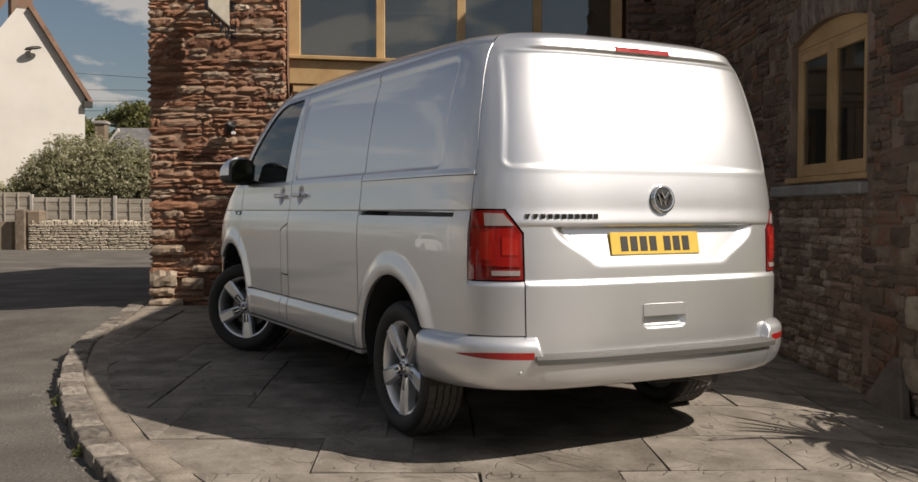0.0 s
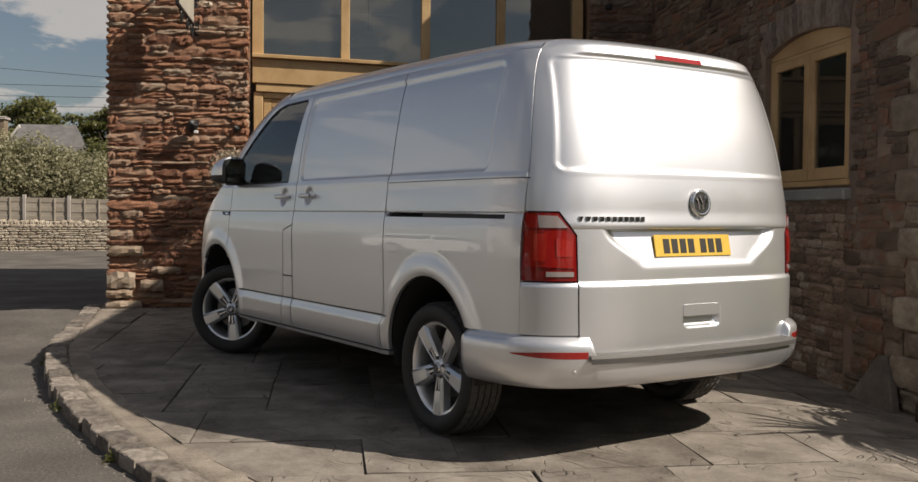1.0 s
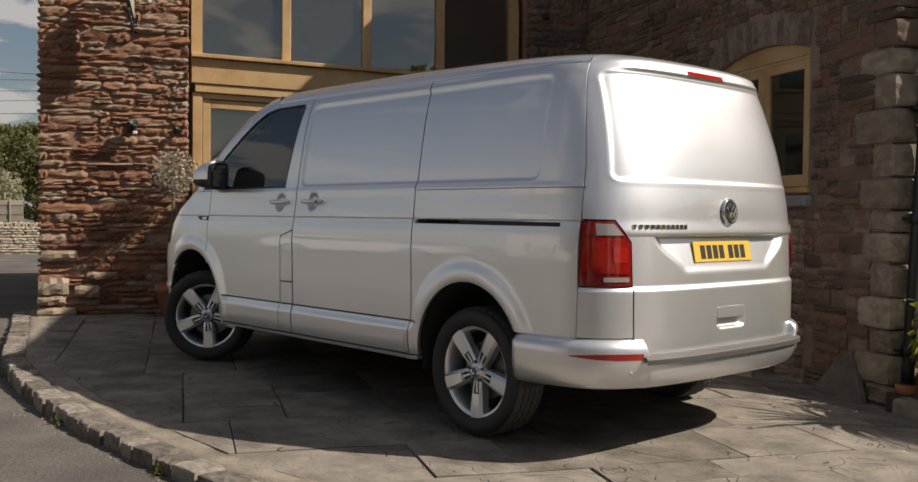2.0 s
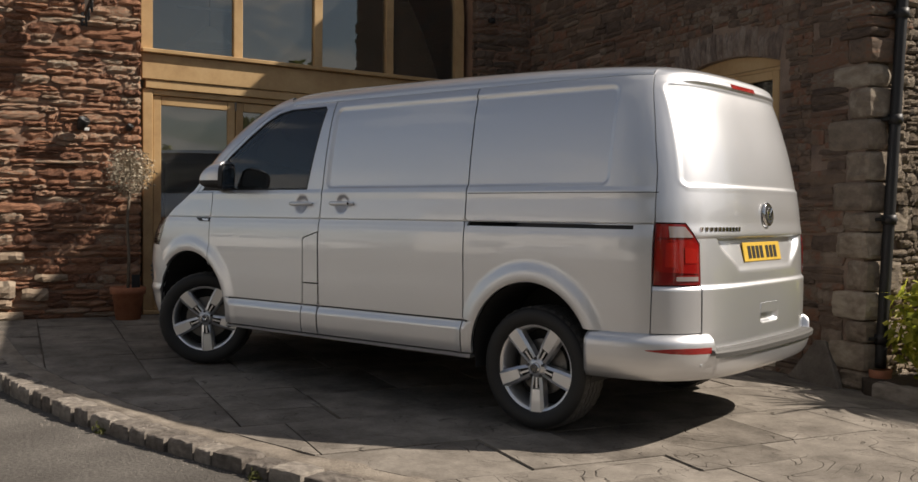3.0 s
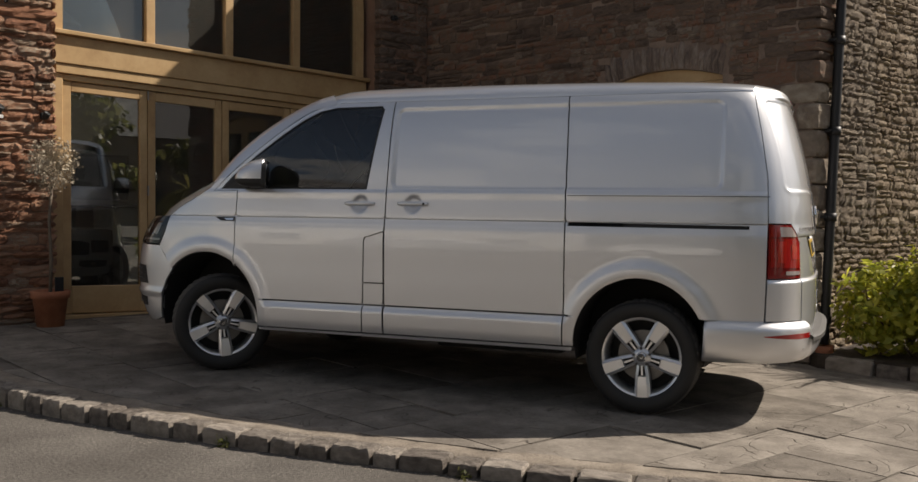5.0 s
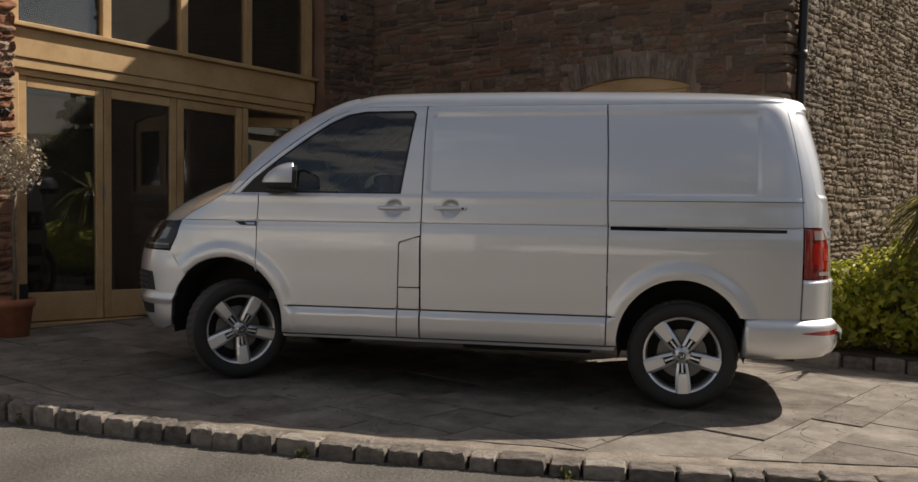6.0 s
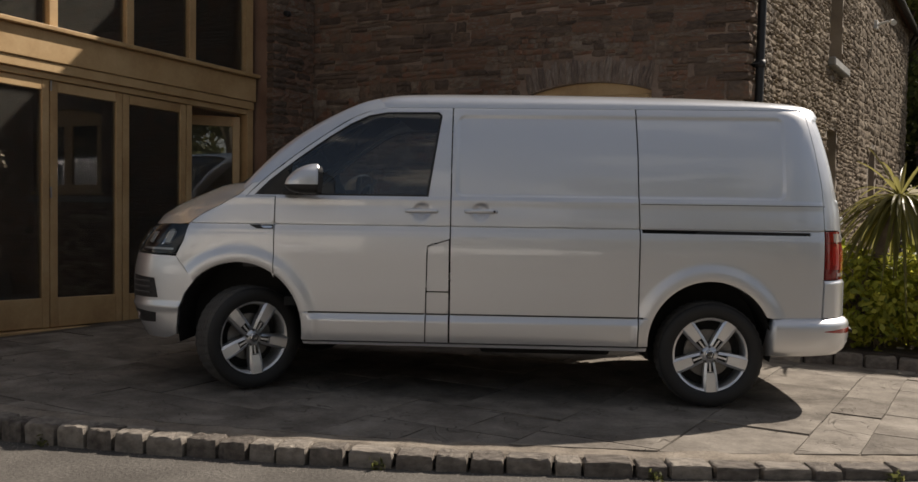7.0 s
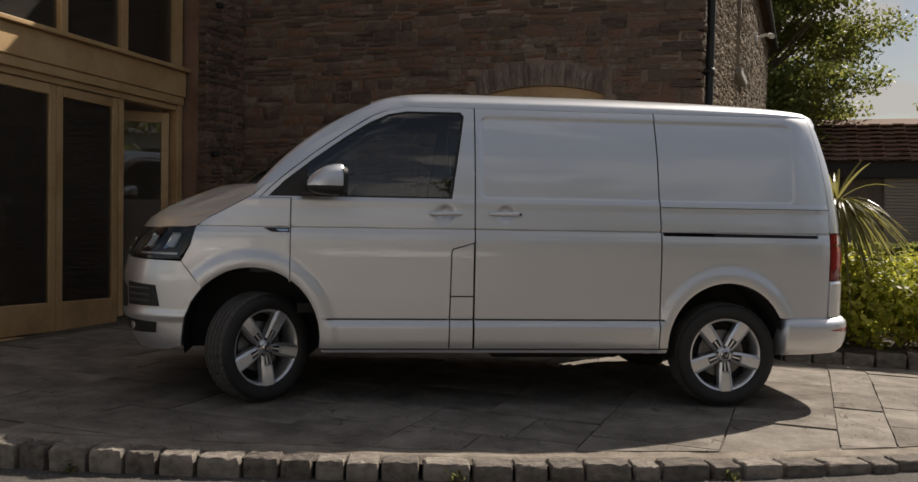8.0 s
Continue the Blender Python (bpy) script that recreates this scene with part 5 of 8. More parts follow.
ARC_C, ARC_A, ARC_Z, ARC_B = (PIER1 + STRIP0) / 2, (STRIP0 - PIER1) / 2, 3.52, 1.55


def arch_line(n=28, a=ARC_A, b=ARC_B, rev=False):
    pts = [(ARC_C - a * math.cos(math.pi * i / n), ARC_Z + b * math.sin(math.pi * i / n)) for i in range(n + 1)]
    return pts[::-1] if rev else pts


M_PLASTER = surface("interior_plaster", [(0.3, (0.62, 0.58, 0.52)), (0.7, (0.72, 0.68, 0.62))], scale=2, grain=40, bump=0.1, depth=0.002)
M_TILE = surface("clay_roof_tile", [(0.2, (0.13, 0.075, 0.05)), (0.5, (0.22, 0.13, 0.09)), (0.8, (0.30, 0.20, 0.15))], scale=3, grain=30, bump=0.5, depth=0.01, island=0.35)
M_SLATE = surface("roof_slate", [(0.25, (0.07, 0.07, 0.075)), (0.6, (0.13, 0.125, 0.125)), (0.85, (0.19, 0.18, 0.17))], scale=3, grain=40, bump=0.5, depth=0.006, island=0.3)
M_PANE = glass("window_glass", (0.78, 0.82, 0.80), 0.0, 2.3, 0.028)
M_FLOOR = surface("interior_floor", [(0.3, (0.10, 0.075, 0.05)), (0.7, (0.18, 0.13, 0.09))], scale=1.5, grain=25, rough=0.35, bump=0.1, depth=0.002)
M_IRON = gloss("black_iron", (0.025, 0.025, 0.026), 0.5, metal=0.3, grain=60)
M_SILL = surface("grey_stone_sill", [(0.3, (0.20, 0.20, 0.195)), (0.7, (0.34, 0.335, 0.32))], scale=4, grain=60, bump=0.4, depth=0.004)

# front wall with its wide arched opening: an outline round the opening
out = [(PIER0 + 0.03, -0.2), (PIER1 - 0.03, -0.2)] + [(x + (-0.03 if x < ARC_C else 0.03), z) for x, z in arch_line()] + [(STRIP0 + 0.03, -0.2), (3.2, -0.2), (3.2, 6.6), (PIER0 + 0.03, 6.6)]
wall_front = tagged(obj("wall_front", prism(out, "y", FRONT - 0.008, FRONT + 0.55), M_MORTAR), "coursed red sandstone wall with a wide arched opening", "wall", kind="structure")
wall_side = tagged(obj("wall_side", prism([(FRONT + 0.5, -0.2), (18.6, -0.2), (18.6, 4.36), (FRONT + 0.5, 6.5)], "x", PIER0 + 0.02, PIER0 + 0.5), M_SAND_J), "red sandstone side wall along the lane", "wall", kind="structure")
wall_back = tagged(obj("wall_back", box(PIER0, 19.0, 18.2, 18.6, -0.2, 4.32), M_SAND_J), "plain stone back wall", "wall", kind="structure")
tagged(obj("roof_main", prism([(FRONT - 0.25, 6.6), (18.75, 4.38), (18.75, 4.50), (FRONT - 0.25, 6.74)], "x", PIER0 - 0.2, 3.4), M_TILE), "brown clay tiled roof of the main barn", "roof", kind="structure")

# wing: gable wall to the forecourt, long wall to the garden
WIN_Y0, WIN_Y1, WIN_Z0, WIN_Z1, WIN_ZC = 6.40, 7.745, 1.405, 2.45, 2.555


def win_arc(n=12, grow=0.0):
    pts = []
    for i in range(n + 1):
        t = i / n
        y = WIN_Y0 - grow + (WIN_Y1 - WIN_Y0 + 2 * grow) * t
        pts.append((y, WIN_Z1 + (WIN_ZC - WIN_Z1) * (1 - (2 * t - 1) ** 2) + grow))
    return pts


wg = bmesh.new()
a = win_arc()
for poly in ([(ENDW + 0.03, -0.3), (WIN_Y0, -0.3), (WIN_Y0, 5.6), (ENDW + 0.03, 5.6)],
             [(WIN_Y1, -0.3), (FRONT + 0.05, -0.3), (FRONT + 0.05, 5.6), (WIN_Y1, 5.6)],
             [(WIN_Y0, -0.3), (WIN_Y1, -0.3), (WIN_Y1, WIN_Z0), (WIN_Y0, WIN_Z0)],
             a + [(WIN_Y1, 5.6), (WIN_Y0, 5.6)],
             [(ENDW + 0.03, 5.6), (FRONT + 0.05, 5.6), (FRONT + 0.05, 5.70), (ENDW + 0.03, 5.70)]):
    add_prism(wg, poly, "x", GABLE + 0.008, GABLE + 0.5)
wall_gable = tagged(obj("wall_gable", wg, M_MORTAR_R), "brown rubble stone gable wall with pinkish mortar", "wall", kind="structure")

we = bmesh.new()
ends = [(7.62, 8.45, 1.2, 2.42), (7.62, 8.75, 3.36, 4.7), (12.2, 13.1, 1.2, 2.42)]
xs = sorted({GABLE + 0.5, 19.0} | {v for e in ends for v in e[:2]})
for x0, x1 in zip(xs, xs[1:]):
    cut = []
    for e in ends:
        if e[0] < (x0 + x1) / 2 < e[1]:
            cut.append((e[2], e[3]))
    z0 = -0.3
    for c0, c1 in sorted(cut):
        add_box(we, x0, x1, ENDW + 0.008, ENDW + 0.5, z0, c0)
        z0 = c1
    add_box(we, x0, x1, ENDW + 0.008, ENDW + 0.5, z0, EAVE)
wall_end = tagged(obj("wall_end", we, M_MORTAR_G), "sunlit grey and brown rubble wall facing the garden", "wall", kind="structure")
tagged(obj("wall_far", box(18.6, 19.0, ENDW + 0.5, FRONT, -0.3, EAVE), M_MORTAR_G), "plain far gable wall", "wall", kind="structure")
wr = bmesh.new()
for y0, y1, z0, z1 in ((ENDW - 0.14, RIDGE_Y, EAVE - 0.08, RIDGE + 0.03), (FRONT + 0.1, RIDGE_Y, EAVE - 0.05, RIDGE + 0.03)):
    add_prism(wr, [(y0, z0), (y1, z1), (y1, z1 + 0.09), (y0, z0 + 0.09)], "x", GABLE + 1.30, 19.2)
add_box(wr, GABLE + 0.51, GABLE + 1.29, ENDW + 0.2, FRONT, 5.46, 5.60)
cp = bmesh.new()
add_prism(cp, [(ENDW - 0.08, 5.705), (FRONT - 0.03, 5.705), (FRONT - 0.03, 5.785), (ENDW - 0.08, 5.785)], "x", GABLE - 0.05, GABLE + 0.55)
tagged(obj("parapet_coping", cp, M_SILL), "flat grey stone coping on the gable parapet", "coping", kind="structure")
tagged(obj("roof_wing", wr, M_TILE), "brown tiled roof of the stone wing", "roof", kind="structure")

# gutter, downpipe and camera on the end wall
gut = tagged(empty("gutter", Matrix.Translation((GABLE, ENDW - 0.19, EAVE - 0.10))), "black half-round gutter under the eaves", "gutter", kind="structure")
gb = bmesh.new()
add_tube(gb, [(0.0, 0, 0), (16.2, 0, 0)], 0.065, 12)
part("trough", gb, M_IRON, gut)
pipe = tagged(empty("downpipe", Matrix.Translation((2.99, ENDW - 0.07, -0.05))), "black iron downpipe on the wall's corner", "downpipe")
part("pipe", tube([(0.0, 0, 0.14), (0.0, 0, 0.22), (0.145, 0.0, 2.9), (0.27, 0, 5.1), (0.27, -0.2, 5.5)], 0.041, 14), M_IRON, pipe, smooth=True)
for z in (0.35, 1.22, 1.95, 2.72, 3.5, 4.4):
    x = np.interp(z, [0.22, 2.9, 5.1], [0, 0.145, 0.27])
    part("collar", tube([(x, 0, z - 0.035), (x, 0, z + 0.035)], 0.052, 14), M_IRON, pipe, smooth=True)
    part("bracket", box(x - 0.085, x + 0.085, -0.005, 0.075, z - 0.012, z + 0.012, 0.004), M_IRON, pipe)
part("drain", lathe([(0.06, 0.0), (0.075, 0.06), (0.085, 0.13), (0.075, 0.13), (0.065, 0.10)], Matrix.Translation((0, 0, 0.0)), 18), gloss("terracotta", (0.33, 0.13, 0.07), 0.8, grain=40), pipe, "terracotta drain hopper", smooth=True)
cctv = tagged(empty("security_camera", Matrix.Translation((12.4, ENDW - 0.02, 4.60))), "small white security camera under the eaves", "camera")
M_WHITE = gloss("white_plastic", (0.78, 0.78, 0.76), 0.4, grain=30)
part("wall_plate", box(-0.08, 0.08, -0.04, 0.04, -0.08, 0.08, 0.01), M_WHITE, cctv)
part("camera_arm", tube([(0, -0.02, 0), (0, -0.22, 0.05)], 0.025, 8), M_WHITE, cctv)
part("camera_body", tube([(0.14, -0.26, 0.06), (-0.22, -0.32, -0.02)], 0.05, 12), M_WHITE, cctv)

# ---- oak glazing in the arch ----
def lean(x):
    """The old opening is a little out of level."""
    return -0.030 * (x + 1.5)


def beam(name, x0, x1, y0, y1, z0, z1, parent, bevel=0.006, label="", mat=None):
    bm = box(x0, x1, y0, y1, z0, z1, bevel)
    for v in bm.verts:
        v.co.z += lean(v.co.x)
    return part(name, bm, mat or M_OAK, parent, label)


GLAZING = Matrix.Translation((PIER1, RECESS, 0)) @ pose(0, 0, 0, 0, 0, 1.2) @ Matrix.Translation((-PIER1, -RECESS, 0))
glz = tagged(empty("window_1", GLAZING), "golden oak framed arched glazing over folding doors", "window", kind="structure")
beam("transom", PIER1 + 0.02, STRIP0 - 0.005, RECESS - 0.07, RECESS + 0.12, 2.535, 2.80, glz, 0.008, "heavy oak transom beam")
beam("transom_sill", PIER1 + 0.02, STRIP0 + 0.015, RECESS - 0.12, RECESS + 0.10, 2.803, 2.845, glz, 0.006, "projecting oak sill")
beam("transom_drip", PIER1 + 0.06, STRIP0 - 0.02, RECESS - 0.055, RECESS + 0.10, 2.445, 2.532, glz, 0.006)


def arch_top(x, cut=0.10):
    k = (x - ARC_C) / (ARC_A - cut)
    return ARC_Z + (ARC_B - cut) * math.sqrt(max(1 - k * k, 0.0))


for x in (-0.54, 0.352, 1.205):
    beam("mullion", x - 0.048, x + 0.048, RECESS - 0.02, RECESS + 0.09, 2.848, arch_top(x) + 0.05, glz)
# arched head and jambs
jam = bmesh.new()
o = [(PIER1 + 0.022, 2.848)] + arch_line(28, ARC_A - 0.022, ARC_B - 0.02) + [(STRIP0 - 0.022, 2.73)]
i_ = [(PIER1 + 0.135, 2.848)] + arch_line(28, ARC_A - 0.135, ARC_B - 0.12) + [(STRIP0 - 0.135, 2.73)]
f0 = [jam.verts.new((x, RECESS - 0.03, z)) for x, z in o]; f1 = [jam.verts.new((x, RECESS - 0.03, z)) for x, z in i_]
b0 = [jam.verts.new((x, RECESS + 0.10, z)) for x, z in o]; b1 = [jam.verts.new((x, RECESS + 0.10, z)) for x, z in i_]
for i in range(len(o) - 1):
    for q in ((f0[i], f0[i + 1], f1[i + 1], f1[i]), (f1[i], f1[i + 1], b1[i + 1], b1[i]), (b0[i], b0[i + 1], b1[i + 1], b1[i]), (f0[i], f0[i + 1], b0[i + 1], b0[i])):
        jam.faces.new(q)
part("arched_head", jam, M_OAK, glz, "curved oak head")
edges_x = [PIER1 + 0.13, -0.54, 0.352, 1.205, STRIP0 - 0.13]
for x0, x1 in zip(edges_x, edges_x[1:]):
    n = 8
    poly = [(x0, 2.80 + lean(x0)), (x1, 2.80 + lean(x1))] + [(x1 + (x0 - x1) * j / n, arch_top(x1 + (x0 - x1) * j / n, 0.06)) for j in range(n + 1)]
    pn = part("pane", prism(poly, "y", RECESS + 0.030, RECESS + 0.036), M_PANE, glz, "clear glass pane")
    pn.visible_shadow = False

# folding oak doors
drs = tagged(empty("door_1", GLAZING), "golden oak glazed folding doors", "door", kind="structure")
beam("jamb", PIER1 + 0.035, PIER1 + 0.135, RECESS - 0.03, RECESS + 0.10, 0.13, 2.442, drs)
beam("jamb", STRIP0 - 0.105, STRIP0 - 0.006, RECESS - 0.03, RECESS + 0.10, 0.13, 2.47, drs)
beam("threshold", PIER1 + 0.03, STRIP0 - 0.01, RECESS - 0.06, RECESS + 0.10, 0.10, 0.150, drs)
beam("head", PIER1 + 0.135, STRIP0 - 0.105, RECESS - 0.02, RECESS + 0.10, 2.385, 2.442, drs)
M_STEELH = gloss("steel_fittings", (0.35, 0.34, 0.33), 0.35, metal=1.0)
leaf_x = [-1.422, -0.565, 0.275, 1.135, 2.062]
for i, (x0, x1) in enumerate(zip(leaf_x, leaf_x[1:])):
    if i == 3:
        continue
    leaf = part("door_leaf", box(x0 + 0.004, x0 + 0.084, RECESS, RECESS + 0.055, 0.158, 2.38, 0.004), M_OAK, drs, "glazed oak leaf")
    for v in leaf.data.vertices:
        v.co.z += lean(v.co.x)
    for nm, a, b, z0, z1 in (("stile", x1 - 0.084, x1 - 0.004, 0.158, 2.38), ("top_rail", x0 + 0.084, x1 - 0.084, 2.285, 2.378), ("bottom_rail", x0 + 0.084, x1 - 0.084, 0.160, 0.425)):
        beam(nm, a, b, RECESS + 0.001, RECESS + 0.054, z0, z1, leaf)
    pn = beam("pane", x0 + 0.080, x1 - 0.080, RECESS + 0.022, RECESS + 0.030, 0.42, 2.29, leaf, 0.0, "clear glass pane", M_PANE)
    pn.visible_shadow = False
    if i == 1:
        part("hinge", tube([(x0, RECESS - 0.012, 1.30), (x0, RECESS - 0.012, 1.40)], 0.010, 8), M_STEELH, leaf)
        part("hinge", tube([(x0, RECESS - 0.012, 2.26), (x0, RECESS - 0.012, 2.35)], 0.010, 8), M_STEELH, leaf)
# the last leaf stands ajar, inwards
part("leaf_stile", box(1.141, 1.218, RECESS, RECESS + 0.055, 0.158, 2.36, 0.004), M_OAK, drs)
hx, hy = 2.02, RECESS + 0.05
for nm, a, b, z0, z1 in (("stile", 0.0, 0.08, 0.15, 2.25), ("stile", 0.72, 0.80, 0.15, 2.25), ("top_rail", 0.08, 0.72, 2.14, 2.25), ("bottom_rail", 0.08, 0.72, 0.15, 0.42)):
    bm = box(-b, -a, -0.02, 0.03, z0, z1, 0.004)
    bmesh.ops.transform(bm, matrix=Matrix.Translation((hx, hy, 0)) @ pose(0, 0, 0, 0, 0, -38), verts=bm.verts)
    part(nm, bm, M_OAK, drs)
bm = box(-0.72, -0.08, 0.0, 0.006, 0.42, 2.14)
bmesh.ops.transform(bm, matrix=Matrix.Translation((hx, hy, 0)) @ pose(0, 0, 0, 0, 0, -38), verts=bm.verts)
pn = part("pane", bm, M_PANE, drs, "clear glass pane of the open leaf")
pn.visible_shadow = False

# room behind the glass
tagged(obj("floor", box(PIER0 + 0.5, 8.0, FRONT + 0.5, 18.2, 0.02, 0.10), M_FLOOR), "dark polished timber floor indoors", "floor", kind="structure")
tagged(obj("ceiling", box(PIER0 + 0.5, 8.0, FRONT + 0.55, 16.3, 4.85, 4.95), M_PLASTER), "plain plaster ceiling indoors", "ceiling", kind="structure")
tagged(obj("wall_inner", box(PIER0 + 0.5, 8.0, 16.2, 16.35, 0.1, 4.85), M_PLASTER), "pale plaster wall behind the showroom", "wall", kind="structure")
tagged(obj("wall_inner_right", box(4.6, 4.75, FRONT + 0.55, 16.2, 0.1, 4.85), M_PLASTER), "pale plaster side wall indoors", "wall", kind="structure")
M_PICT = surface("framed_print", [(0.3, (0.05, 0.05, 0.055)), (0.6, (0.16, 0.15, 0.14)), (0.8, (0.35, 0.33, 0.30))], scale=4, grain=20, rough=0.3, bump=0)
for x, z, w, h in ((-0.9, 1.5, 0.7, 0.9), (1.1, 1.6, 0.9, 0.7), (3.1, 1.5, 0.7, 0.95)):
    pf = tagged(empty("picture", Matrix.Translation((x, 16.2, z))), "dark framed print hung on the plaster wall", "picture", group="prints on the inner wall")
    part("print", box(-w / 2 + 0.04, w / 2 - 0.04, -0.02, -0.005, -h / 2 + 0.04, h / 2 - 0.04), M_PICT, pf)
    for a, b, c, d2 in ((-w / 2, -w / 2 + 0.04, -h / 2, h / 2), (w / 2 - 0.04, w / 2, -h / 2, h / 2), (-w / 2 + 0.04, w / 2 - 0.04, h / 2 - 0.04, h / 2), (-w / 2 + 0.04, w / 2 - 0.04, -h / 2, -h / 2 + 0.04)):
        part("frame_bar", box(a, b, -0.035, 0, c, d2), M_IRON, pf)
chair = tagged(empty("armchair", Matrix.Translation((-0.75, 12.6, 0.1)) @ pose(0, 0, 0, 0, 0, 200)), "dark low armchair on the showroom floor", "chair")
part("seat", box(-0.36, 0.36, -0.36, 0.34, 0.18, 0.44, 0.05, 2), M_SEAT, chair)
part("backrest", box(-0.36, 0.36, 0.24, 0.40, 0.40, 0.82, 0.05, 2), M_SEAT, chair)
for sx in (-1, 1):
    part("armrest", box(min(sx * 0.36, sx * 0.48), max(sx * 0.36, sx * 0.48), -0.36, 0.38, 0.14, 0.62, 0.04, 2), M_SEAT, chair)
    for sy in (-0.3, 0.3):
        part("leg", box(sx * 0.40 - 0.02, sx * 0.40 + 0.02, sy - 0.02, sy + 0.02, 0, 0.15), M_IRON, chair)
desk = tagged(empty("reception_desk", Matrix.Translation((1.0, 14.2, 0.1))), "white panelled reception desk with a dark top", "desk")
part("front_panel", box(-0.9, 0.9, -0.30, -0.26, 0, 1.05), M_WHITE, desk)
part("worktop", box(-0.95, 0.95, -0.36, 0.36, 1.052, 1.09, 0.008), M_SEAT, desk)
part("side_panel", box(-0.9, -0.86, -0.26, 0.3, 0, 1.05), M_WHITE, desk)
part("side_panel", box(0.86, 0.9, -0.26, 0.3, 0, 1.05), M_WHITE, desk)
lampo = tagged(empty("pendant_lamp", Matrix.Translation((-0.15, 14.6, 3.55))), "white pendant lamp hanging in the showroom", "lamp")
part("shade", lathe([(0.05, 0.28), (0.12, 0.25), (0.34, 0.02), (0.33, 0.0), (0.11, 0.23), (0.05, 0.26)], sides=28), M_WHITE, lampo, smooth=True)
part("flex", tube([(0, 0, 0.27), (0, 0, 1.30)], 0.006, 6), M_IRON, lampo)
part("bar", box(-0.45, 0.45, -0.02, 0.02, 0.52, 0.55, 0.004), M_WHITE, lampo)

# ---- gable window ----
gw = tagged(empty("window_2", Matrix()), "oak two-light casement under a segmental stone arch", "window", kind="structure")
GX = GABLE + 0.055
HEAD_Z = 2.415      # top of the casements, under the arched board
MID_Y = 7.065
part("frame_post", box(GX, GX + 0.09, WIN_Y0 + 0.004, WIN_Y0 + 0.046, WIN_Z0, HEAD_Z, 0.004), M_OAK, gw)
part("frame_post", box(GX, GX + 0.09, WIN_Y1 - 0.046, WIN_Y1 - 0.004, WIN_Z0, HEAD_Z, 0.004), M_OAK, gw)
part("arched_board", prism([(WIN_Y0 + 0.004, HEAD_Z + 0.004), (WIN_Y1 - 0.004, HEAD_Z + 0.004)] + [(y, z - 0.004) for y, z in win_arc()[::-1]], "x", GX + 0.004, GX + 0.06), M_OAK, gw, "arched oak head board")
part("head_rail", box(GX, GX + 0.09, WIN_Y0 + 0.048, WIN_Y1 - 0.048, HEAD_Z - 0.030, HEAD_Z, 0.004), M_OAK, gw)
part("sill_board", box(GX - 0.075, GX + 0.09, WIN_Y0 - 0.02, WIN_Y1 + 0.06, WIN_Z0 - 0.045, WIN_Z0 - 0.002, 0.005), M_OAK, gw)
for y0, y1 in ((WIN_Y0 + 0.048, MID_Y - 0.002), (MID_Y + 0.002, WIN_Y1 - 0.048)):
    cs = part("casement", box(GX - 0.012, GX + 0.045, y0 + 0.002, y0 + 0.076, WIN_Z0 + 0.004, HEAD_Z - 0.032, 0.004), M_OAK, gw, "oak casement")
    part("casement_stile", box(GX - 0.012, GX + 0.045, y1 - 0.076, y1 - 0.002, WIN_Z0 + 0.004, HEAD_Z - 0.032, 0.004), M_OAK, cs)
    part("casement_rail", box(GX - 0.011, GX + 0.044, y0 + 0.076, y1 - 0.076, WIN_Z0 + 0.005, WIN_Z0 + 0.098, 0.004), M_OAK, cs)
    part("casement_rail", box(GX - 0.011, GX + 0.044, y0 + 0.076, y1 - 0.076, HEAD_Z - 0.102, HEAD_Z - 0.033, 0.004), M_OAK, cs)
    pn = part("pane", box(GX + 0.012, GX + 0.018, y0 + 0.07, y1 - 0.07, WIN_Z0 + 0.09, HEAD_Z - 0.095), M_PANE, cs, "clear glass pane")
    for kz in range(14):
        z = WIN_Z0 + 0.12 + kz * 0.058
        part("blind_slat", box(GX + 0.10, GX + 0.125, y0 + 0.05, y1 - 0.05, z, z + 0.004), M_PLASTER, gw)
part("stone_sill", box(GABLE - 0.055, GABLE + 0.12, 6.36, 8.05, 1.255, 1.340, 0.012), M_SILL, gw, "grey stone sill")
tagged(obj("wall_wing_inner", box(4.2, 4.3, ENDW + 0.5, FRONT, -0.1, 5.5), M_PLASTER), "plain inner wall of the wing", "wall", kind="structure")

# windows of the garden wall
for x0, x1, z0, z1 in ends:
    w = tagged(empty("window_3", Matrix()), "painted timber window deep in the garden wall", "window", group="windows of the garden wall", kind="structure")
    yb = ENDW + 0.26
    for nm, b in (("frame_post", (x0, x0 + 0.07, yb, yb + 0.08, z0, z1)), ("frame_post", (x1 - 0.07, x1, yb, yb + 0.08, z0, z1)), ("frame_rail", (x0 + 0.07, x1 - 0.07, yb, yb + 0.08, z0, z0 + 0.07)), ("frame_rail", (x0 + 0.07, x1 - 0.07, yb, yb + 0.08, z1 - 0.07, z1)), ("mullion", ((x0 + x1) / 2 - 0.03, (x0 + x1) / 2 + 0.03, yb, yb + 0.08, z0 + 0.07, z1 - 0.07))):
        part(nm, box(*b, 0.004), M_OAK, w)
    part("pane", box(x0 + 0.06, x1 - 0.06, yb + 0.03, yb + 0.036, z0 + 0.06, z1 - 0.06), M_PANE, w, "clear glass pane")
    part("stone_sill", box(x0 - 0.12, x1 + 0.12, ENDW - 0.10, ENDW + 0.26, z0 - 0.12, z0 - 0.002, 0.015), M_SILL, w, "stone sill")


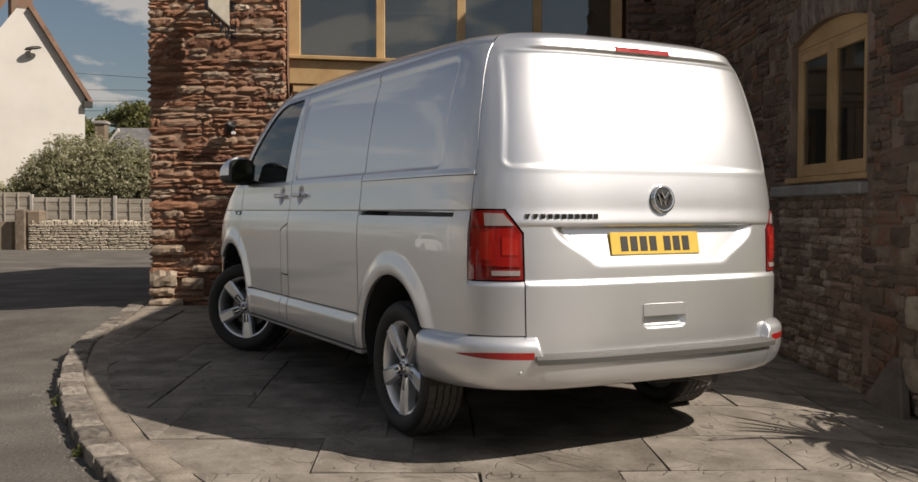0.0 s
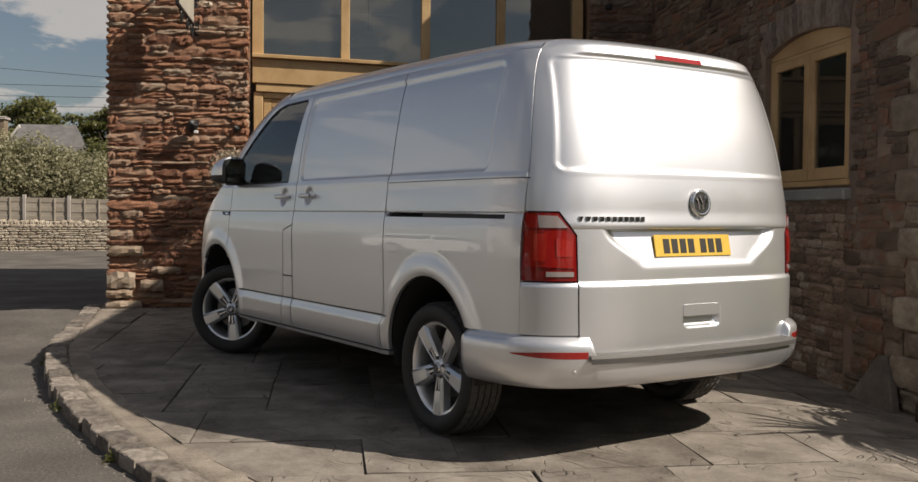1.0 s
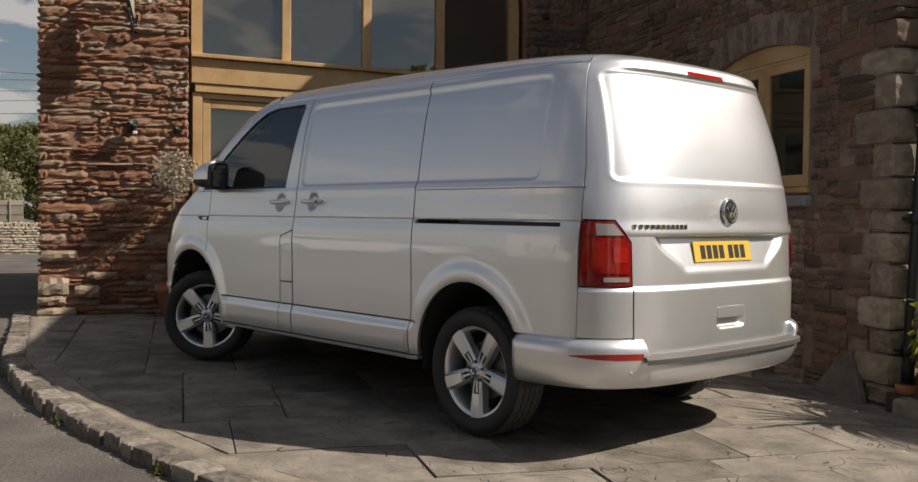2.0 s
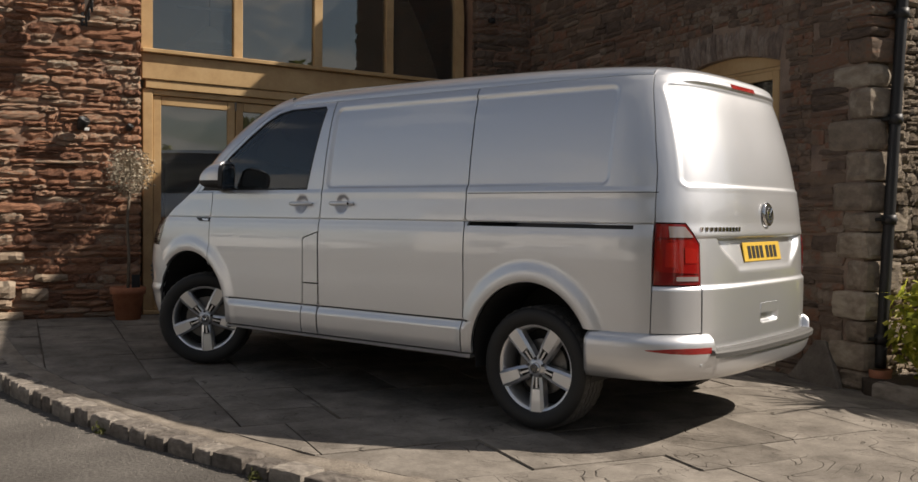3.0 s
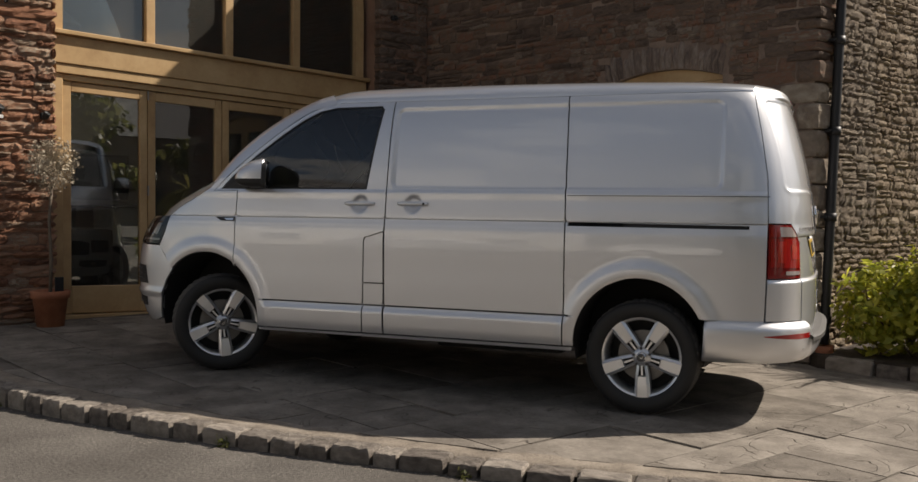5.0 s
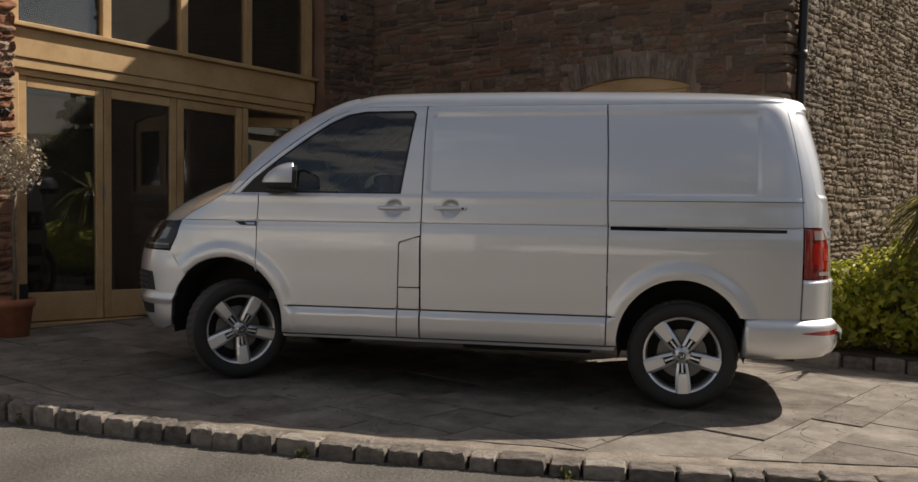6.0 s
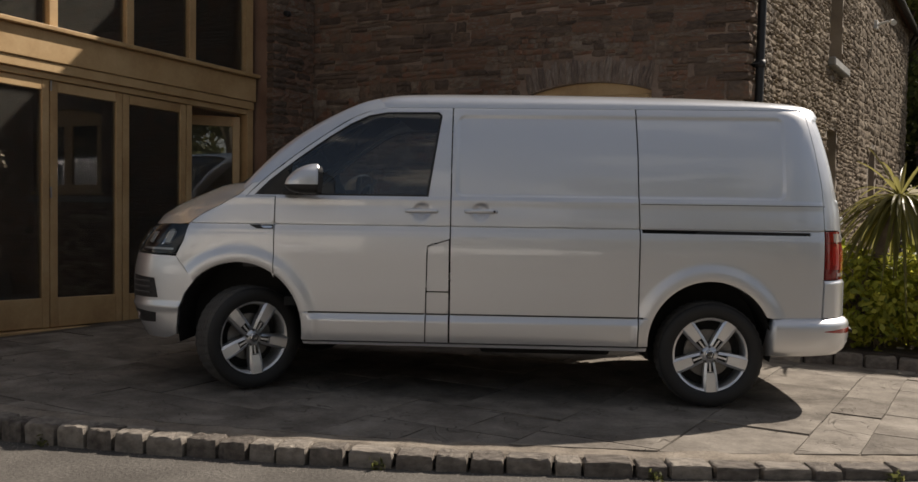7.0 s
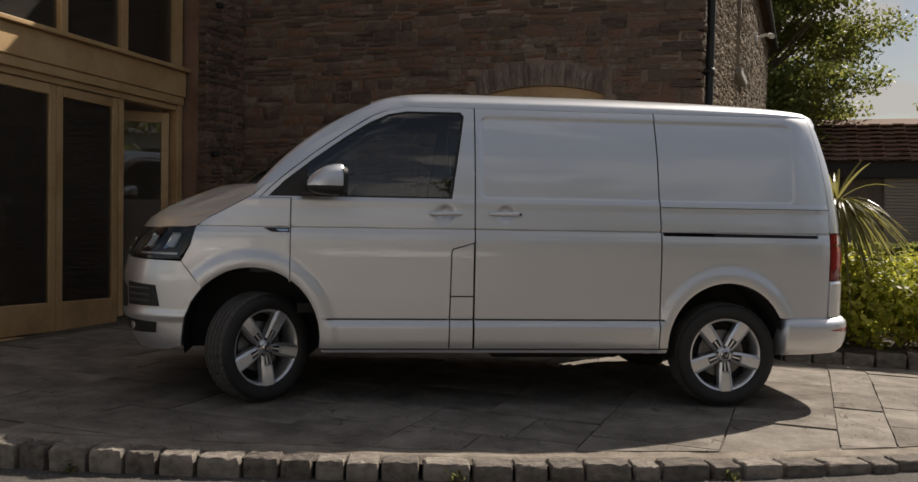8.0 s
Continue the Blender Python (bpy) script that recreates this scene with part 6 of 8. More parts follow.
# ---- stonework, stone by stone ----
def stone_unit(seed, rough=0.11, nx=6, nz=3, cut=1.0):
    """A unit stone: front face towards -y, uneven and worn round its edges; spans 1 x 1 x 1."""
    r = random.Random(seed)
    verts, faces = [], []
    ex = [-0.5 + i / nx for i in range(nx + 1)]
    ez = [-0.5 + i / nz for i in range(nz + 1)]
    slope = r.uniform(-0.08, 0.08), r.uniform(-0.10, 0.10)
    for j, z in enumerate(ez):
        for i, x in enumerate(ex):
            edge = (i in (0, nx)) + (j in (0, nz))
            y = -0.5 + (0.13 if edge == 1 else 0.22 if edge == 2 else 0.0) + r.uniform(-1, 1) * rough + slope[0] * x + slope[1] * z
            jx = r.uniform(-0.035, 0.035) - (0.05 * cut * (1 if x > 0 else -1) if edge == 2 else 0)
            jz = r.uniform(-0.07, 0.07) - (0.09 * cut * (1 if z > 0 else -1) if edge == 2 else 0)
            verts.append((x + jx, y, z + jz))
    w = nx + 1
    for j in range(nz):
        for i in range(nx):
            faces.append((j * w + i, j * w + i + 1, (j + 1) * w + i + 1, (j + 1) * w + i))
    rim = [i for i in range(w)] + [j * w + nx for j in range(1, nz + 1)] + [nz * w + i for i in range(nx - 1, -1, -1)] + [j * w for j in range(nz - 1, 0, -1)]
    base = len(verts)
    for i in rim:
        x, y, z = verts[i]
        verts.append((x * 1.0, 0.5, z * 1.0))
    n = len(rim)
    for k in range(n):
        a, b = rim[k], rim[(k + 1) % n]
        faces.append((a, base + k, base + (k + 1) % n, b))
    return verts, faces


UNITS = [stone_unit(100 + i) for i in range(16)]
SQUARE = [stone_unit(200 + i, 0.10, 5, 3, 0.3) for i in range(16)]


def unit_mesh(name, mat, units):
    out = []
    for v, f in units:
        me = bpy.data.meshes.new(name)
        me.from_pydata(v, [], f)
        me.materials.append(mat)
        out.append(me)
    return out


def courses(r, u0, u1, v0, v1, h0, h1, l0, l1, skip, wave=0.0):
    """Stones of uneven courses over a stretch of wall: (u, v, width, height)."""
    out = []
    v = v0
    while v < v1:
        h = r.uniform(h0, h1)
        u = u0 - r.uniform(0, l0 * 0.3)
        while u < u1:
            L = r.uniform(l0, l1) * (1.0 if r.random() < 0.8 else 1.5)
            a, b = max(u, u0), min(u + L, u1)
            if b - a > 0.035:
                vv, hh = v, h
                off = wave * (0.6 * math.sin(u * 2.1 + v) + 0.5 * math.sin(u * 5.3 + v * 3.1)) + r.uniform(-0.35, 0.35) * wave
                if r.random() < 0.22 and h > h0 * 1.5:
                    k = r.uniform(0.4, 0.6)
                    for q0, q1 in ((0, k), (k, 1)):
                        c = ((a + b) / 2, vv + hh * (q0 + q1) / 2 + off, b - a, hh * (q1 - q0))
                        if not skip(c):
                            out.append(c)
                else:
                    c = ((a + b) / 2, vv + hh / 2 + off, b - a, hh)
                    if not skip(c):
                        out.append(c)
            u += L
        v += h
    return out


def lay(name, stones, place, mats, wall, r, depth, near, gap=0.010, proud=0.02, units=UNITS):
    """Sets stones: those that near() picks as objects of their own, the rest joined. place(u, v, w, d, h) gives the pose of a unit stone."""
    singles = unit_mesh(name, mats[0], units)
    jv, jf, k, alone = [], [], 0, 0
    for u, v, w, h in stones:
        d = depth * r.uniform(0.85, 1.15)
        m = place(u, v, r.uniform(-proud, proud * 0.6)) @ pose(0, 0, 0, 0, r.uniform(-2.5, 2.5), r.uniform(-2, 2)) @ Matrix.Diagonal((w - gap, d, h - gap * 0.8, 1))
        if near(u, v) and alone < 300:
            ob = new(name, singles[r.randrange(16)])
            ob.parent = wall
            ob.matrix_basis = m
            alone += 1
        else:
            uv, uf = units[r.randrange(16)]
            base = len(jv)
            jv += [tuple(m @ Vector(p)) for p in uv]
            jf += [tuple(base + i for i in f) for f in uf]
    if jv:
        me = bpy.data.meshes.new(name + "work")
        me.from_pydata(jv, [], jf)
        me.materials.append(mats[1])
        ob = new(name + "work", me)
        ob.parent = wall
        ob["kind"] = "stuff"


def arch_open(x, z, grow=0.0):
    if x < PIER1 - grow or x > STRIP0 + grow:
        return False
    k = (x - ARC_C) / (ARC_A + grow)
    return z < ARC_Z or abs(k) >= 1 or z < ARC_Z + (ARC_B + grow) * math.sqrt(max(1 - k * k, 0))


r = random.Random(21)
M_PALE2 = surface("pale_sandstone", [(0.2, (0.22, 0.155, 0.105)), (0.5, (0.33, 0.25, 0.18)), (0.8, (0.42, 0.345, 0.265))], scale=3, grain=40, bump=0.6, depth=0.006, piece=0.4, rough=0.95)
front_place = lambda u, v, p: Matrix.Translation((u, FRONT + 0.03 + p, v))
pier = courses(r, PIER0, PIER1, 0.05, 6.55, 0.048, 0.112, 0.12, 0.40, lambda c: False, 0.010)
lay("stone", pier, front_place, (M_SAND, M_SAND_J), wall_front, r, 0.13, lambda u, v: v < 3.3, 0.012, 0.014)
strip_place = lambda u, v, p: Matrix.Translation((u, FRONT + 0.028 + p, v))
strip = courses(r, STRIP0, GABLE, 0.0, 6.55, 0.06, 0.12, 0.16, 0.34, lambda c: False, 0.005)
lay("block", strip, strip_place, (M_BROWN, M_BROWN_J), wall_front, r, 0.11, lambda u, v: 0.8 < v < 3.6, 0.007, 0.008, SQUARE)
over = courses(r, PIER1, STRIP0, 3.0, 6.55, 0.05, 0.10, 0.15, 0.40, lambda c: arch_open(c[0], c[1] - c[3] / 2, 0.02), 0.0)
lay("stone", over, front_place, (M_SAND, M_SAND_J), wall_front, r, 0.12, lambda u, v: False, 0.010, 0.02)
# a few large pale stones low in the pier
big = [(PIER0 + 0.155, 0.415, 0.29, 0.165, M_PALE2), (PIER0 + 0.19, 0.155, 0.36, 0.09, M_PALE2), (PIER0 + 0.14, 0.27, 0.26, 0.085, M_PALE2), (PIER0 + 0.47, 0.36, 0.24, 0.11, M_PALE2), (PIER0 + 0.20, 0.72, 0.34, 0.10, M_PALE2), (PIER0 + 0.62, 0.52, 0.30, 0.07, M_PALE2)]
pale_mesh = unit_mesh("pale_stone", M_PALE2, SQUARE)
for k, (u, v, w, h, mat) in enumerate(big):
    piece("pale_stone", pale_mesh[k], mat, wall_front, Matrix.Translation((u, FRONT - 0.01, v)) @ Matrix.Diagonal((w, 0.15, h, 1)))
# inner return of the pier beside the oak frame
ret = courses(r, FRONT + 0.02, RECESS + 0.05, 0.05, 4.2, 0.045, 0.09, 0.10, 0.20, lambda c: False)
lay("stone", ret, lambda u, v, p: Matrix.Translation((PIER1 - 0.055 - p * 0.3, u, v)) @ pose(0, 0, 0, 0, 0, 90), (M_SAND, M_SAND_J), wall_front, r, 0.08, lambda u, v: False, 0.008, 0.01)

# gable: stones turned to face -x
r = random.Random(22)
gable_place = lambda u, v, p: Matrix.Translation((GABLE + 0.019 + p, u, v)) @ pose(0, 0, 0, 0, 0, -90)
VOUSSOIR = 0.25


def gable_skip(c):
    u, v, w, h = c
    if v > 5.66:
        return True
    if WIN_Y0 - w / 2 < u < WIN_Y1 + w / 2 and WIN_Z0 - h / 2 - 0.02 < v:
        t = (u - WIN_Y0) / (WIN_Y1 - WIN_Y0)
        top = WIN_Z1 + (WIN_ZC - WIN_Z1) * (1 - (2 * t - 1) ** 2) + VOUSSOIR
        if v - h / 2 < top:
            return True
    if 6.36 - w / 2 < u < 8.05 + w / 2 and 1.245 - h / 2 < v < 1.345 + h / 2:
        return True
    return WIN_Y0 < u < 8.0 and -0.1 < v < 1.25


def beside_window(u, v):
    return WIN_Y0 - 0.32 < u < WIN_Y1 + 0.32 and 1.36 < v < WIN_ZC + VOUSSOIR + 0.20


def gable_wide(c):
    return beside_window(c[0], c[1]) or gable_skip(c)


gab = courses(r, ENDW + 0.20, FRONT, -0.25, 5.7, 0.045, 0.135, 0.12, 0.42, gable_wide, 0.03)
lay("stone", gab, gable_place, (M_BROWN, M_BROWN_J), wall_gable, r, 0.055, lambda u, v: 1.9 < v < 3.4 and u < 8.6, 0.009, 0.005, SQUARE)
# smaller stones fitted round the window
snug = courses(r, WIN_Y0 - 0.36, WIN_Y1 + 0.36, 1.34, WIN_ZC + VOUSSOIR + 0.24, 0.04, 0.075, 0.07, 0.17, gable_skip, 0.006)
lay("stone", snug, gable_place, (M_BROWN, M_BROWN_J), wall_gable, r, 0.053, lambda u, v: False, 0.006, 0.004, SQUARE)
infill = courses(r, WIN_Y0 + 0.02, 7.98, -0.25, 1.24, 0.05, 0.085, 0.09, 0.24, lambda c: False, 0.004)
M_PALE = surface("pale_rubble_brick", [(0.2, (0.17, 0.12, 0.09)), (0.45, (0.31, 0.215, 0.155)), (0.65, (0.40, 0.305, 0.235)), (0.85, (0.52, 0.44, 0.36))], scale=2.5, grain=40, bump=0.8, depth=0.01, piece=0.6, rough=0.95)
lay("brick", infill, gable_place, (M_PALE, M_BROWN_J), wall_gable, r, 0.055, lambda u, v: v > -0.1, 0.007, 0.005, SQUARE)
# arch stones over the window
M_ARCH = surface("greyish_arch_stone", [(0.2, (0.13, 0.10, 0.085)), (0.5, (0.235, 0.18, 0.148)), (0.8, (0.38, 0.315, 0.265))], scale=3.0, grain=45, bump=0.8, depth=0.010, piece=0.5, rough=0.95)
n = 19
for i in range(n):
    t = (i + 0.5) / n
    y = WIN_Y0 - 0.02 + (WIN_Y1 - WIN_Y0 + 0.04) * t
    z = WIN_Z1 + (WIN_ZC - WIN_Z1) * (1 - (2 * t - 1) ** 2)
    tilt = math.degrees(math.atan(-4 * (WIN_ZC - WIN_Z1) * (2 * t - 1) / (WIN_Y1 - WIN_Y0))) * 0.6
    hgt = VOUSSOIR * r.uniform(0.82, 1.08)
    v_, f_ = SQUARE[i % 16]
    me = bpy.data.meshes.get("arch_stone_%d" % (i % 6))
    if me is None:
        me = bpy.data.meshes.new("arch_stone_%d" % (i % 6))
        me.from_pydata(v_, [], f_)
        me.materials.append(M_ARCH)
    piece("arch_stone", me, M_ARCH, wall_gable, Matrix.Translation((GABLE + 0.045 + r.uniform(-0.008, 0.006), y, z + hgt / 2 + 0.004)) @ pose(0, 0, 0, tilt, 0, 0) @ pose(0, 0, 0, 0, 0, -90) @ Matrix.Diagonal(((WIN_Y1 - WIN_Y0 + 0.04) / n - 0.004, 0.11, hgt - 0.01, 1)))

# corner stones, large and pale
M_QUOIN = surface("pale_corner_stone", [(0.2, (0.16, 0.125, 0.095)), (0.5, (0.27, 0.22, 0.17)), (0.8, (0.44, 0.38, 0.30))], scale=3, grain=35, bump=0.8, depth=0.012, piece=0.4, rough=0.95)
def rough_block(seed):
    """A rock-faced corner block; spans 1 x 1 and stands on z = 0."""
    r_ = random.Random(seed)
    off = Vector((r_.uniform(0, 50), r_.uniform(0, 50), r_.uniform(0, 50)))
    bm = bmesh.new()
    bmesh.ops.create_cube(bm, size=1.0)
    bmesh.ops.subdivide_edges(bm, edges=list(bm.edges), cuts=5, use_grid_fill=True)
    for v in bm.verts:
        c = v.co * 2
        k = (abs(c.x) ** 9 + abs(c.y) ** 9 + abs(c.z) ** 9) ** (1 / 9)
        d = 1 / max(k, 1e-6) * max(abs(c.x), abs(c.y), abs(c.z))
        p_ = v.co * d
        p_ += Vector((noise.noise(p_ * 2.2 + off), noise.noise(p_ * 2.2 + off * 1.7), 0.5 * noise.noise(p_ * 2.2 + off * 2.3))) * 0.055
        p_ += Vector((noise.noise(p_ * 6.0 + off), noise.noise(p_ * 6.0 + off * 1.3), 0)) * 0.022
        v.co = p_ + Vector((0, 0, 0.5))
    me = bpy.data.meshes.new("corner_stone")
    bm.to_mesh(me)
    bm.free()
    return me


quoin_mesh = [rough_block(300 + i) for i in range(8)]
upper_mesh = [rough_block(320 + i) for i in range(8)]
z, k = -0.25, 0
while z < EAVE - 0.1:
    h = r.uniform(0.13, 0.24) if z < 2.4 else r.uniform(0.07, 0.125)
    lx, ly = (r.uniform(0.34, 0.48), r.uniform(0.20, 0.27)) if k % 2 else (r.uniform(0.20, 0.26), r.uniform(0.30, 0.44))
    px = r.uniform(-0.02, 0.01)
    piece("corner_stone", quoin_mesh[k % 8] if z < 2.3 else upper_mesh[k % 8], M_QUOIN if z < 2.3 else M_BROWN, wall_gable, Matrix.Translation((GABLE - 0.015 + px + lx / 2, ENDW - 0.02 + px + ly / 2, z)) @ Matrix.Diagonal((lx, ly, h - 0.006, 1)))
    z += h
    k += 1

# garden wall
r = random.Random(23)


def end_skip(c):
    u, v, w, h = c
    for x0, x1, z0, z1 in ends:
        if x0 - w / 2 < u < x1 + w / 2 and z0 - 0.13 - h / 2 < v < z1 + h / 2:
            return True
    return u < GABLE + 0.22


M_GREY = surface("grey_rubble_stone", [(0.2, (0.115, 0.086, 0.060)), (0.45, (0.190, 0.146, 0.104)), (0.65, (0.240, 0.192, 0.140)), (0.85, (0.310, 0.258, 0.198))], scale=2.5, grain=40, bump=0.9, depth=0.012, piece=0.45, rough=0.95)
end_place = lambda u, v, p: Matrix.Translation((u, ENDW + 0.030 + p, v))
gar = courses(r, GABLE + 0.1, 10.5, -0.25, EAVE - 0.05, 0.042, 0.098, 0.08, 0.21, end_skip, 0.02)
lay("stone", gar, end_place, (M_GREY, M_GREY_J), wall_end, r, 0.085, lambda u, v: u < 4.0 and 0.8 < v < 3.6, 0.008, 0.008, SQUARE)
gar = courses(r, 10.5, 19.0, -0.25, EAVE - 0.05, 0.08, 0.17, 0.15, 0.36, end_skip, 0.02)
lay("rubble", gar, end_place, (M_GREY, M_GREY_J), wall_end, r, 0.085, lambda u, v: False, 0.012, 0.012)

# ---- flags of the forecourt ----
r = random.Random(31)


def flag(x0, x1, y0, y1, q):
    """One slab: its top follows the fall of the forecourt, its edge the kerb where that cuts it."""
    bm = bmesh.new()
    nx, ny = 5, 4
    lift = q.uniform(-0.002, 0.003)
    tilt = q.uniform(-0.002, 0.002)
    gap = q.uniform(0.002, 0.006)
    skew = [q.uniform(-0.006, 0.006) for _ in range(4)]
    g = []
    for j in range(ny + 1):
        y = y0 + gap + (y1 - y0 - 2 * gap) * j / ny
        xl = max(x0 + gap + skew[0] + (skew[1] - skew[0]) * j / ny, edge_x(y, 0.305))
        xr = max(x1 - gap + skew[2] + (skew[3] - skew[2]) * j / ny, xl + 0.002)
        row = []
        for i in range(nx + 1):
            x = xl + (xr - xl) * i / nx
            e = (i in (0, nx)) + (j in (0, ny))
            row.append(bm.verts.new((x, y + (q.uniform(-0.003, 0.003) if j in (0, ny) else 0), ground_z(x, y) + lift + tilt * (i - 2) + q.uniform(-0.001, 0.001) - 0.0025 * min(e, 1))))
        g.append(row)
    for a, b in zip(g, g[1:]):
        for i in range(nx):
            bm.faces.new((a[i], a[i + 1], b[i + 1], b[i]))
    rim = [v for v in g[0]] + [r_[-1] for r_ in g[1:]] + g[-1][-2::-1] + [r_[0] for r_ in g[-2:0:-1]]
    low = [bm.verts.new(v.co - Vector((0, 0, 0.03))) for v in rim]
    for i in range(len(rim)):
        k = (i + 1) % len(rim)
        bm.faces.new((rim[i], low[i], low[k], rim[k]))
    me = bpy.data.meshes.new("flagstone")
    bm.to_mesh(me)
    bm.free()
    return me


def lay_flag(x0, x1, y0, y1):
    if x1 > 2.96 and y1 > ENDW - 0.1:
        x1 = 2.96
    room = x1 - min(edge_x(y0, 0.305), edge_x(y1, 0.305))
    if room > 0.06 and x1 - x0 > 0.06 and not (x0 > 3.0 and 3.4 < y0 < 5.6):
        piece("flagstone", flag(x0, x1, y0, y1, r), M_FLAG, pavement, Matrix.Identity(4))


# by the doors the slabs run in lanes away from the building, in front of them in rows along it
for lanes, y_lo, y_hi in (((-3.4, -2.54, -1.88, -1.25, -0.62, 0.0, 0.66, 1.24, 1.90, 2.44, 3.0), 7.22, 10.60),
                          ((-3.0, -2.30, -1.62, -1.05, -0.42, 0.22, 0.88, 1.34, 1.80, 2.40, 3.0), 5.60, 7.22)):
    for xa, xb in zip(lanes, lanes[1:]):
        y = y_hi
        while y > y_lo + 0.01:
            h = r.choice((0.45, 0.62, 0.75, 0.9, 1.1))
            y0 = y - h if y - h > y_lo + 0.3 else y_lo
            lay_flag(xa, xb, y0, y)
            y = y0
rows_y = [5.60, 4.89, 4.27, 3.965, 3.42, 3.02, 2.45, 1.95, 1.55, 0.95, 0.45, -0.1, -0.6]
for k, (yb, ya) in enumerate(zip(rows_y, rows_y[1:])):
    x = (-2.6, -2.75, -2.0, -1.5, -1.2)[k] if k < 5 else -1.0 + r.uniform(0, 0.5)
    while x < 7.8:
        L = r.choice((0.45, 0.62, 0.78, 0.95, 1.15))
        lay_flag(x, x + L, ya, yb)
        x += L


# ---- things on the walls and before the door ----
M_TERRA = surface("terracotta_pot", [(0.3, (0.28, 0.10, 0.05)), (0.6, (0.42, 0.17, 0.09)), (0.85, (0.50, 0.26, 0.16))], scale=5, grain=60, bump=0.3, depth=0.003, rough=0.85)
M_BARK = surface("bark", [(0.3, (0.10, 0.075, 0.055)), (0.7, (0.24, 0.19, 0.14))], scale=6, grain=50, bump=0.8, depth=0.01)
M_TWIG = surface("dry_twigs", [(0.3, (0.26, 0.21, 0.15)), (0.7, (0.48, 0.42, 0.32))], scale=6, grain=50, bump=0.3, depth=0.003, island=0.3)
M_SOIL = surface("soil", [(0.3, (0.03, 0.022, 0.016)), (0.7, (0.08, 0.06, 0.045))], scale=8, grain=80, bump=0.8, depth=0.02)


def leaf_material(name, dark, mid, light, gloss_=0.45):
    m, n, l, p = material(name)
    geo = n.new("ShaderNodeNewGeometry").outputs["Random Per Island"]
    co = n.new("ShaderNodeTexCoord").outputs["Object"]
    big = noise_node(n, l, 1.3, 3.0, 0.5, co)
    add = n.new("ShaderNodeMath"); add.operation = "MULTIPLY_ADD"; add.inputs[1].default_value = 0.6
    l.new(geo, add.inputs[0])
    half = n.new("ShaderNodeMath"); half.operation = "MULTIPLY"; half.inputs[1].default_value = 0.5
    l.new(big, half.inputs[0]); l.new(half.outputs[0], add.inputs[2])
    col = ramp_node(n, l, add.outputs[0], [(0.15, dark), (0.5, mid), (0.9, light)])
    l.new(col, p.inputs["Base Color"])
    p.inputs["Roughness"].default_value = gloss_
    tr = n.new("ShaderNodeBsdfTranslucent")
    l.new(col, tr.inputs[0])
    mx = n.new("ShaderNodeMixShader"); mx.inputs[0].default_value = 0.6
    l.new(p.outputs[0], mx.inputs[1]); l.new(tr.outputs[0], mx.inputs[2])
    l.new(mx.outputs[0], n["Material Output"].inputs["Surface"])
    return m


M_CHOISYA = leaf_material("glossy_shrub_leaf", (0.11, 0.155, 0.02), (0.42, 0.44, 0.06), (0.74, 0.69, 0.14))
M_BUSH = leaf_material("grey_green_leaf", (0.13, 0.14, 0.07), (0.33, 0.32, 0.19), (0.60, 0.56, 0.40))
M_TREE = leaf_material("tree_leaf", (0.06, 0.085, 0.018), (0.17, 0.20, 0.045), (0.34, 0.34, 0.10))
M_WOODS = leaf_material("far_tree_leaf", (0.06, 0.075, 0.025), (0.14, 0.15, 0.05), (0.26, 0.25, 0.09))
M_PALM = leaf_material("palm_blade", (0.06, 0.08, 0.02), (0.18, 0.175, 0.05), (0.42, 0.35, 0.15), 0.35)


def leaves(centres, normals, size, r, long=1.6, jitter=0.35):
    """Many small pointed leaves as one mesh."""
    vs, fs = [], []
    for c, nrm in zip(centres, normals):
        nrm = Vector(nrm)
        d = Vector((r.gauss(0, 1), r.gauss(0, 1), r.gauss(0, 1)))
        nn = (nrm + d * jitter).normalized()
        u = nn.orthogonal().normalized()
        a = r.uniform(0, math.tau)
        w = nn.cross(u)
        ax, bx = u * math.cos(a) + w * math.sin(a), w * math.cos(a) - u * math.sin(a)
        L, W = size * r.uniform(0.6, 1.25) * long * 0.5, size * r.uniform(0.6, 1.2) * 0.5
        c = Vector(c)
        k = len(vs)
        vs += [tuple(c - ax * L), tuple(c + bx * W - nn * 0.15 * W), tuple(c + ax * L - nn * 0.3 * L), tuple(c - bx * W - nn * 0.15 * W)]
        fs += [(k, k + 1, k + 2), (k, k + 2, k + 3)]
    return vs, fs


def from_lists(name, vs, fs, mat, parent, label="", kind=""):
    me = bpy.data.meshes.new(name)
    me.from_pydata(vs, [], fs)
    me.materials.append(mat)
    ob = new(name, me)
    if parent is not None:
        ob.parent = parent
    if label:
        ob["label"] = label
    if kind:
        ob["kind"] = kind
    return ob


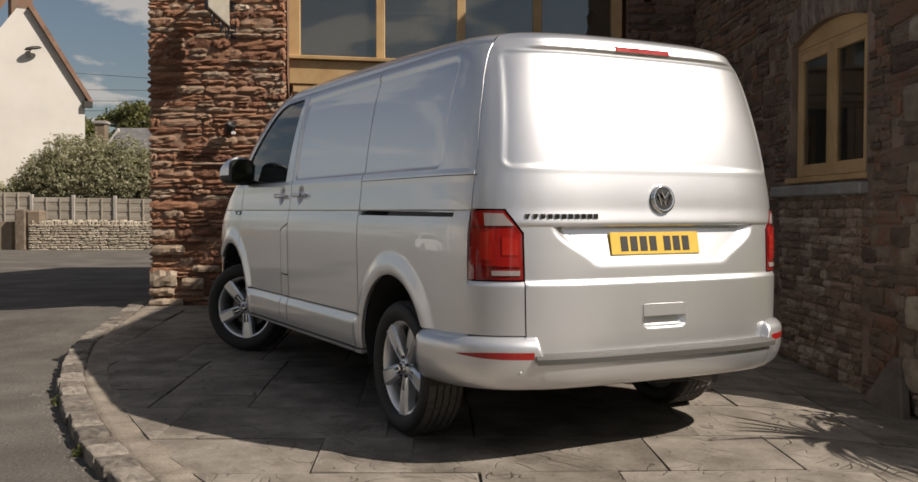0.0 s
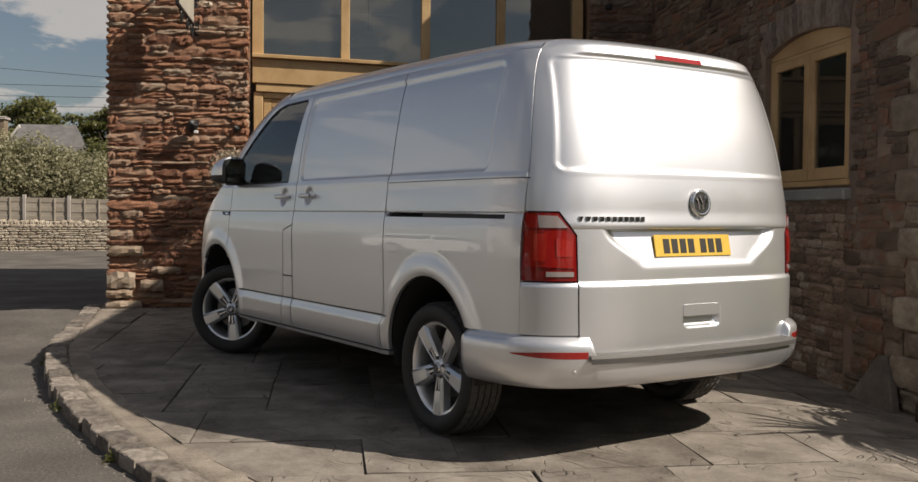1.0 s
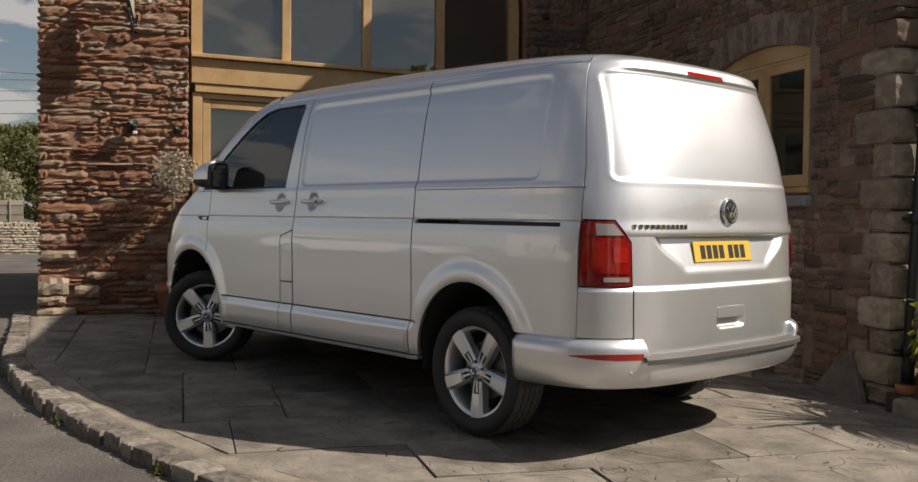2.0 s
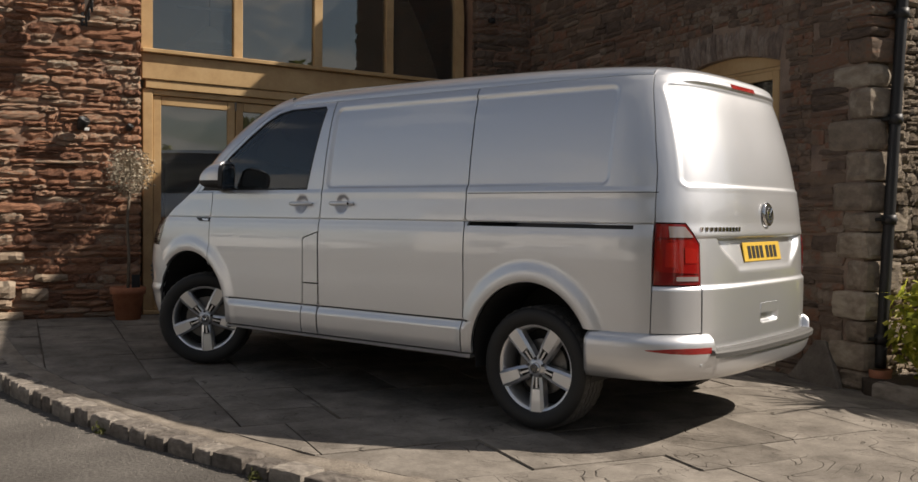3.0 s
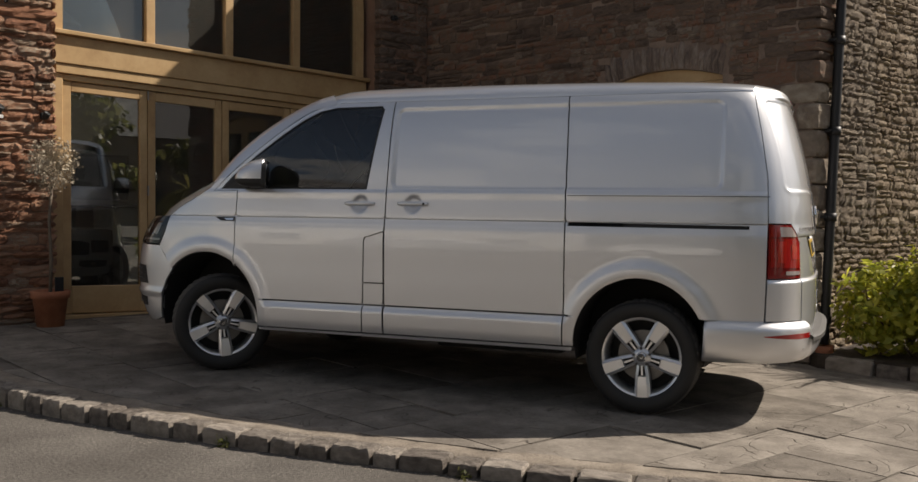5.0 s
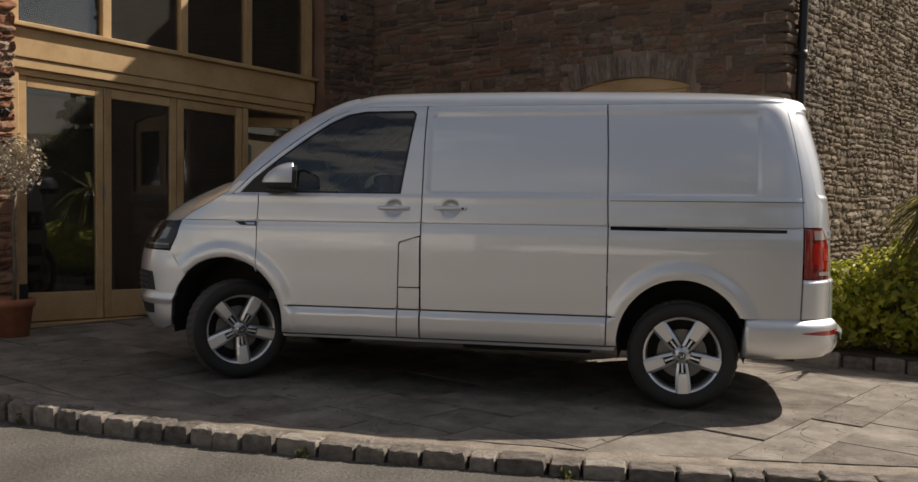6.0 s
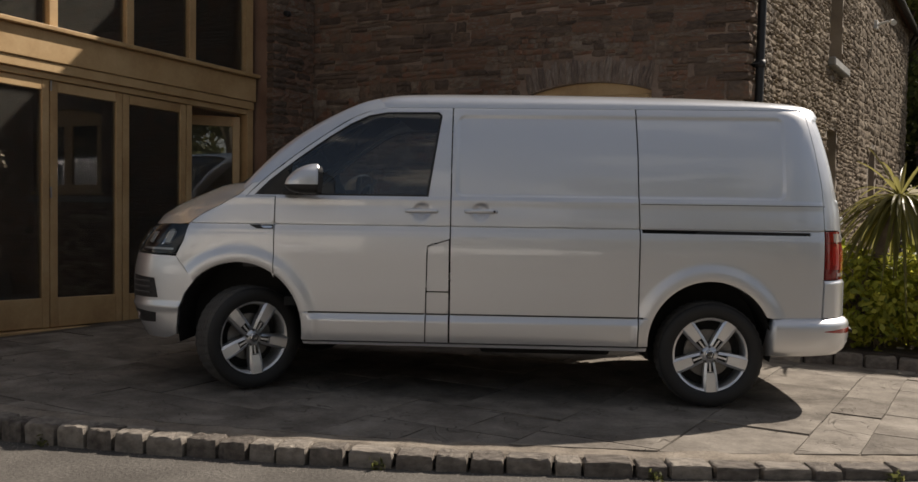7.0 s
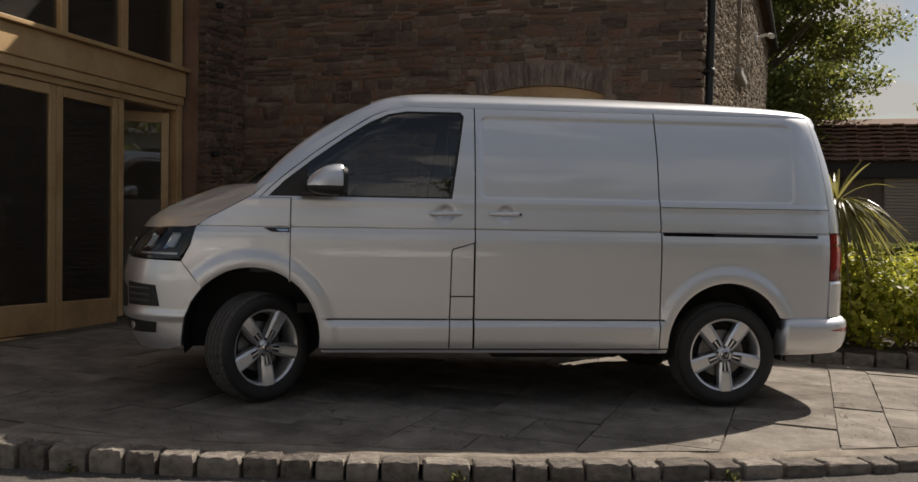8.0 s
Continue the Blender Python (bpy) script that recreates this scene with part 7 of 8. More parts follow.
def clump_cloud(r, lumps, count, skin_only=0.65):
    """Places and outward directions of leaves over a heap of rounded lumps."""
    cs, ns = [], []
    weight = [rx * ry + ry * rz + rx * rz for _, _, _, rx, ry, rz in lumps]
    for _ in range(count):
        x, y, z, rx, ry, rz = r.choices(lumps, weight)[0]
        d = Vector((r.gauss(0, 1), r.gauss(0, 1), r.gauss(0, 1))).normalized()
        k = r.uniform(skin_only, 1.05) * (1 + 0.18 * noise.noise(d * 2.3 + Vector((x, y, z))))
        p = Vector((x + d.x * rx * k, y + d.y * ry * k, z + d.z * rz * k))
        if p.z > -0.1:
            cs.append(p)
            ns.append(d + Vector((0, 0, 0.4)))
    return cs, ns


# potted topiary
POT = Vector((-1.72, 10.29, ground_z(-1.72, 10.29)))
pot_plant = tagged(empty("potted_tree", Matrix.Translation(POT)), "dry ball-headed tree in a terracotta pot", "plant")
part("pot", lathe([(0.0001, 0.0), (0.115, 0.0), (0.148, 0.25), (0.166, 0.254), (0.170, 0.318), (0.155, 0.320), (0.142, 0.28), (0.0001, 0.28)], sides=32), M_TERRA, pot_plant, "terracotta pot", smooth=True)
part("soil", lathe([(0.0001, 0.300), (0.08, 0.297), (0.147, 0.291)], sides=20), M_SOIL, pot_plant)
part("stem", tube([(0.0, 0, 0.28), (0.01, 0.005, 0.6), (-0.008, 0, 0.95), (0.02, 0, 1.26)], [0.017, 0.015, 0.014, 0.013], 8), M_BARK, pot_plant, "thin bare stem", smooth=True)
part("tag", box(0.03, 0.11, -0.03, -0.02, 0.31, 0.44, 0.004), M_IRON, pot_plant, "small dark tag")
r = random.Random(41)
vs, fs = [], []
for _ in range(900):
    d = Vector((r.gauss(0, 1), r.gauss(0, 1), r.gauss(0, 1))).normalized()
    a = Vector((0.02, 0, 1.45)) + d * r.uniform(0.02, 0.16)
    b = a + (d + Vector((r.gauss(0, 0.5), r.gauss(0, 0.5), r.gauss(0, 0.5)))).normalized() * r.uniform(0.08, 0.17)
    u = (b - a).orthogonal().normalized() * 0.0022
    w = (b - a).normalized().cross(u)
    k = len(vs)
    vs += [tuple(a + u), tuple(a - u * 0.5 + w), tuple(a - u * 0.5 - w), tuple(b)]
    fs += [(k, k + 1, k + 3), (k + 1, k + 2, k + 3), (k + 2, k, k + 3)]
cs, ns = clump_cloud(r, [(0.02, 0, 1.45, 0.24, 0.24, 0.25)], 700, 0.7)
v2, f2 = leaves(cs, ns, 0.020, r, 1.8, 0.8)
k = len(vs)
from_lists("head", vs + v2, fs + [tuple(i + k for i in f) for f in f2], M_TWIG, pot_plant, "round head of dry pale twigs")

# wall lamps, hanging sign, sensor boxes
for x, z, s_ in ((-2.13, 2.03, 1.0), (-1.69, 2.01, 0.55)):
    wl_ = tagged(empty("wall_lamp", Matrix.Translation((x, FRONT - 0.045, z))), "small black spotlight on the stone pier", "lamp", group="lamps on the pier")
    part("wall_plate", box(-0.035 * s_, 0.035 * s_, -0.01, 0.03, -0.06 * s_, 0.05 * s_, 0.006), M_IRON, wl_)
    part("arm", tube([(0, 0, 0), (0.01, -0.07 * s_, 0.0)], 0.012 * s_, 8), M_IRON, wl_)
    part("head", lathe([(0.0001, -0.07), (0.045, -0.06), (0.058, 0.04), (0.052, 0.05), (0.045, 0.03), (0.0001, 0.02)], Matrix.Translation((0.01, -0.09 * s_, 0.0)) @ pose(0, 0, 0, 25, 20, 0) @ Matrix.Diagonal((s_, s_, s_, 1)), 18), M_IRON, wl_, smooth=True)
    if s_ > 0.8:
        part("lens", box(0.02, 0.065, -0.11, -0.085, -0.075, -0.045, 0.004), M_WHITE, wl_, "pale sensor window")
sign = tagged(empty("hanging_sign", Matrix.Translation((-2.10, FRONT - 0.03, 3.09))), "cream board hung from a black scrolled iron bracket", "sign")
M_CREAM = surface("cream_board", [(0.3, (0.33, 0.31, 0.26)), (0.7, (0.43, 0.41, 0.35))], scale=3, grain=50, rough=0.5, bump=0.1, depth=0.002)
part("board", box(-0.012, 0.012, -1.26, -0.26, -0.02, 0.62, 0.004), M_CREAM, sign)
part("board_rim", box(-0.018, 0.018, -1.28, -0.24, -0.045, -0.022, 0.004), M_IRON, sign)
part("board_rim", box(-0.018, 0.018, -1.28, -1.262, -0.02, 0.64, 0.004), M_IRON, sign)
part("bracket_arm", tube([(0, 0.02, 0.70), (0, -1.40, 0.70)], 0.014, 8), M_IRON, sign)
for c, y0 in ((0.10, -0.32), (0.085, -0.62), (0.08, -1.0)):
    part("scroll", tube([(0.0, y0 + c * (1 - t / 14) * math.cos(t * 0.7), -0.10 + c * (1 - t / 14) * math.sin(t * 0.7) * 1.2) for t in range(12)], 0.009, 6), M_IRON, sign, "iron scroll")
part("wall_plate", box(-0.03, 0.03, -0.0, 0.03, -0.1, 0.8, 0.006), M_IRON, sign)
for x, y, z in ((2.36, FRONT - 0.05, 3.44), (2.30, FRONT - 0.05, 1.83)):
    sb_ = tagged(empty("sensor_box", Matrix.Translation((x, y, z))), "small black sensor on the stone wall", "sensor", group="sensors by the door")
    part("box", box(-0.035, 0.035, -0.03, 0.04, -0.03, 0.03, 0.008), M_IRON, sb_)
    part("eye", lathe([(0.0001, 0.03), (0.016, 0.022), (0.02, 0.0)], Matrix.Translation((0, -0.028, -0.01)) @ pose(0, 0, 0, 90, 0, 0), 12), M_BLACK, sb_)
M_SLAB = surface("dark_split_slab", [(0.25, (0.09, 0.075, 0.062)), (0.6, (0.17, 0.148, 0.125)), (0.85, (0.26, 0.23, 0.195))], scale=5, grain=40, bump=0.6, depth=0.008)
slab = tagged(empty("stone_slab", Matrix.Translation((2.80, 5.88, -0.11))), "broken triangular stone slab leaning on the wall", "stone")
sl_ = prism([(-0.30, 0.0), (0.25, 0.03), (0.05, 0.35), (-0.05, 0.36)], "x", -0.03, 0.03)
bmesh.ops.bevel(sl_, geom=list(sl_.edges), offset=0.008, segments=1, affect="EDGES")
so = part("slab", sl_, M_SLAB, slab)
so.matrix_basis = pose(0, 0, 0, 0, 16, 0)

# ---- planting bed by the garden wall ----
r = random.Random(51)
bed = bmesh.new()
add_prism(bed, [(2.78, 5.36), (3.16, 3.1), (3.5, 2.4), (11.0, 1.8), (11.0, 5.5), (2.9, 5.5)], "z", -0.12, 0.02)
bed_ob = tagged(obj("planting_bed", bed, M_SOIL), "dark soil bed edged with rough stones", "bed", kind="structure")
edge_pts = [(2.80, 5.30), (2.86, 4.9), (2.94, 4.4), (3.03, 3.85), (3.13, 3.3), (3.25, 2.8), (3.50, 2.42), (4.1, 2.3)]
k = 0
for (xa, ya), (xb, yb) in zip(edge_pts, edge_pts[1:]):
    n = max(1, int(math.hypot(xb - xa, yb - ya) / 0.24))
    for i in range(n):
        t = (i + 0.5) / n
        x, y = xa + (xb - xa) * t, ya + (yb - ya) * t
        piece("edging_stone", kerb_mesh[k % 10], M_KERB, bed_ob, Matrix.Translation((x, y, -0.16)) @ pose(0, 0, 0, r.uniform(-4, 4), r.uniform(-4, 4), math.degrees(math.atan2(yb - ya, xb - xa)) + r.uniform(-6, 6)) @ Matrix.Diagonal((math.hypot(xb - xa, yb - ya) / n - 0.01, 0.13, r.uniform(0.14, 0.19), 1)))
        k += 1


def shrub(name, lumps, count, size, mat, label, seed, stems=5):
    q = random.Random(seed)
    c0 = Vector((sum(l[0] for l in lumps) / len(lumps), sum(l[1] for l in lumps) / len(lumps), 0.0))
    ob = tagged(empty(name, Matrix.Translation(c0)), label, "shrub")
    loc = [(x - c0.x, y - c0.y, z, a, b, c) for x, y, z, a, b, c in lumps]
    cs, ns = clump_cloud(q, loc, count, 0.55)
    # leaves sit in small whorls
    wc, wn = [], []
    for c, n_ in zip(cs, ns):
        for _ in range(3):
            wc.append(c + Vector((q.gauss(0, 1), q.gauss(0, 1), q.gauss(0, 1))) * size * 0.45)
            wn.append(n_)
    v, f = leaves(wc, wn, size, q, 1.7, 0.55)
    from_lists("foliage", v, f, mat, ob, kind="stuff")
    for _ in range(stems * len(loc)):
        x, y, z, a, b, c = q.choice(loc)
        part("stem", tube([(x * 0.6 + q.uniform(-0.1, 0.1), y * 0.6 + q.uniform(-0.1, 0.1), -0.02), (x + q.uniform(-a, a) * 0.4, y + q.uniform(-b, b) * 0.4, z), (x + q.uniform(-a, a) * 0.8, y + q.uniform(-b, b) * 0.8, z + c * 0.7)], [0.012, 0.008, 0.004], 5), M_BARK, ob)
    return ob


shrub("shrub", [(3.20, 5.02, 0.42, 0.42, 0.36, 0.40), (3.25, 4.45, 0.46, 0.36, 0.45, 0.43), (3.36, 3.85, 0.44, 0.36, 0.45, 0.43), (3.52, 3.25, 0.42, 0.42, 0.45, 0.41), (3.75, 4.7, 0.50, 0.5, 0.5, 0.44), (3.9, 4.0, 0.5, 0.5, 0.5, 0.44)], 4200, 0.052, M_CHOISYA, "glossy yellow-green evergreen shrub in the bed", 61)
shrub("shrub", [(4.9, 4.4, 0.42, 0.6, 0.6, 0.42), (5.0, 3.4, 0.42, 0.6, 0.6, 0.42), (4.4, 2.9, 0.38, 0.5, 0.45, 0.38), (6.2, 4.2, 0.42, 0.7, 0.7, 0.42), (6.3, 3.2, 0.42, 0.7, 0.6, 0.42)], 2600, 0.060, M_CHOISYA, "yellow-green evergreen shrub further along the bed", 62)


def palm(x, y, base, crown, count, length, seed, label):
    q = random.Random(seed)
    ob = tagged(empty("palm_tree", Matrix.Translation((x, y, base))), label, "palm")
    c = Vector(crown) - Vector((x, y, base))
    pts = [Vector((0, 0, 0)), c * 0.35 + Vector((-0.03, 0.02, 0)), c * 0.7 + Vector((-0.02, 0, 0)), c]
    part("trunk", tube(pts, [0.075, 0.062, 0.058, 0.06], 12), M_BARK, ob, "rough brown trunk", smooth=True)
    for i in range(count):
        a = q.uniform(0, math.tau)
        el = q.uniform(-0.55, 0.50) if q.random() < 0.85 else q.uniform(0.5, 1.2)
        L = length * q.uniform(0.75, 1.1)
        d = Vector((math.cos(a) * math.cos(el), math.sin(a) * math.cos(el), math.sin(el)))
        droop = q.uniform(0.55, 1.15) if el < 0.5 else q.uniform(0.15, 0.6)
        side = d.cross(Vector((0, 0, 1)))
        side = side.normalized() if side.length > 0.1 else Vector((1, 0, 0))
        vs, fs = [], []
        for j in range(7):
            t = j / 6
            p = c + d * L * t - Vector((0, 0, 1)) * droop * L * t * t
            w = 0.017 * (math.sin(math.pi * min(t * 0.82 + 0.18, 1.0)) ** 0.7) + 0.001
            up = side.cross(d).normalized() * 0.008
            vs += [tuple(p - side * w), tuple(p - up), tuple(p + side * w)]
        for j in range(6):
            b = j * 3
            fs += [(b, b + 1, b + 4, b + 3), (b + 1, b + 2, b + 5, b + 4)]
        from_lists("blade", vs, fs, M_PALM, ob)
    return ob


palm(3.30, 4.60, 0.0, (3.62, 4.20, 1.42), 150, 0.72, 71, "spiky palm with a leaning trunk above the shrubs")

# ---- low hedge, garage and tree beyond the garden ----
q = random.Random(81)
hd = tagged(empty("hedge", Matrix.Translation((14.0, 2.0, -0.1))), "clipped low green hedge along the drive", "hedge")
cs, ns = [], []
for _ in range(5200):
    x, y, z = q.uniform(-0.5, 0.5), q.uniform(-7, 3.0), q.uniform(0.0, 0.80)
    f = q.random()
    if f < 0.5:
        x, nrm = -0.5 + q.uniform(-0.06, 0.06), (-1, 0, 0.3)
    else:
        z, nrm = 0.80 + q.uniform(-0.08, 0.06), (0, 0, 1)
    cs.append((x, y, z)); ns.append(nrm)
v, f = leaves(cs, ns, 0.11, q, 1.5, 0.6)
from_lists("foliage", v, f, M_TREE, hd, kind="stuff")
part("core", box(-0.42, 0.42, -7, 3.0, 0.0, 0.72, 0.05), M_SOIL, hd, "dark woody inside")

gx = 20.0
garage = tagged(empty("garage", Matrix.Translation((gx, 0.0, -0.1))), "low garage with a brown tiled roof and roller doors", "garage")
M_SHUTTER = gloss("beige_shutter", (0.42, 0.38, 0.31), 0.5, metal=0.2, grain=20)
M_FASCIA = gloss("dark_fascia", (0.035, 0.03, 0.027), 0.6, grain=30)
part("wall", box(0.25, 6.0, -9.0, 5.2, 0, 2.9), M_MORTAR_G, garage)
part("fascia", box(-0.10, 0.24, -9.2, 5.3, 2.36, 2.86, 0.01), M_FASCIA, garage, "dark timber fascia")
part("pier", box(0.0, 0.25, 3.6, 5.2, 0, 2.36), M_FASCIA, garage, "dark pier")
for y0 in (-4.6, -0.9):
    door = part("roller_door", box(0.12, 0.22, y0, y0 + 3.5, 0.0, 2.36), M_SHUTTER, garage, "beige roller shutter")
    for kz in range(28):
        part("slat", box(0.085, 0.125, y0 + 0.02, y0 + 3.48, 0.02 + kz * 0.083, 0.02 + kz * 0.083 + 0.066, 0.010), M_SHUTTER, door)
rb_ = bmesh.new()
for row in range(9):
    for col in range(48):
        y0 = -9.3 + col * 0.305
        x0 = -0.30 + row * 0.33
        z0 = 2.80 + row * 0.135
        add_box(rb_, x0, x0 + 0.40, y0, y0 + 0.29, z0 + (0.02 if col % 2 else 0), z0 + 0.045 + (0.02 if col % 2 else 0))
rf = part("roof_tiles", rb_, M_TILE, garage, "brown pantiles")
rf["kind"] = "stuff"
part("roof", prism([(-0.25, 2.78), (3.2, 4.15), (6.6, 2.78)], "y", -9.3, 5.3), M_TILE, garage)


def tree(x, y, z0, height, spread, count, size, mat, seed, label, lumps=26, lean_=(0, 0), name="tree", clump=1.0):
    q = random.Random(seed)
    ob = tagged(empty(name, Matrix.Translation((x, y, z0))), label, "tree")
    tb = bmesh.new()
    add_tube(tb, [(0, 0, 0), (0.06 * spread, 0, height * 0.25), (0.02 * spread, 0.05 * spread, height * 0.55), (0, 0, height * 0.9)], [height * 0.030, height * 0.024, height * 0.016, height * 0.004], 10)
    cl = []
    for i in range(lumps):
        a = q.uniform(0, math.tau)
        h = q.uniform(0.16, 0.97)
        rad = spread * math.sqrt(max(0.05, 1 - ((h - 0.5) / 0.55) ** 2)) * q.uniform(0.25, 1.0)
        c = (rad * math.cos(a) + lean_[0] * h, rad * math.sin(a) + lean_[1] * h, height * h)
        sz = spread * q.uniform(0.20, 0.42) * clump
        cl.append((*c, sz, sz, sz * q.uniform(0.3, 0.6)))
        z_b = max(height * h * q.uniform(0.5, 0.75), height * 0.18)
        add_tube(tb, [(0.03 * spread, 0.02 * spread, z_b), (c[0] * 0.5, c[1] * 0.5, (z_b + c[2]) / 2 + 0.1), c], [height * 0.006, height * 0.004, height * 0.0015], 6)
    part("trunk", tb, M_BARK, ob, "brown trunk and limbs")
    cs, ns = clump_cloud(q, cl, count, 0.35)
    v, f = leaves(cs, ns, size, q, 1.5, 0.8)
    from_lists("crown", v, f, mat, ob, "uneven leafy crown", kind="stuff")
    return ob


tree(24.0, 6.9, -0.1, 12.5, 4.2, 125000, 0.105, M_TREE, 91, "tall leafy tree behind the garage", 300, clump=0.75)
tree(28.0, -1.0, -0.1, 5.2, 2.6, 6000, 0.17, M_TREE, 92, "small leafy tree behind the garage roof", 20)
tree(30.0, 13.0, -0.1, 12.0, 4.5, 12000, 0.22, M_TREE, 93, "leafy tree beyond the long stone wing", 30)

# weeds at the foot of the kerb
q = random.Random(151)
for s_ in (3.4, 5.3, 6.7, 7.9):
    p, d, n = on_kerb(s_, 0.012)
    wd = tagged(empty("weed", Matrix.Translation((p.x, p.y, -ROAD_DROP - 0.004))), "small green weed growing at the kerb's foot", "plant", group="weeds at the kerb")
    cs = [(q.gauss(0, 0.022), q.gauss(0, 0.022), abs(q.gauss(0, 0.022)) + 0.006) for _ in range(38)]
    v, f = leaves(cs, [(c[0] * 20, c[1] * 20, 0.6) for c in cs], 0.018, q, 1.8, 0.6)
    from_lists("leaf_tuft", v, f, M_WOODS, wd, kind="stuff")


# ---- down the lane: wall, fence, bush, white house, woods ----
M_RENDER = surface("cream_render", [(0.25, (0.50, 0.475, 0.435)), (0.5, (0.57, 0.545, 0.50)), (0.8, (0.63, 0.605, 0.565))], scale=0.6, grain=30, bump=0.2, depth=0.004, rough=0.9)
M_FENCE = surface("weathered_fence", [(0.25, (0.27, 0.235, 0.19)), (0.6, (0.38, 0.335, 0.275)), (0.85, (0.46, 0.41, 0.35))], scale=2, grain=25, bump=0.3, depth=0.004, piece=0.3)
M_POST = surface("concrete_post", [(0.3, (0.33, 0.30, 0.27)), (0.7, (0.45, 0.42, 0.38))], scale=4, grain=50, bump=0.3, depth=0.004)
r = random.Random(101)
WALL_Y = 30.2
M_LANE = surface("pale_lane_stone", [(0.2, (0.27, 0.225, 0.17)), (0.5, (0.40, 0.345, 0.27)), (0.85, (0.52, 0.46, 0.37))], scale=4, grain=40, bump=0.7, depth=0.01, piece=0.4, rough=0.95)
lane_wall = tagged(obj("lane_wall", box(-12.2, 4.0, WALL_Y, WALL_Y + 0.35, -0.2, 0.66), M_MORTAR_G), "low rubble wall with upright coping stones", "wall", kind="structure")
low = courses(r, -12.3, -4.5, -0.12, 0.66, 0.06, 0.11, 0.16, 0.42, lambda c: False)
lay("stone", low, lambda u, v, p: Matrix.Translation((u, WALL_Y + 0.005 + p, v)), (M_LANE, M_LANE), lane_wall, r, 0.10, lambda u, v: -12.2 < u < -7.0, 0.014, 0.010)
cop = [lump(1, 1, 1, 800 + i, 0.06) for i in range(5)]
x, k = -12.2, 0
while x < -4.5:
    w = r.uniform(0.05, 0.10)
    piece("coping_stone", cop[k % 5], M_LANE, lane_wall, Matrix.Translation((x + w / 2, WALL_Y + 0.17, 0.655)) @ pose(0, 0, 0, 0, r.uniform(-14, 10), 0) @ Matrix.Diagonal((w, 0.34, r.uniform(0.14, 0.21), 1)))
    x += w + 0.012
    k += 1
gp = tagged(empty("gate_post", Matrix.Translation((-12.55, WALL_Y + 0.1, -0.1))), "old dark timber gate post at the wall's end", "post")
part("post", box(-0.16, 0.16, -0.16, 0.16, 0, 1.28, 0.03), M_BARK, gp)
part("stone_pier", box(0.18, 0.62, -0.1, 0.35, 0, 1.25, 0.05), M_GREY_J, gp, "rubble stub of the wall")
lw2 = tagged(obj("lane_wall_far", box(-24.0, -12.9, WALL_Y + 0.2, WALL_Y + 0.55, -0.2, 0.8), M_GREY_J), "low rubble wall going on along the lane", "wall", kind="structure")

fence = tagged(empty("fence", Matrix.Translation((-18.0, WALL_Y + 1.3, -0.1))), "weathered timber fence panels between concrete posts", "fence")
board_me = box(0, 1, -0.012, 0.012, 0, 0.145, 0.003)
bme = bpy.data.meshes.new("board")
board_me.to_mesh(bme); board_me.free()
bme.materials.append(M_FENCE)
for i in range(9):
    x0 = i * 1.32
    top = 1.75 - 0.022 * i if i > 3 else 1.82
    part("post", box(x0 - 0.05, x0 + 0.05, -0.06, 0.06, 0, top + 0.10, 0.01), M_POST, fence, "concrete post")
    for j in range(12):
        piece("board", bme, M_FENCE, fence, Matrix.Translation((x0 + 0.06, 0.012 * (j % 2), top - 0.14 * (j + 1))) @ Matrix.Diagonal((1.20, 1, 1, 1)))
    for dx in (0.45, 0.88):
        part("batten", box(x0 + dx, x0 + dx + 0.035, -0.04, -0.013, 0.05, top), M_FENCE, fence)

shrub("bush", [(-13.4, 33.0, 1.9, 0.7, 0.8, 0.6), (-12.9, 33.0, 2.2, 0.9, 0.9, 0.9), (-12.1, 33.0, 2.7, 0.9, 1.0, 1.05), (-11.2, 33.0, 2.6, 1.0, 1.0, 1.1), (-10.2, 33.0, 2.5, 1.0, 1.0, 1.1), (-9.3, 33.0, 2.3, 0.9, 1.0, 0.95), (-8.3, 33.0, 2.1, 0.9, 1.0, 0.95), (-7.3, 33.2, 1.8, 0.9, 1.0, 0.7), (-12.2, 32.4, 2.0, 0.9, 0.7, 0.7), (-10.9, 32.4, 2.0, 1.0, 0.7, 0.7), (-9.7, 32.4, 1.95, 1.0, 0.7, 0.7), (-8.4, 32.4, 1.8, 1.0, 0.7, 0.65)], 17000, 0.066, M_BUSH, "large grey-green flowering bush behind the fence", 111, 2)
shrub("bush", [(-9.8, 40.0, 2.9, 1.0, 1.0, 1.1), (-8.6, 40.0, 3.0, 1.0, 1.0, 1.1), (-7.4, 40.0, 2.9, 1.1, 1.0, 1.2), (-6.2, 40.0, 2.6, 1.1, 1.0, 1.2)], 4500, 0.09, M_WOODS, "dark green shrubs beyond the bush", 113, 2)
shrub("bush", [(-14.4, 32.6, 1.5, 0.8, 0.7, 0.6), (-16, 32.8, 1.4, 1.0, 0.8, 0.6)], 1800, 0.075, M_BUSH, "low grey-green bush by the house wall", 112, 2)

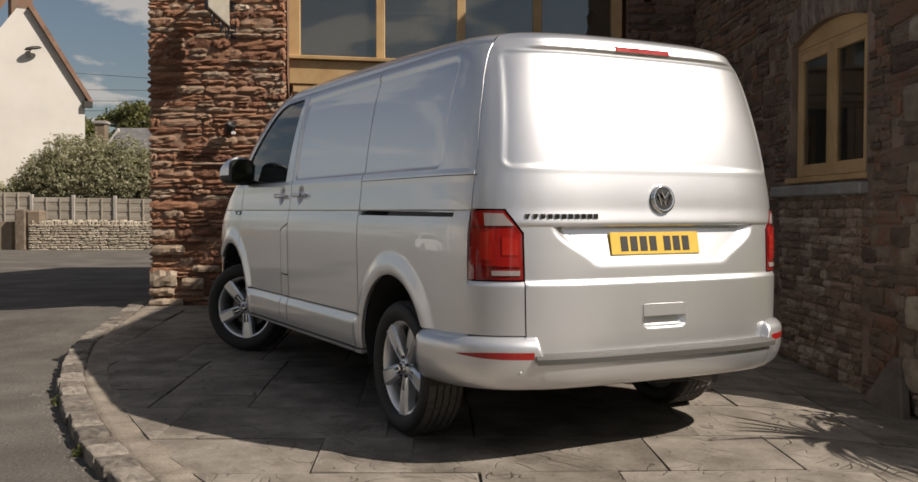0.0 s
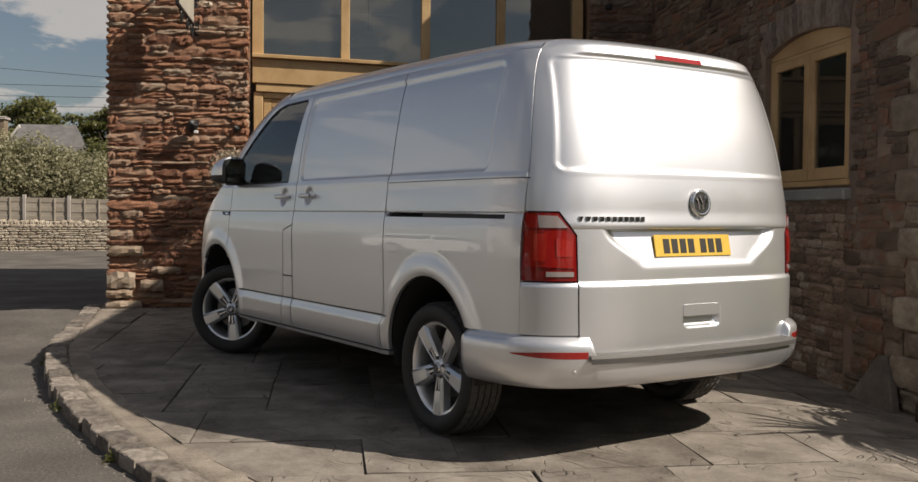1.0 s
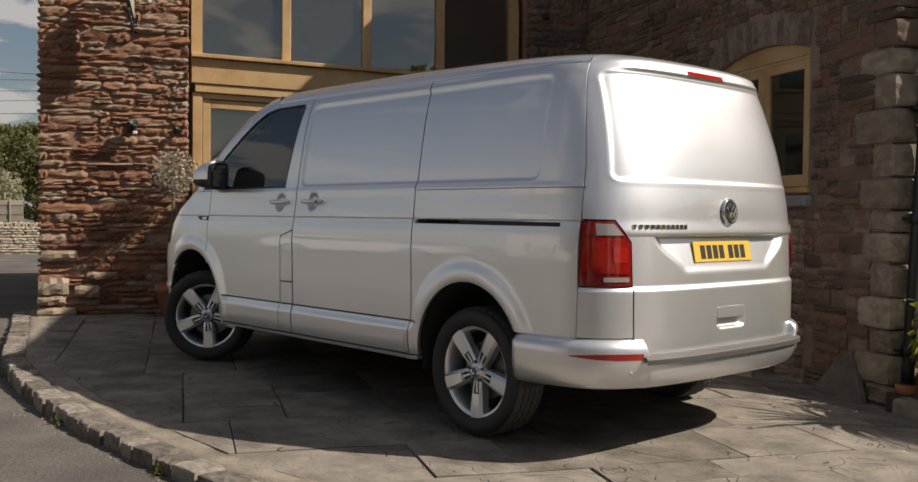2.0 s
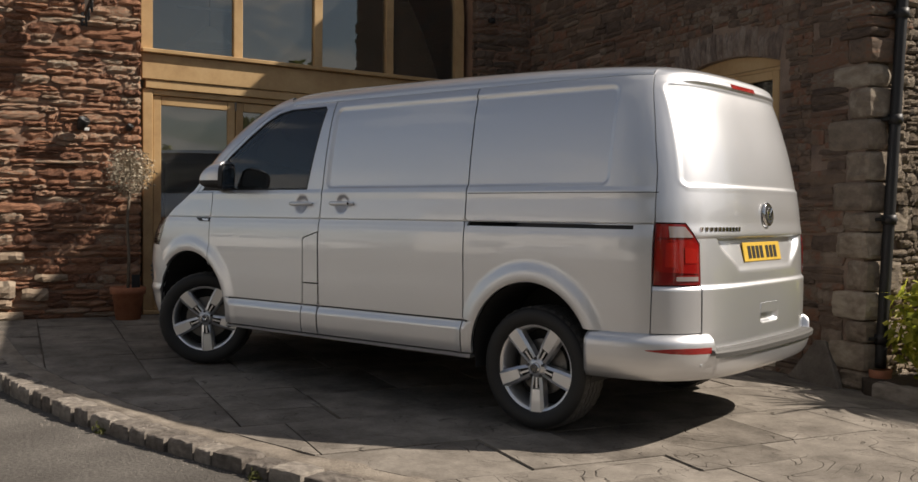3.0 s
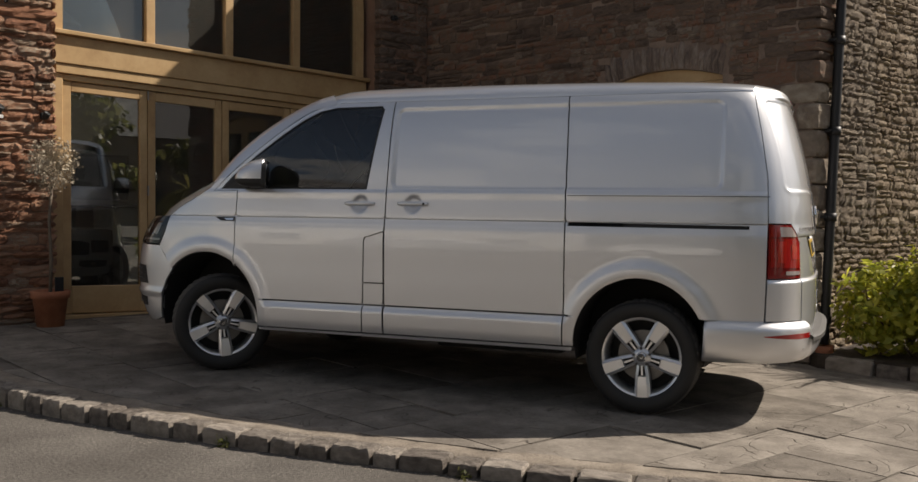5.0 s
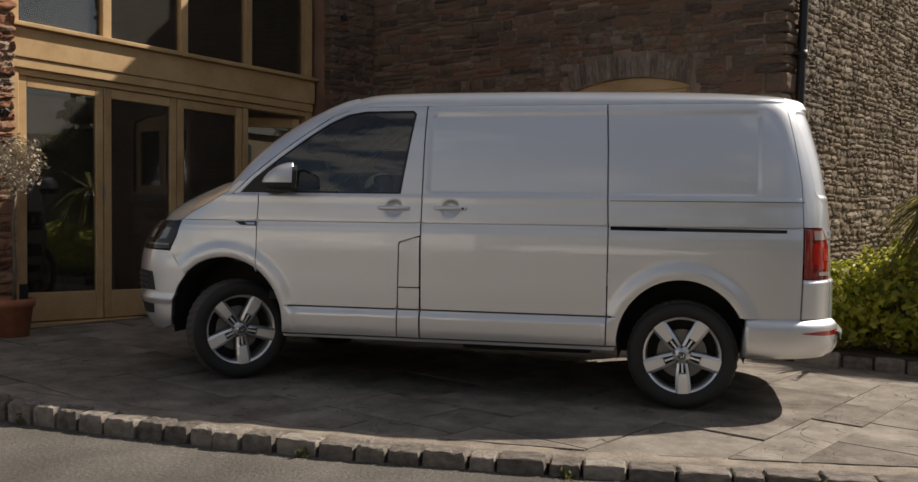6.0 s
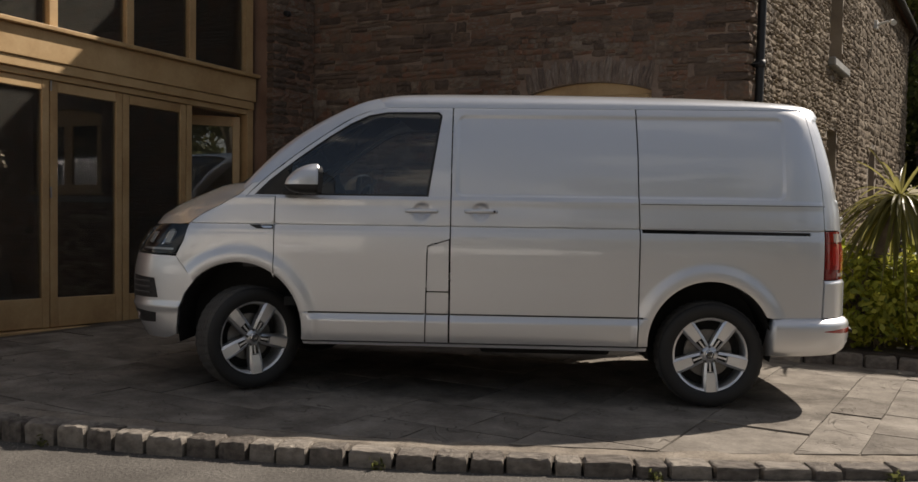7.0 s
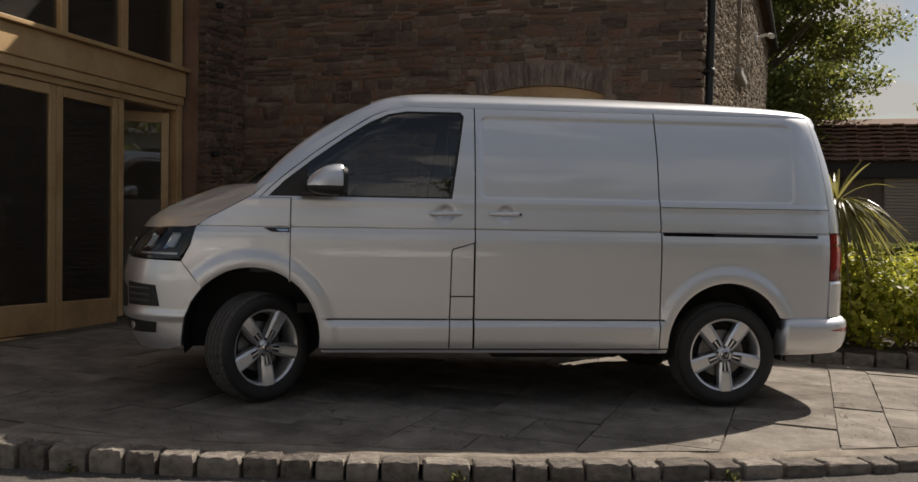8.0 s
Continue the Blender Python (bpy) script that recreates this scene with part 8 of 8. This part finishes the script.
# white house: its gable end to the lane
HOUSE = Matrix.Translation((-12.75, 34.6, -0.1)) @ pose(0, 0, 0, 0, 0, 30)
house = tagged(empty("house", HOUSE), "cream rendered house with a steep tiled gable", "house")
hw = bmesh.new()
add_prism(hw, [(-7.0, 0.0), (0.63, 0.0), (0.63, 5.25), (-1.12, 8.15), (-1.55, 8.15), (-2.3, 7.1), (-7.0, 7.1)], "y", 0.0, 9.0)
part("wall", hw, M_RENDER, house, "cream render")
vb = bmesh.new()
add_prism(vb, [(0.80, 5.00), (0.88, 5.12), (-1.10, 8.36), (-1.20, 8.22)], "y", -0.20, 9.2)
part("roof", vb, M_TILE, house, "brown tiled roof")
part("eaves_box", box(0.56, 0.86, -0.22, 0.02, 4.88, 5.10, 0.01), M_FASCIA, house, "dark eaves end")
ch = part("chimney", box(-1.72, -1.02, 0.05, 0.75, 7.9, 10.2, 0.02), M_BROWN_J, house, "brick chimney stack")
fr_ = bmesh.new()
add_prism(fr_, [(-1.80, 8.45), (-2.62, 7.15), (-7.4, 7.15), (-7.4, 8.9), (-1.62, 8.9)], "y", -0.34, -0.20)
part("front_roof", fr_, M_TILE, house, "red pantiled roof slope")
fl = tagged(empty("flood_light", HOUSE @ Matrix.Translation((-1.20, -0.05, 6.72))), "grey floodlight high on the rendered gable", "lamp")
part("plate", box(-0.07, 0.07, -0.04, 0.05, -0.22, 0.0, 0.01), M_POST, fl)
part("head", lathe([(0.0001, 0.16), (0.16, 0.12), (0.24, 0.0), (0.18, -0.06), (0.0001, -0.07)], Matrix.Translation((0.12, -0.22, 0.06)) @ pose(0, 0, 0, 10, -12, 0) @ Matrix.Diagonal((1.25, 0.6, 0.55, 1)), 18), M_FASCIA, fl, smooth=True)
part("arm", tube([(0, -0.02, -0.05), (0.08, -0.22, 0.08)], 0.03, 8), M_POST, fl)

# bungalow roof beyond the bush
bung = tagged(empty("bungalow", Matrix.Translation((-15.0, 52.0, -0.1))), "low house with a pale tiled roof and a chimney", "house")
part("wall", box(-6.0, 1.0, 0.5, 4.0, 0, 4.2), M_RENDER, bung)
part("gable", prism([(-2.55, 3.4), (-1.0, 3.4), (-1.0, 4.3), (-1.55, 5.62), (-2.30, 4.6)], "y", 0.3, 0.6), M_RENDER, bung, "pale rendered gable")
part("roof", prism([(-1.2, 4.2), (3.6, 4.2), (0.6, 5.66)], "x", -1.55, 1.2), M_SLATE, bung, "grey-brown tiled roof")
part("chimney", box(-2.75, -2.2, 0.2, 0.8, 3.4, 5.85, 0.03), M_GREY_J, bung, "stone chimney with a capped top")
part("chimney_cap", box(-2.83, -2.12, 0.12, 0.88, 5.85, 6.0, 0.02), M_POST, bung)

tree(-21.5, 74.0, -0.1, 9.2, 3.9, 16000, 0.22, M_WOODS, 121, "broad dark tree beyond the roofs", 60, name="far_tree")
tree(-16.8, 75.0, -0.1, 8.7, 3.2, 14000, 0.20, M_WOODS, 122, "round dark tree beyond the roofs", 60, name="far_tree")
tree(-12.0, 78.0, -0.1, 7.8, 3.4, 9000, 0.24, M_WOODS, 125, "round dark tree beyond the roofs", 50, name="far_tree")
tree(-30.0, 90.0, -0.1, 9.0, 6.0, 7000, 0.34, M_WOODS, 123, "dark tree on the far rise", 40, name="far_tree")
tree(-3.0, 90.0, -0.1, 9.0, 6.0, 5000, 0.40, M_WOODS, 124, "dark tree on the far rise", 30, name="far_tree")
wires = tagged(empty("overhead_cables", Matrix.Translation((-10.0, 40.0, 6.0))), "thin overhead cables across the lane", "cable")
for z0, z1 in ((0.75, 0.35), (0.1, 0.25), (-0.35, -0.15), (-0.75, -0.5), (-1.2, -1.0), (-2.3, -2.2)):
    part("cable", tube([(-9, 0.0, z0 + 0.3), (-4, 0.0, z0 - 0.06), (0.5, 0, (z0 + z1) / 2 - 0.15), (5, 0, z1 - 0.05), (14, 0, z1 + 0.5)], 0.009, 5), M_IRON, wires)

# houses across the road, behind the camera
for i, (hx_, hy_, w_, d_, h_, mat_) in enumerate(((-24.0, 6.0, 8.0, 10.0, 5.0, M_RENDER), (-25.0, -6.0, 8.0, 11.0, 5.2, M_RENDER), (-23.5, -19.0, 8.0, 12.0, 4.8, M_GREY_J), (-8.0, -30.0, 14.0, 8.0, 5.0, M_RENDER), (21.0, -35.0, 14.0, 8.0, 5.0, M_GREY_J))):
    hs_ = tagged(empty("cottage", Matrix.Translation((hx_, hy_, -0.1))), "plain two-storey cottage across the road", "house", group="cottages across the road")
    part("wall", box(-w_ / 2, w_ / 2, -d_ / 2, d_ / 2, 0, h_), mat_, hs_)
    if w_ > d_:
        part("roof", prism([(-d_ / 2 - 0.3, h_ - 0.1), (d_ / 2 + 0.3, h_ - 0.1), (0, h_ + 2.6)], "x", -w_ / 2 - 0.2, w_ / 2 + 0.2), M_SLATE, hs_)
    else:
        part("roof", prism([(-w_ / 2 - 0.3, h_ - 0.1), (w_ / 2 + 0.3, h_ - 0.1), (0, h_ + 2.6)], "y", -d_ / 2 - 0.2, d_ / 2 + 0.2), M_SLATE, hs_)
    face = (w_ / 2, None) if w_ < d_ else (None, d_ / 2)
    for z0 in (0.9, 3.0):
        for t in (-0.3, 0.0, 0.3):
            if face[0]:
                wb = box(face[0] - 0.02, face[0] + 0.03, t * d_ - 0.5, t * d_ + 0.5, z0, z0 + 1.15)
            else:
                wb = box(t * w_ - 0.5, t * w_ + 0.5, face[1] - 0.02, face[1] + 0.03, z0, z0 + 1.15)
            part("window", wb, M_FASCIA, hs_, "dark window")
tree(-17.0, -9.0, -0.1, 7.5, 3.0, 5000, 0.22, M_TREE, 131, "leafy tree across the road", 24)
for tx, ty, th, ts, sd in ((-15.5, -5.5, 8.3, 3.2, 139), (9.0, -15.0, 7.0, 3.2, 140), (15.5, -12.0, 6.5, 3.0, 141), (-21.0, -2.0, 6.0, 2.8, 133), (-20.0, -14.5, 8.5, 4.0, 134), (-13.0, -19.0, 9.0, 4.2, 135), (-5.0, -22.0, 6.5, 3.0, 136)):
    tree(tx, ty, -0.1, th, ts, 6000, 0.24, M_WOODS, sd, "dark leafy tree across the road", 30)
tree(3.5, -24.0, -0.1, 4.4, 2.6, 5000, 0.20, M_TREE, 132, "leafy tree across the road", 24)


# cars parked across the road, mirrored in the van's side and the door glass
def parked_car(m, paint, label):
    """A plain five-door hatchback; its nose looks to +y."""
    ob = tagged(empty("parked_car", m), label, "car", group="cars parked across the road")
    low = [(-2.02, 0.42), (-2.05, 0.70), (-1.98, 0.95), (-1.2, 1.0), (0.9, 0.98), (1.85, 0.84), (2.08, 0.66), (2.10, 0.38), (1.72, 0.28), (1.66, 0.50), (1.38, 0.66), (1.10, 0.50), (1.04, 0.26), (-1.00, 0.26), (-1.06, 0.50), (-1.34, 0.66), (-1.62, 0.50), (-1.68, 0.30)]
    top = [(-1.92, 0.97), (-1.60, 1.36), (-1.15, 1.47), (0.0, 1.48), (0.35, 1.40), (1.05, 0.97)]
    body = bmesh.new()
    rings = []
    for x, k in ((-0.88, 0.975), (-0.84, 1.0), (0.84, 1.0), (0.88, 0.975)):
        rings.append([body.verts.new((x, y * k, 0.62 + (z - 0.62) * k)) for y, z in low])
    for a, b in zip(rings, rings[1:]):
        for i in range(len(low)):
            j = (i + 1) % len(low)
            body.faces.new((a[i], b[i], b[j], a[j]))
    body.faces.new(rings[0]); body.faces.new(rings[-1][::-1])
    part("body", body, paint, ob)
    cabin = bmesh.new()
    rings = [[cabin.verts.new((sx * (0.82 - 0.30 * (z - 0.97)), y, z)) for y, z in top] for sx in (-1, 1)]
    for i in range(len(top)):
        j = (i + 1) % len(top)
        cabin.faces.new((rings[0][i], rings[1][i], rings[1][j], rings[0][j]))
    cabin.faces.new(rings[0]); cabin.faces.new(rings[1][::-1])
    part("cabin", cabin, paint, ob)
    for sx in (-1, 1):
        for pts in ([(-1.70, 1.02), (-1.48, 1.34), (-0.42, 1.41), (-0.42, 1.02)], [(-0.34, 1.02), (-0.34, 1.41), (0.10, 1.40), (0.36, 1.33), (0.86, 1.02)]):
            wb = bmesh.new()
            wb.faces.new([wb.verts.new((sx * (0.826 - 0.30 * (z - 0.97)), y, z)) for y, z in pts])
            part("side_window", wb, M_SCREEN, ob, "dark side window")
        for wy in (-1.34, 1.38):
            hub_m = Matrix.Translation((sx * 0.80, wy, 0.31)) @ pose(0, 0, 0, 0, sx * 90, 0)
            wheel = part("wheel", lathe([(0.19, 0.07), (0.22, 0.085), (0.30, 0.075), (0.315, 0.0), (0.30, -0.10)], hub_m, 28), M_RUBBER, ob, "black tyre", smooth=True)
            part("rim", lathe([(0.0001, 0.06), (0.12, 0.065), (0.19, 0.072)], hub_m, 20), M_ALLOY, wheel, "silver rim", smooth=True)
        part("headlamp", box(sx * 0.62 - 0.16, sx * 0.62 + 0.16, 2.00, 2.075, 0.66, 0.78, 0.03, 2), M_CLEAR, ob, "clear headlamp")
        part("tail_light", box(sx * 0.66 - 0.12, sx * 0.66 + 0.12, -2.07, -1.99, 0.72, 0.90, 0.03, 2), M_RED, ob, "red tail light")
    for pts, lab in (((top[4], top[5]), "windscreen"), ((top[0], top[1]), "rear_screen")):
        (ya, za), (yb, zb) = pts
        sb_ = bmesh.new()
        n_ = Vector((0, zb - za, -(yb - ya))).normalized() * 0.006
        n_ = n_ if n_.z > 0 else -n_
        sb_.faces.new([sb_.verts.new(Vector((sx * (0.76 - 0.30 * (z - 0.97)), y, z)) + n_) for sx, y, z in ((-1, ya, za), (1, ya, za), (1, yb, zb), (-1, yb, zb))])
        part(lab, sb_, M_SCREEN, ob, "dark glass")
    return ob


M_SCREEN = gloss("dark_car_glass", (0.02, 0.022, 0.024), 0.05, coat=1.0)
M_WHITE_CAR = gloss("white_car_paint", (0.78, 0.78, 0.77), 0.25, coat=1.0)
M_GREY_CAR = gloss("grey_car_paint", (0.30, 0.31, 0.33), 0.3, metal=0.6, coat=1.0)
for cx, cy, turn, paint, label in ((-13.4, 0.2, 178, M_WHITE_CAR, "white hatchback parked across the road"), (-13.6, 5.4, 181, M_SILVER, "silver hatchback parked across the road"),
                                   (-13.3, -5.2, 179, M_GREY_CAR, "grey hatchback parked across the road"), (-13.9, 12.5, 176, M_WHITE_CAR, "white hatchback parked up the lane")):
    parked_car(Matrix.Translation((cx, cy, -ROAD_DROP)) @ pose(0, 0, 0, 0, 0, turn), paint, label)
